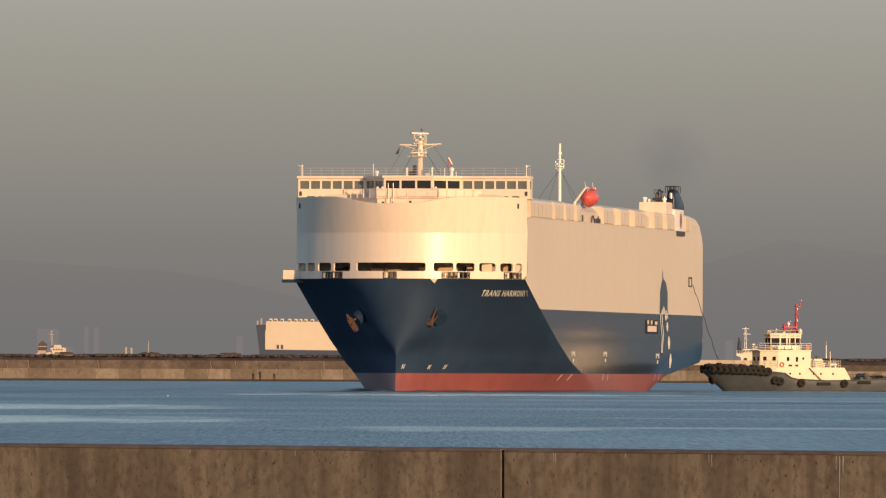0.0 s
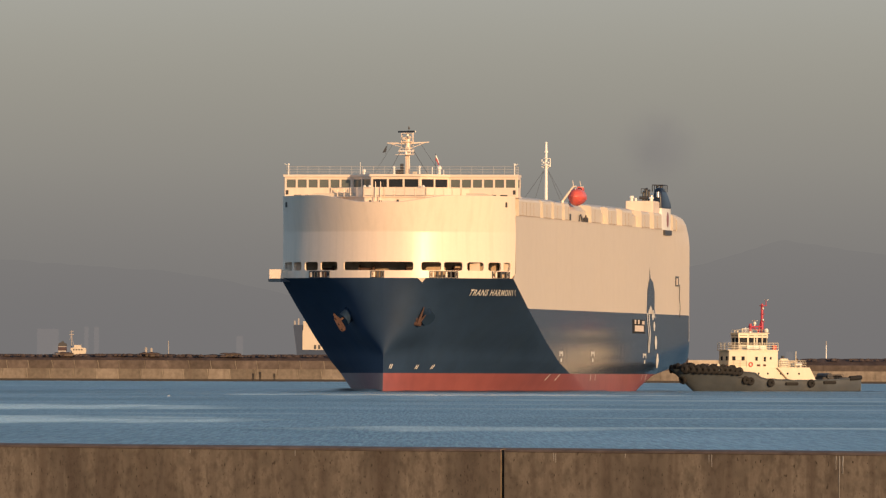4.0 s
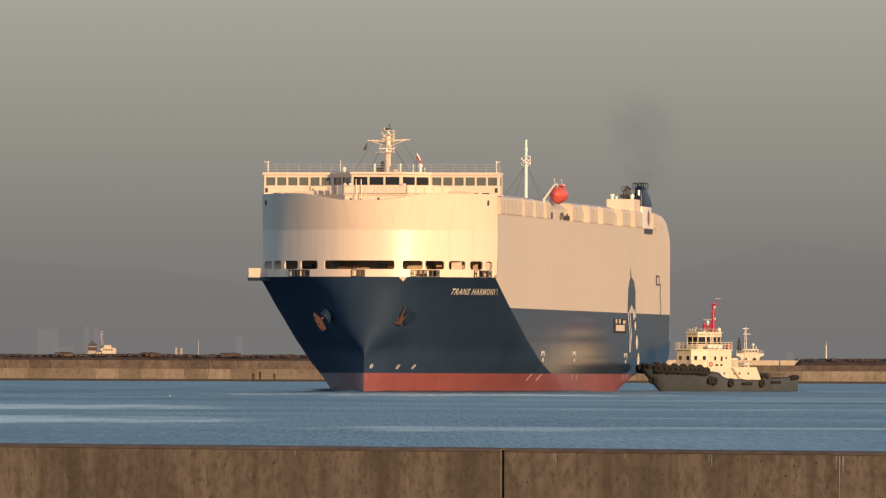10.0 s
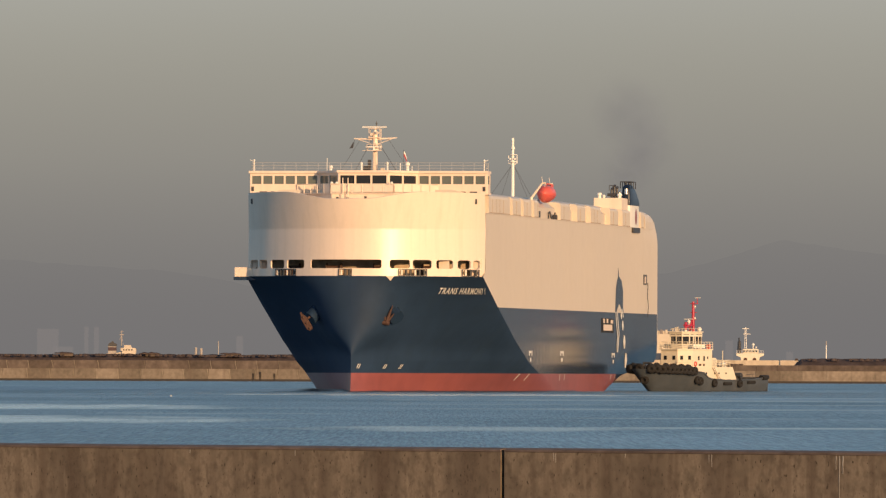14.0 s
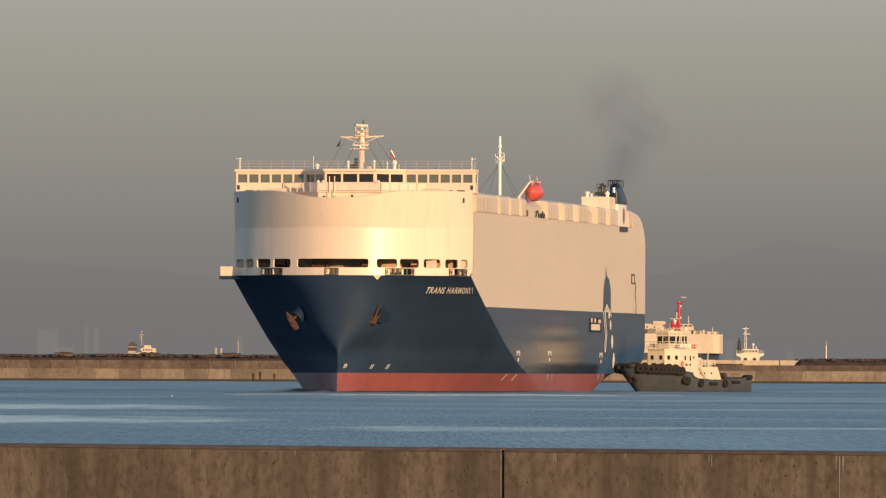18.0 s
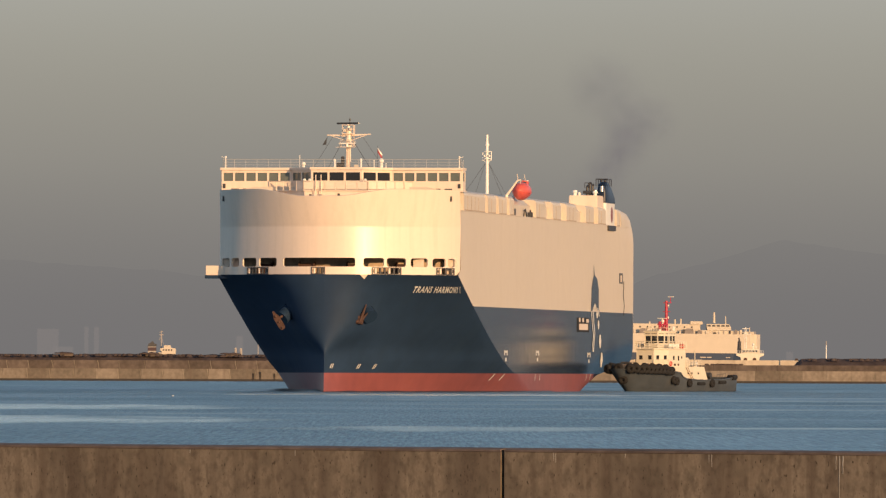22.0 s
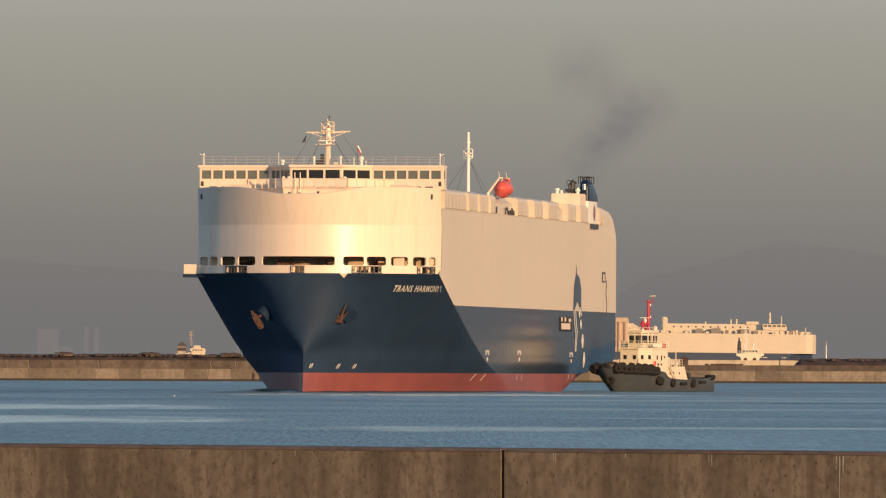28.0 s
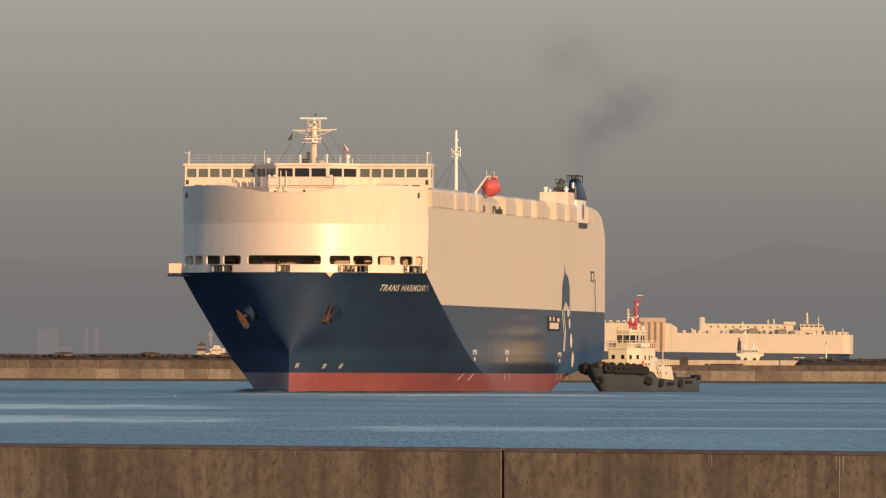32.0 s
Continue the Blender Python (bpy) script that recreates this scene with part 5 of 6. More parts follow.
    loft(bm, [[(xa, 2.7, z), (4.2, 2.7, z), (6.6, 1.7, z), (6.6, -1.7, z), (4.2, -2.7, z), (xa, -2.7, z)] for z, xa in ((1.2, -8.5), (3.58, -7.1))], closed=True, cap=True)
    low = part("lower_deckhouse", bm, M_TUGCREAM, tug)
    upper = bay(-1.6, 5.4, 7.9, 2.5, 1.4)
    bm = bmesh.new()
    loft(bm, [[(x, y, z) for x, y in upper] for z in (3.5, 6.05)], closed=True, cap=True)
    mid = part("upper_deckhouse", bm, M_TUGCREAM, tug)
    deck_plan = bay(-1.6, 5.5, 8.1, 2.55, 1.5, 0.08)
    bm = bmesh.new()
    loft(bm, [[(x, y, z) for x, y in deck_plan] for z in (6.05, 6.2)], closed=True, cap=True)
    part("bridge_deck", bm, M_TUGCREAM, tug)
    # wheelhouse with windows all round
    cab, head = bay(-0.4, 3.4, 4.8, 1.45, 1.05), bay(-0.4, 3.4, 4.8, 1.45, 1.05, 0.06)
    for z0, z1, plan, nm in ((6.2, 6.95, cab, "wheelhouse_wall"), (8.0, 8.62, head, "wheelhouse_head")):
        bm = bmesh.new()
        loft(bm, [[(x, y, z0) for x, y in plan], [(x, y, z1) for x, y in plan]], closed=True, cap=True)
        part(nm, bm, M_TUGCREAM, tug)
    bm = bmesh.new()
    loft(bm, [[(x, y, z) for x, y in bay(-0.4, 3.4, 4.8, 1.45, 1.05, g)] for z, g in ((8.62, 0.22), (8.74, 0.18))], closed=True, cap=True)
    part("wheelhouse_roof", bm, M_TUGCREAM, tug)
    for k, cuts in ((0, [(0.10, 0.82), (0.98, 1.72), (1.92, 2.16), (2.38, 3.26)]), (1, [(0.10, 1.36)]), (2, [(0.08, 1.0), (1.12, 2.02)]), (3, [(0.10, 1.36)]), (4, [(0.14, 1.02), (1.24, 1.48), (1.68, 2.42), (2.58, 3.30)]), (5, [(0.2, 1.3), (1.6, 2.7)])):
        L = (Vector(cab[(k + 1) % 6]) - Vector(cab[k])).length
        edge = [0.0] + [v for c in cuts for v in c] + [L]
        for a, b in cuts:
            face(k, cab, a - 0.02, b + 0.02, 6.95, 8.0, -0.06, "window_pane", M_GLASS_DARK, tug)
            face(k, cab, a + 0.05, b - 0.05, 8.28, 8.36, 0.1, "sun_brow", M_DARK, tug, 0.12)
        for a, b in zip(edge[::2], edge[1::2]):
            face(k, cab, a, b, 6.95, 8.0, 0.0, "window_post", M_TUGCREAM, tug, 0.14)
    # windows, doors and rings on the house
    for k, a, z0, z1, w in ((0, 3.55, 4.55, 5.15, 0.42), (0, 1.1, 4.75, 5.1, 0.3), (1, 0.35, 4.6, 5.2, 0.5), (1, 1.75, 4.6, 5.2, 0.5), (2, 0.35, 4.6, 5.2, 0.5), (2, 1.8, 4.6, 5.2, 0.5), (3, 0.7, 4.6, 5.2, 0.5), (3, 2.0, 4.6, 5.2, 0.5), (4, 1.3, 4.55, 5.15, 0.42), (4, 4.0, 4.75, 5.1, 0.3)):
        face(k, upper, a, a + w, z0, z1, 0.03, "house_window", M_GLASS_DARK, mid, 0.06)
    for k, a in ((0, 2.0), (4, 2.7)):
        face(k, upper, a, a + 0.62, 3.65, 5.35, 0.03, "house_door", M_TUGCREAM, mid, 0.06)
        face(k, upper, a + 0.12, a + 0.5, 4.45, 5.15, 0.05, "door_window", M_GLASS_DARK, mid, 0.06)
    for side in (1, -1):
        for x in (3.4, 1.9, 0.3, -2.0, -3.2, -5.2):
            bm = bmesh.new()
            tube(bm, (x, side * 2.62, 2.65), (x, side * 2.74, 2.65), 0.16, n=10)
            part("porthole", bm, M_GLASS_DARK, low)
        bm = bmesh.new()
        ring(bm, (3.2, side * 2.6, 4.0), (0, side, 0), 0.30, 0.09)
        part("life_ring", bm, M_ORANGE, tug, "orange life ring", smooth=True)
        for x0, x1 in ((1.5, 2.1), (0.5, 1.0)):
            bm = bmesh.new()
            box(bm, x0, x1, min(side * 2.5, side * 2.54), max(side * 2.5, side * 2.54), 3.72, 4.02)
            part("name_board", bm, M_RUST, mid, "small board with unreadable writing")
        for line in ([(-6.5, side * 2.62, 3.58), (-1.7, side * 2.62, 3.58)], [(3.9, side * 2.62, 3.58), (6.5, side * 1.6, 3.58)]):
            bm = bmesh.new()
            rail(bm, line, 1.0, 3, 0.9, 0.035)
            part("railing", bm, M_TUGCREAM, tug)
        bm = bmesh.new()
        rail(bm, [(-1.6, side * 2.6, 6.2), (4.0, side * 2.6, 6.2), (6.5, side * 1.5, 6.2)], 1.0, 3, 0.8, 0.04)
        part("railing", bm, M_TUGCREAM, tug)
        for x0, x1 in ((0.6, 1.6), (1.75, 2.75), (2.9, 3.85)):      # canvas dodgers laced to the rail
            bm = bmesh.new()
            box(bm, x0, x1, min(side * 2.57, side * 2.6), max(side * 2.57, side * 2.6), 6.35, 6.85)
            part("canvas_dodger", bm, M_WHITE, tug, "white canvas laced to the bridge rail")
        bm = bmesh.new()
        for dy in (0, 0.28):
            tube(bm, (-1.2, side * (2.78 + dy), 3.5), (-3.2, side * (2.78 + dy), 1.65), 0.05, n=6)
        for j in range(7):
            x, z = -1.4 - 0.27 * j, 3.3 - 0.25 * j
            box(bm, x - 0.12, x + 0.12, min(side * 2.78, side * 3.06), max(side * 2.78, side * 3.06), z, z + 0.04)
        part("ladder", bm, M_RUSTY_PAINT, tug, "steep steel ladder down to the deck")
    bm = bmesh.new()
    rail(bm, [(6.5, -1.5, 6.2), (6.5, 1.5, 6.2)], 1.0, 3, 0.8, 0.04)
    part("railing", bm, M_TUGCREAM, tug)
    bm = bmesh.new()
    rail(bm, [(-6.5, -2.62, 3.58), (-6.5, 2.62, 3.58)], 1.0, 3, 0.9, 0.035)
    part("railing", bm, M_TUGCREAM, tug)
    # funnels and gear behind the wheelhouse
    for side in (1, -1):
        bm = bmesh.new()
        box(bm, -3.9, -2.3, side * 1.5 - 0.5, side * 1.5 + 0.5, 3.5, 4.9, 0.15)
        part("funnel", bm, M_TUGCREAM, tug)
        bm = bmesh.new()
        tube(bm, (-3.1, side * 1.5, 4.8), (-3.1, side * 1.5, 5.3), 0.25, n=10)
        part("exhaust", bm, M_DARK, tug)
        bm = bmesh.new()
        tube(bm, (-6.1, side * 1.9, 4.05), (-4.8, side * 1.9, 4.05), 0.3, n=12)
        box(bm, -6.0, -5.8, side * 1.9 - 0.25, side * 1.9 + 0.25, 3.58, 3.85)
        part("life_raft", bm, M_WHITE, tug, "white life raft canister", smooth=True)
        bm = bmesh.new()
        box(bm, -1.5, -0.9, side * 2.1 - 0.3, side * 2.1 + 0.3, 6.2, 6.95, 0.1)
        part("rescue_box", bm, M_ORANGE, tug, "orange rescue gear box")
    bm = bmesh.new()
    box(bm, -5.6, -4.2, -1.1, 1.1, 3.58, 4.2, 0.1)
    part("deck_locker", bm, M_TUGCREAM, tug)
    # gear on the fore deck
    for x, y, h, mat in ((8.0, 1.1, 0.9, M_TUGCREAM), (8.0, -1.1, 0.9, M_TUGCREAM), (9.0, 1.9, 0.8, M_RUST), (7.3, 2.3, 0.7, M_RUST)):
        bm = bmesh.new()
        box(bm, x - 0.3, x + 0.3, y - 0.3, y + 0.3, 2.2, 3.0 + h, 0.06)
        ball(bm, (x, y, 3.05 + h), 0.2, u=8, v=6)
        part("deck_vent", bm, mat, tug)
    bm = bmesh.new()
    rail(bm, [(-0.4, 1.3, 8.74), (3.0, 1.3, 8.74), (4.4, 0.9, 8.74), (4.4, -0.9, 8.74), (3.0, -1.3, 8.74), (-0.4, -1.3, 8.74)], 0.42, 1, 0.9, 0.025)
    part("roof_railing", bm, M_TUGCREAM, tug)
    # red mast
    bm = bmesh.new()
    tube(bm, (-0.35, 0.0, 8.7), (-0.35, 0.0, 13.1), 0.25, 0.19, 10)
    tube(bm, (0.1, -0.4, 8.7), (-0.3, -0.1, 10.8), 0.13, 0.1, 8)
    box(bm, -0.8, -0.1, -0.4, 0.6, 12.75, 12.85)
    tube(bm, (-0.75, 0.45, 12.8), (-0.75, 0.45, 13.7), 0.06, n=6)
    box(bm, -0.5, -0.3, -0.55, 0.55, 11.5, 11.58)
    box(bm, -0.5, -0.3, -0.5, 0.5, 10.4, 10.48)
    mast = part("mast", bm, M_REDMAST, tug, "bright red mast", smooth=True)
    bm = bmesh.new()
    box(bm, -0.3, 1.9, -0.35, 0.35, 9.55, 9.75, 0.05)
    tube(bm, (1.7, 0.0, 9.0), (1.7, 0.0, 10.1), 0.22, n=8)
    tube(bm, (0.2, 0, 9.0), (1.4, 0, 9.6), 0.09, n=6)
    part("radar_bracket", bm, M_REDMAST, mast)
    bm = bmesh.new()
    tube(bm, (1.7, 0.0, 8.7), (1.7, 0.0, 9.2), 0.2, n=8)
    part("bracket_post", bm, M_WHITE, mast)
    for c, r in (((1.0, 0.1, 10.15), 0.24), ((-0.35, 0.3, 12.4), 0.13), ((-0.35, 0.3, 10.7), 0.13), ((-0.5, 1.0, 9.05), 0.32)):
        bm = bmesh.new()
        ball(bm, c, r, sz=1.15)
        tube(bm, (c[0], c[1], c[2] - r * 1.6), c, r * 0.4, n=8)
        part("white_dome", bm, M_WHITE, mast, smooth=True)
    bm = bmesh.new()
    box(bm, 0.9, 1.05, -0.7, 0.7, 10.5, 10.6)
    tube(bm, (0.98, 0, 10.1), (0.98, 0, 10.5), 0.1, n=6)
    part("radar_scanner", bm, M_WHITE, mast)
    bm = bmesh.new()
    box(bm, -0.82, -0.68, 0.1, 0.95, 13.62, 13.72)
    part("radar_scanner", bm, M_WHITE, mast)
    for x, y, h in ((3.9, -0.9, 0.3), (4.2, 0.3, 0.1), (2.6, -0.9, 0.6)):
        bm = bmesh.new()
        tube(bm, (x, y, 8.7), (x, y, 8.8 + h * 0.7), 0.05, n=6)
        box(bm, x - 0.12, x + 0.12, y - 0.15, y + 0.15, 8.8 + h * 0.7, 8.98 + h * 0.7, 0.04)
        part("search_light", bm, M_TUGCREAM, tug)
    bm = bmesh.new()
    tube(bm, (-4.9, 2.3, 3.55), (-4.9, 2.3, 6.0), 0.07, n=6)
    part("flag_pole", bm, M_TUGCREAM, tug)
    # winch on the fore deck, hooks aft
    bm = bmesh.new()
    tube(bm, (10.0, -1.3, 3.1), (10.0, 1.3, 3.1), 0.42, n=14)
    for y in (-1.4, 0, 1.4):
        tube(bm, (10.0, y - 0.08, 3.1), (10.0, y + 0.08, 3.1), 0.68, n=14)
    box(bm, 9.2, 10.8, -1.7, 1.7, 2.4, 2.9)
    part("towing_winch", bm, M_DARK, tug)
    bm = bmesh.new()
    tube(bm, (12.4, -0.6, 2.9), (12.4, -0.6, 4.2), 0.16, n=8)
    tube(bm, (12.4, 0.6, 2.9), (12.4, 0.6, 4.2), 0.16, n=8)
    tube(bm, (12.4, -0.7, 4.1), (12.4, 0.7, 4.1), 0.16, n=8)
    part("towing_bitt", bm, M_DARK, tug)
    bm = bmesh.new()
    box(bm, -12.4, -10.4, -1.2, 1.2, 1.1, 2.2, 0.1)
    tube(bm, (-11.4, -1.6, 2.3), (-11.4, 1.6, 2.3), 0.45, n=12)
    part("after_winch", bm, M_DARK, tug)


make_tug()


def make_tug_waves():
    """Low wash along the tug's waterline and behind its stern, in the same painted dark reflection."""
    for name, side in (("port_wash", 1), ("starboard_wash", -1)):
        bm = bmesh.new()
        rows = []
        for k in range(49):
            x = 12.5 - k * 0.75
            b = tug_half(x, 0.0, 10.5) if -15.6 < x < 10.4 else (0.1 if x > 0 else 3.3 * max(0.0, 1 - (-15.6 - x) / 9))
            h = (0.08 + 0.09 * noise.noise((x * 0.6, side, 3)) + (0.05 if x < -15 else 0.0)) * min(1.0, k / 5, (48 - k) / 6)
            rows.append([(x, side * max(0.0, b - 0.2), -0.05), (x, side * (b + 0.1), max(0.01, h)), (x, side * (b + 0.4), max(0.01, h * 0.7)), (x, side * (b + 0.9), -0.06)])
        loft(bm, rows)
        part(name, bm, M_HULL_REFLECTION, tug, "low wash along the tug, painted dark as its reflection", smooth=True)


make_tug_waves()


# ---- far ships and shore ----
M_FARSIDE = surface("far_cream_paint", (0.585, 0.515, 0.42), 0.6, vary=0.06, grain=0.3, broad=0.05, streak=0.12, streak_col=(0.45, 0.36, 0.28), bump=0.0)
M_FARTAN = surface("far_rusty_cream_paint", (0.46, 0.35, 0.27), 0.7, vary=0.15, grain=0.6, broad=0.1, streak=0.5, streak_col=(0.30, 0.19, 0.13), bump=0.0)
M_FARNAVY = surface("far_navy_paint", (0.03, 0.05, 0.095), 0.45, vary=0.1, grain=0.3, broad=0.05, bump=0.0)
M_FARPALE = surface("far_grey_paint", (0.36, 0.33, 0.31), 0.6, vary=0.1, bump=0.0)
# grey that paints the shade on the far ship's deck
M_FARGREY = surface("far_shaded_paint", (0.21, 0.185, 0.175), 0.7, vary=0.3, grain=0.8, bump=0.0)
M_FARRED = surface("far_red_paint", (0.060, 0.035, 0.042), 0.6, vary=0.1, bump=0.0)
far_ship = empty("far_car_carrier", "pale car carrier with navy hull steaming behind the breakwater", "ship")
FAR_Y = 4700.0


def make_far_ship():
    """x forward (towards the right of the view), y to port, z up."""
    bow, stern, hb = 66.0, -62.0, 10.0

    def plan(g):
        return [(stern, -hb), (stern, hb), (bow - 9 - g, hb), (bow - 4 - g, hb * 0.62), (bow - g * 0.6, 0), (bow - 4 - g, -hb * 0.62), (bow - 9 - g, -hb)]
    bm = bmesh.new()
    loft(bm, [[(x, y, z) for x, y in plan(g)] for z, g in ((-2, 8), (4, 5), (9.2, 3), (11.9, 2))], closed=True, cap=True)
    part("hull", bm, M_FARNAVY, far_ship, "navy hull")
    bm = bmesh.new()
    loft(bm, [[(x, y, z) for x, y in ((stern, -hb), (stern, hb), (bow - 5, hb), (bow - 0.8, hb - 4), (bow, hb - 7), (bow, -hb + 7), (bow - 1.6, -hb + 2.4), (bow - 4.4, -hb))] for z in (11.9, 20.2)], closed=True, cap=True)
    part("side_wall", bm, M_FARSIDE, far_ship, "sunlit cream sides")
    bm = bmesh.new()
    extrude_profile(bm, [(58, 20.2), (58.5, 21.1), (62.5, 20.9), (63.5, 20.2)], "y", -6, 6)
    part("forecastle", bm, M_FARSIDE, far_ship)
    bm = bmesh.new()
    tube(bm, (61.5, 0, 20.2), (61.5, 0, 23.2), 0.25, 0.18, 6)
    part("fore_mast", bm, M_FARSIDE, far_ship)
    bm = bmesh.new()
    rail(bm, [(44, -9.3, 20.2), (60, -8.6, 20.2), (64, -3, 20.2)], 1.1, 2, 1.6, 0.07)
    part("bow_railing", bm, M_FARSIDE, far_ship)
    # taller after half
    bm = bmesh.new()
    box(bm, stern + 2.6, -13, -hb + 0.05, hb - 0.05, 20.2, 24.2, 0.1)
    part("after_house", bm, M_FARSIDE, far_ship)
    bm = bmesh.new()
    extrude_profile(bm, [(stern + 0.6, 2), (stern - 0.2, 11.9), (stern - 1.6, 22.0), (stern - 1.4, 22.6), (stern + 2.4, 22.6), (stern + 2.5, 2)], "y", -hb - 0.1, hb + 0.1)
    ramp = part("stern_ramp", bm, M_FARNAVY, far_ship, "dark folded stern ramp")
    for x, z0, z1 in ((-63.0, 22.6, 24.4), (-61.4, 22.6, 25.4)):
        bm = bmesh.new()
        box(bm, x - 0.35, x + 0.35, -hb - 0.3, -hb + 1.0, z0, z1, 0.1)
        part("ramp_post", bm, M_FARPALE, ramp)
    for x in (-54.6, -52.8):
        bm = bmesh.new()
        box(bm, x, x + 1.0, -hb - 0.08, -hb, 12.2, 14.0)
        part("side_door", bm, M_DARK, far_ship)
    bm = bmesh.new()
    tube(bm, (-31.7, -5, 24), (-31.7, -5, 30.4), 0.55, 0.5, 10)
    tube(bm, (-31.7, -5, 27.8), (-31.7, -5, 28.1), 1.0, n=10)
    part("after_mast", bm, M_FARSIDE, far_ship)
    for k in range(17):
        bm = bmesh.new()
        x = stern + 4 + k * 2.6 + 0.5 * math.sin(k * 5)
        box(bm, x, x + 1.5, -hb + 0.3, -hb + 1.6, 24.2, 25.3, 0.1)
        vent = part("roof_vent", bm, M_FARSIDE, far_ship)
        bm = bmesh.new()
        box(bm, x + 0.3, x + 1.0, -hb + 0.1, -hb + 0.29, 23.6, 24.7)
        part("vent_hood", bm, M_RUST if k % 2 else M_DARK, vent)
    # ribbed ramp tower amidships, on the side that shows
    bm = bmesh.new()
    box(bm, -26, -15.8, -hb - 0.35, -hb + 0.5, 12.2, 24.6)
    part("ramp_frame", bm, M_FARTAN, far_ship)
    for k in range(4):
        bm = bmesh.new()
        x = -24.4 + k * 2.6
        tube(bm, (x, -hb - 0.2, 12.2), (x, -hb - 0.2, 24.6), 1.0, n=10)
        part("ramp_rib", bm, M_FARTAN, far_ship, smooth=True)
    bm = bmesh.new()
    box(bm, -27, -15.5, -hb - 1.3, -hb + 1, 24.6, 26.6, 0.2)
    part("ramp_head", bm, M_FARTAN, far_ship)
    bm = bmesh.new()
    extrude_profile(bm, [(-13, 20), (-13, 24), (-10.5, 22.5), (-9.5, 12), (-13, 12)], "y", -hb - 0.15, -hb + 2)
    part("ramp_slope", bm, M_FARSIDE, far_ship)
    bm = bmesh.new()
    box(bm, 1.4, 40, -5.5, 7, 20.2, 24.4, 0.1)
    part("upper_house", bm, M_FARSIDE, far_ship)
    for k in range(11):
        bm = bmesh.new()
        x = 4 + k * 3.2
        box(bm, x, x + 0.6, -5.62, -5.48, 22.7, 23.4)
        part("house_window", bm, M_DARK, far_ship)
    bm = bmesh.new()
    box(bm, -0.8, 1.6, -6, -2, 20.2, 27.2, 0.4)
    part("vent_post", bm, M_FARSIDE, far_ship)
    for x, h in ((29, 26.4), (31.5, 26.6), (-4, 22.4), (18, 25.3)):
        bm = bmesh.new()
        tube(bm, (x, -3, 20.2), (x, -3, h), 0.4, n=8)
        part("deck_post", bm, M_FARSIDE, far_ship)
    bm = bmesh.new()
    extrude_profile(bm, [(39, 20.2), (39.5, 21.8), (57, 21.6), (58, 21.2), (58, 20.2)], "y", -9.2, 9.2)
    part("fore_house", bm, M_FARSIDE, far_ship)
    bm = bmesh.new()
    extrude_profile(bm, [(43.0, 21.8), (42.6, 23.2), (42.6, 24.5), (52.4, 24.5), (53.2, 23.0), (53.2, 21.8)], "y", -9.5, 9.5)
    br = part("bridge", bm, M_FARSIDE, far_ship)
    for x in (42.4, 44.4, 46.4, 48.4, 50.4):
        bm = bmesh.new()
        box(bm, x + 0.6, x + 2.0, -9.58, -9.48, 23.4, 24.1)
        part("bridge_window", bm, M_DARK, br)
    bm = bmesh.new()
    tube(bm, (46, 0, 25), (46, 0, 29.6), 0.6, 0.4, 8)
    box(bm, 45.8, 46.2, -1.6, 1.6, 27.6, 27.9)
    part("mast", bm, M_FARSIDE, far_ship)
    bm = bmesh.new()
    tube(bm, (51, 0, 24), (51, 0, 28.0), 0.3, 0.2, 6)
    part("mast", bm, M_FARSIDE, far_ship)
    bm = bmesh.new()
    box(bm, 35.5, 41, -6.2, 7.2, 24.2, 25.6, 0.2)
    part("casing", bm, M_FARSIDE, far_ship)
    rnd = random.Random(9)
    x = -8.0
    while x < 63:
        w = rnd.uniform(0.7, 2.0)
        bm = bmesh.new()
        box(bm, x, x + w, -9.7, -8.6, 20.2, 20.2 + rnd.uniform(0.7, 1.9), 0.1)
        part("deck_vent", bm, M_FARSIDE if rnd.random() < 0.75 else M_DARK, far_ship)
        x += w + rnd.uniform(0.5, 1.8)
    # deck machinery and lockers under the houses, their shaded faces painted grey
    for x, w, h in ((13.5, 3.6, 2.2), (20.4, 4.4, 2.5), (26.4, 1.6, 1.7), (33.1, 4.1, 2.3), (38.6, 2.2, 1.6), (54.6, 1.4, 2.0)):
        bm = bmesh.new()
        extrude_profile(bm, [(x, 20.2), (x + 0.1, 20.2 + h * 0.8), (x + w * 0.3, 20.2 + h), (x + w * 0.9, 20.2 + h * 0.9), (x + w, 20.2)], "y", -9.85, -8.4)
        part("deck_machinery", bm, M_FARGREY, far_ship, "deck machinery with its shade painted in as grey")
    # unreadable writing on the bow: plain pale bars
    for x, w in ((40.0, 2.5), (43.0, 1.8), (51.2, 0.6), (52.1, 0.8)):
        bm = bmesh.new()
        box(bm, x, x + w, -hb - 0.06, -hb, 9.9, 10.25)
        part("writing_bar", bm, M_FARSIDE, far_ship)


make_far_ship()
cargo = empty("coaster", "small white coaster with its bridge aft, passing behind the breakwater", "ship")


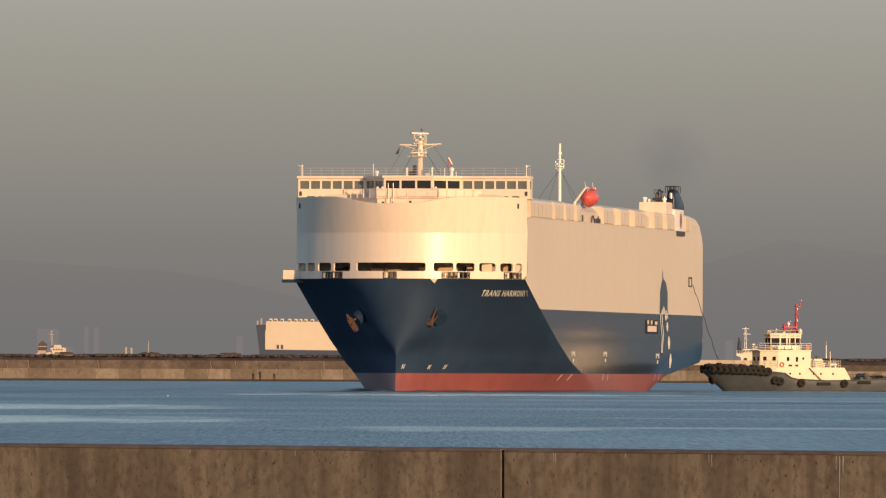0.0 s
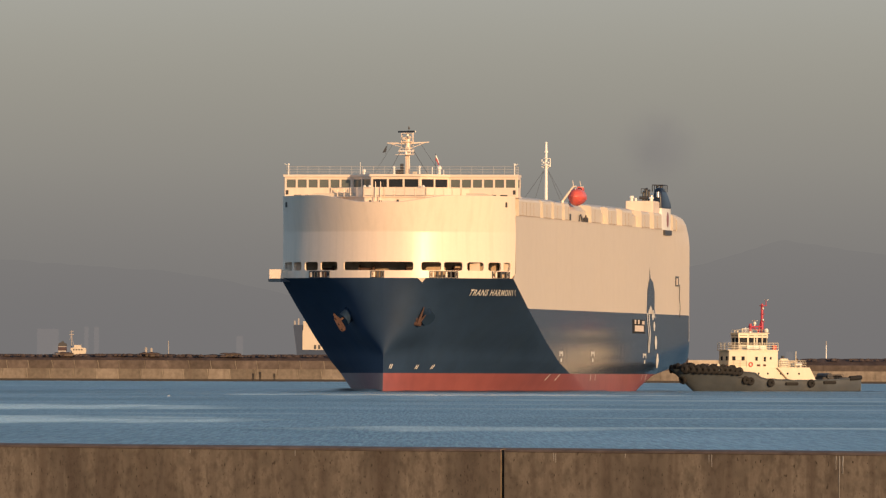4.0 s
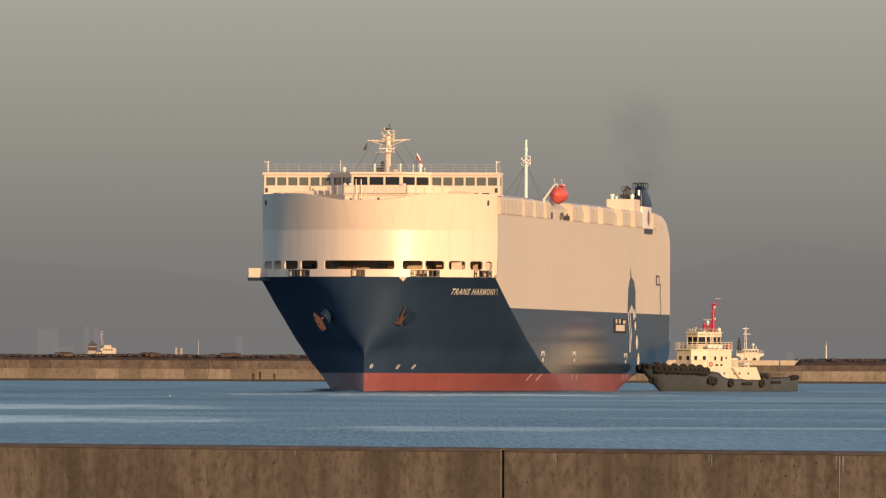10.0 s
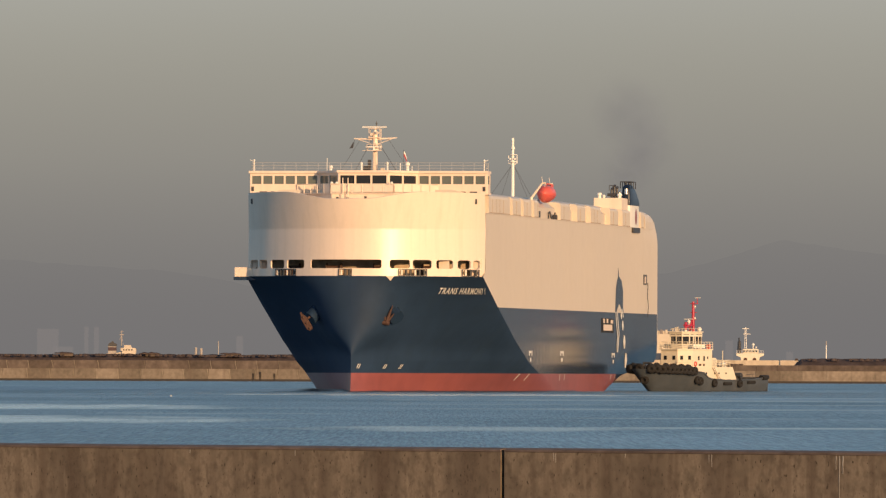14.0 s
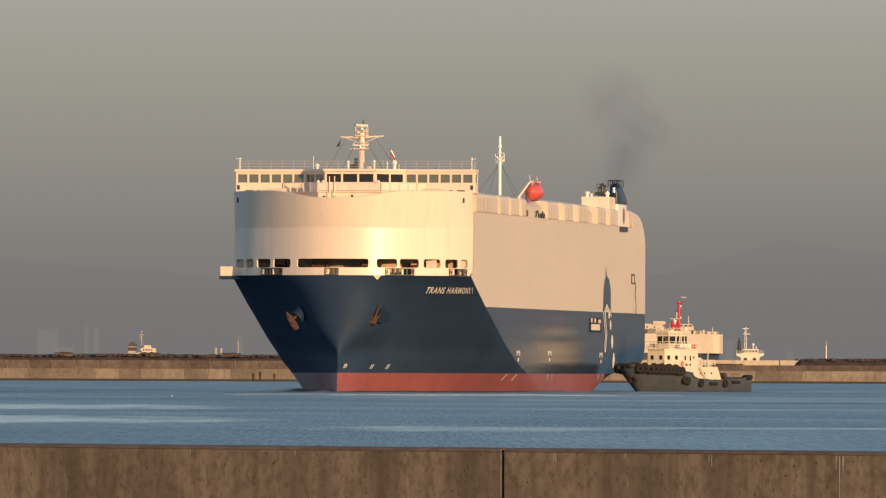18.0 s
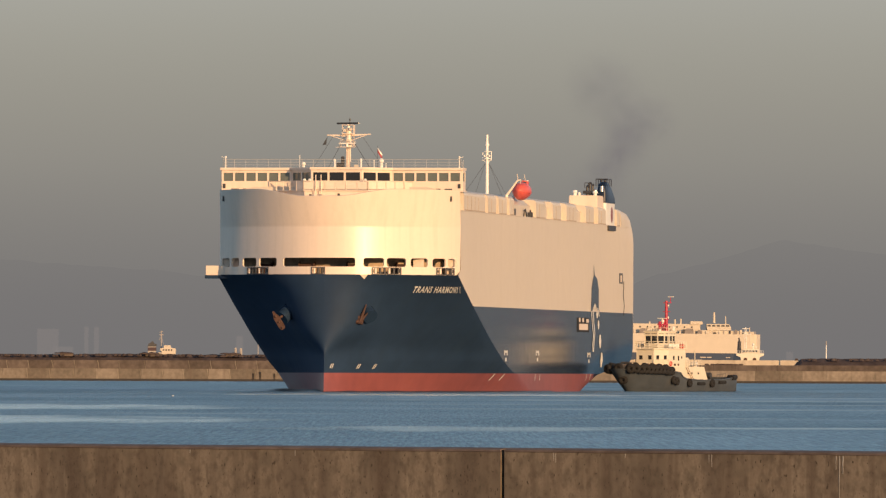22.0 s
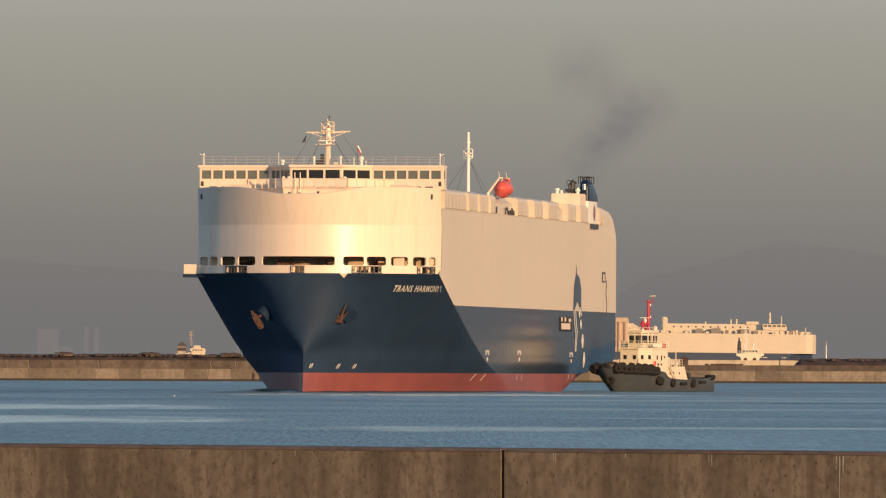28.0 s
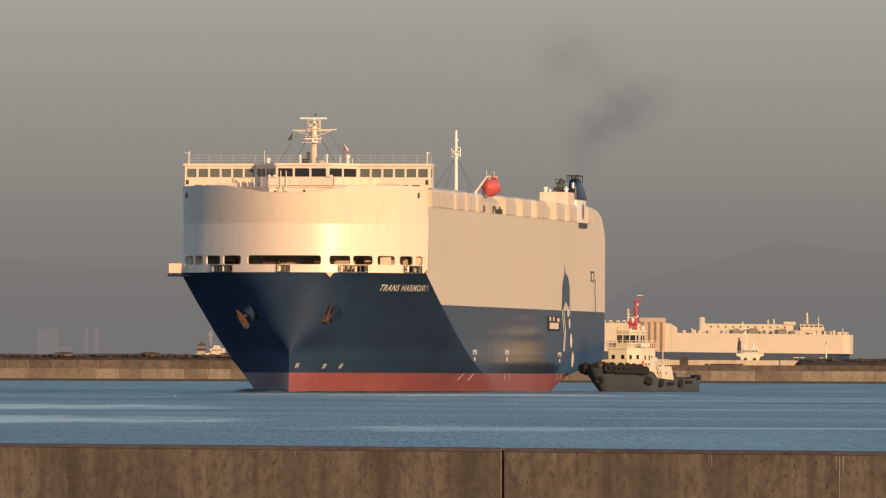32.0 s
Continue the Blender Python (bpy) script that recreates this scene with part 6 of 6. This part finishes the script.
def make_coaster():
    bm = bmesh.new()
    out = [(-7, -4), (-7, 4), (39, 4), (46, 0), (39, -4)]
    loft(bm, [[(x, y, -1) for x, y in out], [(x * 1.01, y, 7.4) for x, y in out]], closed=True, cap=True)
    part("hull", bm, M_FARNAVY, cargo)
    bm = bmesh.new()
    extrude_profile(bm, [(-6.6, 7.2), (-6.2, 10.0), (-5.0, 10.4), (-4.6, 9.6), (6.4, 9.3), (6.6, 7.2)], "y", -3.9, 3.9)
    part("poop_bulwark", bm, M_FARPALE, cargo, "pale poop plating")
    bm = bmesh.new()
    extrude_profile(bm, [(-2.4, 7), (-2.4, 10.2), (0.2, 10.8), (0.2, 7)], "y", -3, 3)
    part("poop_house", bm, M_FARSIDE, cargo)
    bm = bmesh.new()
    extrude_profile(bm, [(0.2, 7), (0.0, 11.4), (-0.6, 11.7), (-0.6, 12.6), (1.0, 12.8), (1.2, 13.9), (4.2, 13.9), (4.6, 12.8), (6.6, 12.6), (6.8, 11.6), (6.2, 7)], "y", -3.6, 3.6)
    part("bridge_house", bm, M_FARSIDE, cargo)
    for k in range(4):
        bm = bmesh.new()
        box(bm, 0.6 + k * 1.3, 1.3 + k * 1.3, -3.7, -3.58, 11.6, 12.2)
        part("bridge_window", bm, M_DARK, cargo)
    bm = bmesh.new()
    extrude_profile(bm, [(-5.5, 6), (-5.4, 13.2), (-4.9, 13.6), (-2.6, 13.6), (-2.2, 13.0), (-2.3, 6)], "y", -2, 2)
    fun = part("funnel", bm, M_FARPALE, cargo, "funnel with maroon and pale bands")
    for z0, z1, nm in ((8.9, 9.9, "lower_band"), (11.2, 12.6, "funnel_band")):
        bm = bmesh.new()
        box(bm, -5.5, -2.15, -2.06, 2.06, z0, z1)
        part(nm, bm, M_FARRED, fun, "maroon band round the funnel")
    bm = bmesh.new()
    extrude_profile(bm, [(-5.6, 12.9), (-5.2, 14.0), (-4.2, 14.6), (-3.6, 15.1), (-3.0, 14.3), (-2.0, 13.8), (-2.1, 12.9)], "y", -2.06, 2.06)
    part("funnel_cap", bm, M_DARK, fun)
    bm = bmesh.new()
    tube(bm, (-0.9, 0, 18.5), (0.5, 0, 18.9), 0.14, n=6)
    tube(bm, (-1.0, 0, 15.5), (-0.2, 0, 17.4), 0.09, n=5)
    tube(bm, (0.7, 0, 13.0), (-0.1, 0, 17.2), 0.07, n=5)
    part("mast_gear", bm, M_FARPALE, cargo)
    bm = bmesh.new()
    tube(bm, (-0.2, 0, 10.5), (-0.2, 0, 19.2), 0.22, 0.14, 8)
    box(bm, -1.0, 0.7, -0.2, 0.2, 17.4, 17.7)
    part("mast", bm, M_FARPALE, cargo)
    for x, h in ((28.9, 13.0), (31.0, 12.8)):
        bm = bmesh.new()
        box(bm, x, x + 0.9, -2, 2, 4, h - 0.4, 0.2)
        part("kingpost", bm, M_FARPALE, cargo)
    bm = bmesh.new()
    tube(bm, (38.2, 0, 4), (38.2, 0, 15.2), 0.22, 0.16, 8)
    part("fore_mast", bm, M_FARPALE, cargo)


make_coaster()
for ob in cargo.children_recursive:
    if ob.name.startswith("bridge"):
        ob.data.transform(Matrix.Translation((0.2, 0, 7)) @ Matrix.Diagonal((0.82, 1, 0.93, 1)) @ Matrix.Translation((-0.2, 0, -7)))
moored = empty("moored_workboat", "white workboat moored bow on behind the breakwater", "boat")


def make_moored():
    """Seen bow on; x to the right, z up. Its deck stands on two pillars over the hull."""
    bm = bmesh.new()
    extrude_profile(bm, [(-3.4, -1), (-2.8, 7.0), (2.8, 7.0), (3.4, -1)], "y", -10, 12)
    part("hull", bm, M_TUGCREAM, moored)
    bm = bmesh.new()
    extrude_profile(bm, [(-4.6, 9.2), (-4.6, 9.9), (4.8, 9.9), (4.8, 9.2), (3.4, 8.6), (2.9, 6.5), (-2.6, 6.5), (-3.2, 8.6)], "y", -3, 3)
    body = part("bridge_wings", bm, M_TUGCREAM, moored)
    bm = bmesh.new()
    box(bm, -2.4, 3.0, -2.4, 2.6, 9.9, 11.4, 0.15)
    part("wheelhouse", bm, M_TUGCREAM, moored)
    for k in range(5):
        bm = bmesh.new()
        box(bm, -2.2 + k * 1.02, -1.5 + k * 1.02, -2.5, -2.38, 10.4, 11.0)
        part("window_pane", bm, M_GLASS_DARK, moored)
    for x in (-1.5, 1.6):
        bm = bmesh.new()
        tube(bm, (x, -3.15, 7.8), (x, -2.95, 7.8), 0.62, n=14)
        box(bm, x - 0.62, x + 0.62, -3.12, -2.98, 6.6, 7.8)
        part("archway", bm, M_RUST, body)
    bm = bmesh.new()
    for s in (-1, 1):
        tube(bm, (-1.4 + s * 0.35, 0, 11.3), (-1.4 + s * 0.15, 0, 18.8), 0.09, n=6)
    for k in range(9):
        z = 11.6 + k * 0.8
        tube(bm, (-1.75, 0, z), (-1.05, 0, z + 0.5), 0.06, n=5)
    box(bm, -2.6, -0.2, -0.2, 0.2, 18.2, 18.4)
    box(bm, -2.2, 0.3, -0.2, 0.2, 16.4, 16.6)
    part("lattice_mast", bm, M_WHITE, moored)
    bm = bmesh.new()
    tube(bm, (-3.5, 3, 9.5), (-3.4, 3, 14.0), 0.75, 0.6, 10)
    tube(bm, (-3.4, 3, 14.0), (-3.6, 3, 15.2), 0.3, 0.25, 8)
    part("funnel", bm, M_DARK, moored)
    for x, z, r in ((1.2, 12.9, 0.5), (2.2, 12.0, 0.25)):
        bm = bmesh.new()
        tube(bm, (x, 0, 11.3), (x, 0, z), 0.15, n=8)
        ball(bm, (x, 0, z), r)
        part("radar_dome", bm, M_WHITE, moored, smooth=True)
    bm = bmesh.new()
    rail(bm, [(-4.5, -2.8, 9.9), (4.7, -2.8, 9.9)], 0.9, 2, 0.9, 0.05)
    part("railing", bm, M_WHITE, moored)


make_moored()
moored.matrix_world = pose(104.6, 3700, 0.0)

light_tower = empty("harbour_light", "slim white harbour light post on the earth mound", "light post")
bm = bmesh.new()
tube(bm, (0, 0, 0), (0, 0, 6.2), 0.2, 0.13, 10)
part("post", bm, M_WHITE, light_tower, smooth=True)
bm = bmesh.new()
tube(bm, (0, 0, 6.2), (0, 0, 7.3), 0.16, n=10)
part("lantern", bm, M_FARPALE, light_tower)
light_tower.matrix_world = pose(116.6, 3300, 5.6)


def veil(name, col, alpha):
    """What the haze leaves of a far shape: a thin sheet over the sky, haze painted in by emission."""
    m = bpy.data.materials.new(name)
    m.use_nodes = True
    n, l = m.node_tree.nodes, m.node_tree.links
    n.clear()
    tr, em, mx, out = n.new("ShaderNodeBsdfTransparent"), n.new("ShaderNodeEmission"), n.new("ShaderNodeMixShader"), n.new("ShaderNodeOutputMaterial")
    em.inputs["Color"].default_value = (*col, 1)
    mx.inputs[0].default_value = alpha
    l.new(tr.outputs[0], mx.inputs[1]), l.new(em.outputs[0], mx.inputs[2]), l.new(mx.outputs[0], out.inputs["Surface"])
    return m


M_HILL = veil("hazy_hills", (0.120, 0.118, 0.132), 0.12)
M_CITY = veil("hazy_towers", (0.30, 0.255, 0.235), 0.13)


def make_backdrop():
    def ridge(x0, x1, peaks, y, seed):
        bm = bmesh.new()
        rows = []
        for i in range(81):
            x = x0 + (x1 - x0) * i / 80
            h = table(peaks, x) + 1.2 * noise.noise((x * 0.06, seed, 0)) + 0.6 * noise.noise((x * 0.2, seed, 1))
            rows.append([(x, y, 1), (x, y + 8, max(1.2, h))])
        loft(bm, rows)
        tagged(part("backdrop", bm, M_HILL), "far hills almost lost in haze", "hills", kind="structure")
    ridge(-330, 40, [(-330, 62), (-180, 52), (-130, 49), (-95, 44), (-40, 30), (40, 20)], 4880, 2.0)
    ridge(60, 330, [(60, 30), (95, 47), (115, 52), (135, 58), (148, 62.5), (155, 64), (164, 62), (180, 59.5), (200, 57), (230, 54), (330, 44)], 4890, 6.0)
    for x, w, h in ((-176.8, 9.6, 22), (-159.6, 1.8, 23), (-155.1, 2.2, 23), (-91, 3.0, 19.2), (-170, 9, 14), (-120, 3, 11), (128, 3.4, 18), (133, 2.2, 15), (155, 3, 13)):
        bm = bmesh.new()
        box(bm, x - w / 2, x + w / 2, 4850, 4850.3, 0, h)
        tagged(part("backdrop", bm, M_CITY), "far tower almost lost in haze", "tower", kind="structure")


make_backdrop()

# ---- a hut and rubble on the breakwater, a bare shrub behind the sea wall ----
hut = empty("hut", "small dark hut on the breakwater", "hut")
bm = bmesh.new()
box(bm, -1.3, 1.3, -1, 1, 0, 2.0, 0.05)
part("hut_wall", bm, M_EARTH, hut)
bm = bmesh.new()
extrude_profile(bm, [(-1.6, 2.0), (0, 2.8), (1.6, 2.0)], "y", -1.2, 1.2)
part("hut_roof", bm, M_EARTH, hut)
hut.matrix_world = pose(73.0, BW_Y + 6, 5.4)
for k in range(9):
    bm = bmesh.new()
    ball(bm, (0, 0, 0), 0.5, 1.6, 1.0, 0.55, 7, 5)
    for v in bm.verts:
        v.co *= 1 + 0.3 * noise.noise(v.co * 2 + Vector((k, 0, 0)))
    rock = tagged(part("rock", bm, M_EARTH), "dark boulder on the breakwater", "rock", "boulders on the breakwater")
    rock.matrix_world = pose(80 + 1.3 * k + 0.5 * math.sin(k * 7), BW_Y + 5 + 0.5 * math.sin(k), 5.65)


def make_shrub():
    """A leafless shrub on the quay; only its shadow reaches the wall that shows."""
    rnd = random.Random(3)
    shrub = empty("bare_shrub", "leafless shrub standing on the concrete quay", "shrub")
    bm = bmesh.new()

    def grow(p, way, length, r, depth):
        q = p + way * length
        tube(bm, p, q, r, r * 0.7, 5)
        if depth:
            for _ in range(3):
                turn = Vector((rnd.uniform(-1, 1), rnd.uniform(-1, 1), rnd.uniform(-0.3, 0.8))).normalized()
                grow(q, (way * 0.8 + turn * 0.8).normalized(), length * rnd.uniform(0.6, 0.85), r * 0.6, depth - 1)
    for _ in range(3):
        grow(Vector((rnd.uniform(-0.2, 0.2), rnd.uniform(-0.2, 0.2), 0)), Vector((rnd.uniform(-0.4, 0.4), rnd.uniform(-0.4, 0.4), 1)).normalized(), 0.75, 0.05, 4)
    part("branches", bm, M_RUST, shrub)
    shrub.matrix_world = pose(9.6, 69.0, 0.72)


make_shrub()

# ---- smoke from the funnel: soft rigid wisps that rise, spread and stay behind in the still air ----
FUNNEL_AT = Vector((-140.5, 15.2, 30.4))


def smoke_material(name, most, radius):
    m = bpy.data.materials.new(name)
    m.use_nodes = True
    n, l = m.node_tree.nodes, m.node_tree.links
    n.clear()
    tc, ln, r, nz, mul, m2 = (n.new(k) for k in ("ShaderNodeTexCoord", "ShaderNodeVectorMath", "ShaderNodeMapRange", "ShaderNodeTexNoise", "ShaderNodeMath", "ShaderNodeMath"))
    ln.operation = "LENGTH"
    l.new(tc.outputs["Object"], ln.inputs[0])
    r.interpolation_type = "SMOOTHSTEP"
    r.inputs["From Min"].default_value, r.inputs["From Max"].default_value = radius * 0.96, 0.0
    l.new(ln.outputs["Value"], r.inputs["Value"])
    nz.inputs["Scale"].default_value, nz.inputs["Detail"].default_value = 2.2 / radius, 3
    l.new(tc.outputs["Object"], nz.inputs["Vector"])
    mul.operation = m2.operation = "MULTIPLY"
    l.new(r.outputs[0], mul.inputs[0]), l.new(nz.outputs["Fac"], mul.inputs[1])
    l.new(mul.outputs[0], m2.inputs[0])
    m2.inputs[1].default_value = most * 2
    tr, df, mx, out = n.new("ShaderNodeBsdfTransparent"), n.new("ShaderNodeBsdfDiffuse"), n.new("ShaderNodeMixShader"), n.new("ShaderNodeOutputMaterial")
    df.inputs["Color"].default_value = (0.045, 0.05, 0.16, 1)
    l.new(m2.outputs[0], mx.inputs[0]), l.new(tr.outputs[0], mx.inputs[1]), l.new(df.outputs[0], mx.inputs[2]), l.new(mx.outputs[0], out.inputs["Surface"])
    return m


def wisp_mesh(name, radius, most, seed):
    """One dished sheet with a ragged rim."""
    bm = bmesh.new()
    rows = []
    for i in range(6):
        r = max(0.02, radius * i / 5)
        rows.append([Vector((r * math.cos(a) * (1 + 0.2 * noise.noise((math.cos(a), math.sin(a), seed))), 0.03 * r * r, r * math.sin(a))) for a in [2 * math.pi * k / 20 for k in range(20)]])
    loft(bm, rows, closed=True)
    me = bpy.data.meshes.new(name)
    bm.to_mesh(me)
    bm.free()
    me.materials.append(smoke_material(name + "_smoke", most, radius))
    me.polygons.foreach_set("use_smooth", [True] * len(me.polygons))
    return me


OLD = wisp_mesh("old_wisp", 7.4, 0.058, 1.0)
WIDE = wisp_mesh("wide_wisp", 5.6, 0.125, 2.0)
SMALL = wisp_mesh("small_wisp", 4.2, 0.105, 3.0)
# when each wisp leaves the funnel; the first hang over it from the start
EMITTED = [(-7.0 + 2.2 * k, OLD) for k in range(3)] + [(8.6 + 4.5 * k, WIDE) for k in range(5)] + [(t, SMALL) for t in (15.4, 19.6, 30.0)]
wisps = []
for when, me in EMITTED:
    ob = tagged(new("smoke_puff", me), "faint dark exhaust smoke drifting above the funnel", "smoke", "exhaust smoke")
    wisps.append((ob, when))

# ---- flag, towline, gull ----
M_FLAG = surface("flag_cloth", (0.34, 0.05, 0.06), 0.8, vary=0.3, grain=3.0, bump=0.0)
flag = empty("flag", "", "")
flag.parent = ship
bm = bmesh.new()
loft(bm, [[(0.1 * math.sin(s * 5) * s, 0.62 * s, z - 0.95 * s) for z in (0.0, 0.14, 0.28)] for s in [k / 8 for k in range(9)]])
fl = part("flag_cloth", bm, M_WHITE, flag, "white half of a small flag")
fl.modifiers.new("thickness", "SOLIDIFY").thickness = 0.02
bm = bmesh.new()
loft(bm, [[(0.1 * math.sin(s * 5) * s, 0.62 * s, z - 0.95 * s) for z in (-0.42, -0.22, -0.02)] for s in [k / 8 for k in range(9)]])
fl = part("flag_stripe", bm, M_FLAG, flag, "dark red half of a small flag")
fl.modifiers.new("thickness", "SOLIDIFY").thickness = 0.02
bm = bmesh.new()
tube(bm, (0, 0, -2.3), (0, 0, 0.7), 0.025, n=5)
part("flag_staff", bm, M_DARK, ship).location = (-5.0, 4.0, 31.9)

M_ROPE = surface("wet_dark_rope", (0.040, 0.044, 0.054), 0.8, vary=0.3, grain=4.0, bump=0.01)


def rope(name, label, length):
    """A rope that hangs down from its origin, a little wavy."""
    thing = empty(name, label, "rope", "towing gear")
    bm = bmesh.new()
    n = round(length / 0.7)
    pts = [Vector((0.06 * math.sin(k * 0.9) * min(1, k / 3), 0.05 * math.sin(k * 1.7), -length * k / n)) for k in range(n + 1)]
    for p, q in zip(pts, pts[1:]):
        tube(bm, p, q, 0.055, n=6)
    part("strand", bm, M_ROPE, thing)
    return thing


ROPE_UP = 5.0
towline = rope("towline", "thin dark towline hanging from the pilot door", ROPE_UP)
slack_line = rope("slack_towline", "thin dark end of the towline, slack on the tug", 13.0)

gull = empty("gull", "white gull sitting on the water", "gull")
bm = bmesh.new()
ball(bm, (0, 0, 0.05), 0.10, 1.7, 0.8, 0.7)
part("body", bm, M_WHITE, gull, smooth=True)
bm = bmesh.new()
ball(bm, (0.14, 0, 0.14), 0.045)
tube(bm, (0.18, 0, 0.135), (0.23, 0, 0.13), 0.015, 0.005, 6)
part("head", bm, M_WHITE, gull, smooth=True)
for ob in gull.children:
    ob.data.transform(Matrix.Diagonal((0.62, 0.62, 0.62, 1)))


# ---- what moves ----
def motions():
    def ship_pose(x, y, a):
        return pose(x, y, 0, 0, 0, -90 - a)
    ship_rows = [(0, -4.195, 1492.39, 9.664), (3, -5.471, 1484.58, 9.512), (6, -6.747, 1476.72, 9.372), (9, -8.021, 1468.83, 9.247), (13, -9.717, 1458.22, 9.10), (17, -11.411, 1447.54, 8.977),
                 (21, -13.102, 1436.78, 8.878), (25, -14.791, 1425.93, 8.803), (28, -16.056, 1417.75, 8.763), (32, -17.74, 1406.76, 8.73)]
    walk(ship, [(t, ship_pose(x, y, a)) for t, x, y, a in ship_rows])

    def tug_pose(x, y, th):
        return pose(x, y, 0, 0, 0, 180 + th)
    tug_rows = [(0, 52.85, 1632.0, 23), (2, 49.93, 1627.3, 26), (6, 44.85, 1616.0, 35.5), (7, 43.4, 1611.7, 38.5), (11, 38.6, 1595.0, 51.5), (13, 37.0, 1586.9, 56), (19, 33.55, 1572.9, 59.6), (24, 31.1, 1560.3, 63),
                (28, 29.2, 1550.1, 65), (30, 28.22, 1544.8, 65.8), (32, 27.2, 1539.4, 66.5)]
    walk(tug, [(t, tug_pose(x, y, th)) for t, x, y, th in tug_rows])
    walk(far_ship, [(0, pose(-17.5, FAR_Y, 0.4, 0, 0.45)), (32, pose(111.5, FAR_Y, 0.4, 0, 0.45))])
    walk(cargo, [(0, pose(-155.1, 4300, 0)), (16, pose(-123.4, 4300, 0)), (32, pose(-92.0, 4300, 0))])
    walk(water, [(0, pose(0, 0, 0)), (32, pose(-11, -7, 0))])      # ripples drift with the breeze
    walk(gull, [(0, pose(-28.25, 1112, 0)), (32, pose(-27.6, 1118, 0, 0, 0, 40))])

    def ship_at(t):
        c = [np.interp(t, [r[0] for r in ship_rows], [r[k] for r in ship_rows]) if t >= 0 else ship_rows[0][k] + (t / 3) * (ship_rows[1][k] - ship_rows[0][k]) for k in (1, 2, 3)]
        return ship_pose(*c)

    def tug_at(t):
        return tug_pose(*[np.interp(t, [r[0] for r in tug_rows], [r[k] for r in tug_rows]) for k in (1, 2, 3)])
    # the line runs from the pilot door to the tug's bitt; it goes slack, and its end drops on to the tug's deck
    rows, slack = [], []
    for t in [0.3 * k for k in range(9)] + [3.5, 6, 9, 13, 17, 21, 25, 28, 32]:
        s = min(1, t / 1.8)
        s = s * s * (3 - 2 * s)
        top, low = ship_at(t) @ Vector((-154.0, B + 0.25, 16.0)), tug_at(t) @ Vector((12.4, 0, 4.15))
        way = (top - low.lerp(top + Vector((0.1, -0.2, -18)), s)).normalized()
        rows.append((t, Matrix.Translation(top) @ way.to_track_quat("Z", "Y").to_matrix().to_4x4()))
        a = (top - way * ROPE_UP).lerp(tug_at(t) @ Vector((5.6, 3.35, 2.05)), s)
        b = (top - way * (ROPE_UP + 13.0)).lerp(tug_at(t) @ Vector((-7.4, 3.35, 1.6)), s)
        slack.append((t, Matrix.Translation(a) @ (a - b).to_track_quat("Z", "Y").to_matrix().to_4x4()))
    walk(towline, rows)
    walk(slack_line, slack)
    # the radar scanner turns once in 2.26 s
    turn = 2.262
    walk(scanner, [(t, pose(-5, 0, 35.62, 0, 0, -360 * (t - 20.72) / turn)) for t in [32 * k / 85 for k in range(86)]])
    # flag
    walk(flag, [(t, pose(-5.0, 4.0, 32.2, 0, 0, 20 + 35 * math.sin(t * 1.9) + 12 * math.sin(t * 4.3))) for t in [0.8 * k for k in range(41)]])
    # smoke: each wisp waits in the casing, leaves the funnel at its time, climbs and spreads
    rnd = random.Random(21)
    for ob, when in wisps:
        old = when < 1
        side, depth, turn = rnd.uniform(-1, 1), rnd.uniform(-1.5, 1.5), rnd.uniform(-40, 40)
        start = ship_at(when) @ FUNNEL_AT
        high = rnd.uniform(5.0, 8.0) if ob.data is WIDE else rnd.uniform(3.5, 6.0)
        def at(age):
            if old:
                climb, drift = 2.6 + 0.48 * age, -0.4 * age
            else:
                climb, drift = 0.6 + high * (1 - math.exp(-age / 6)) + 0.3 * age, 0.02 * age
            spread = side * (0.5 + 0.15 * age)
            return Matrix.Translation(start + Vector((drift + spread, depth, climb))) @ pose(0, 0, 0, 0, max(-80, min(80, turn * age * 0.05)), 0)
        rows = []
        if not old:
            for t in [0] + [k for k in range(4, int(when - 1), 4)] + [when - 0.8]:
                rows.append((t, Matrix.Translation(ship_at(t) @ Vector((-140, 3.0, 15.0)))))
            rows.append((when, at(0)))
        for t in range(0, 33, 2):
            if t - when > 0.6:
                rows.append((t, at(t - when)))
        if rows[-1][0] < 32:
            rows.append((32, at(32 - when)))
        walk(ob, rows)


motions()
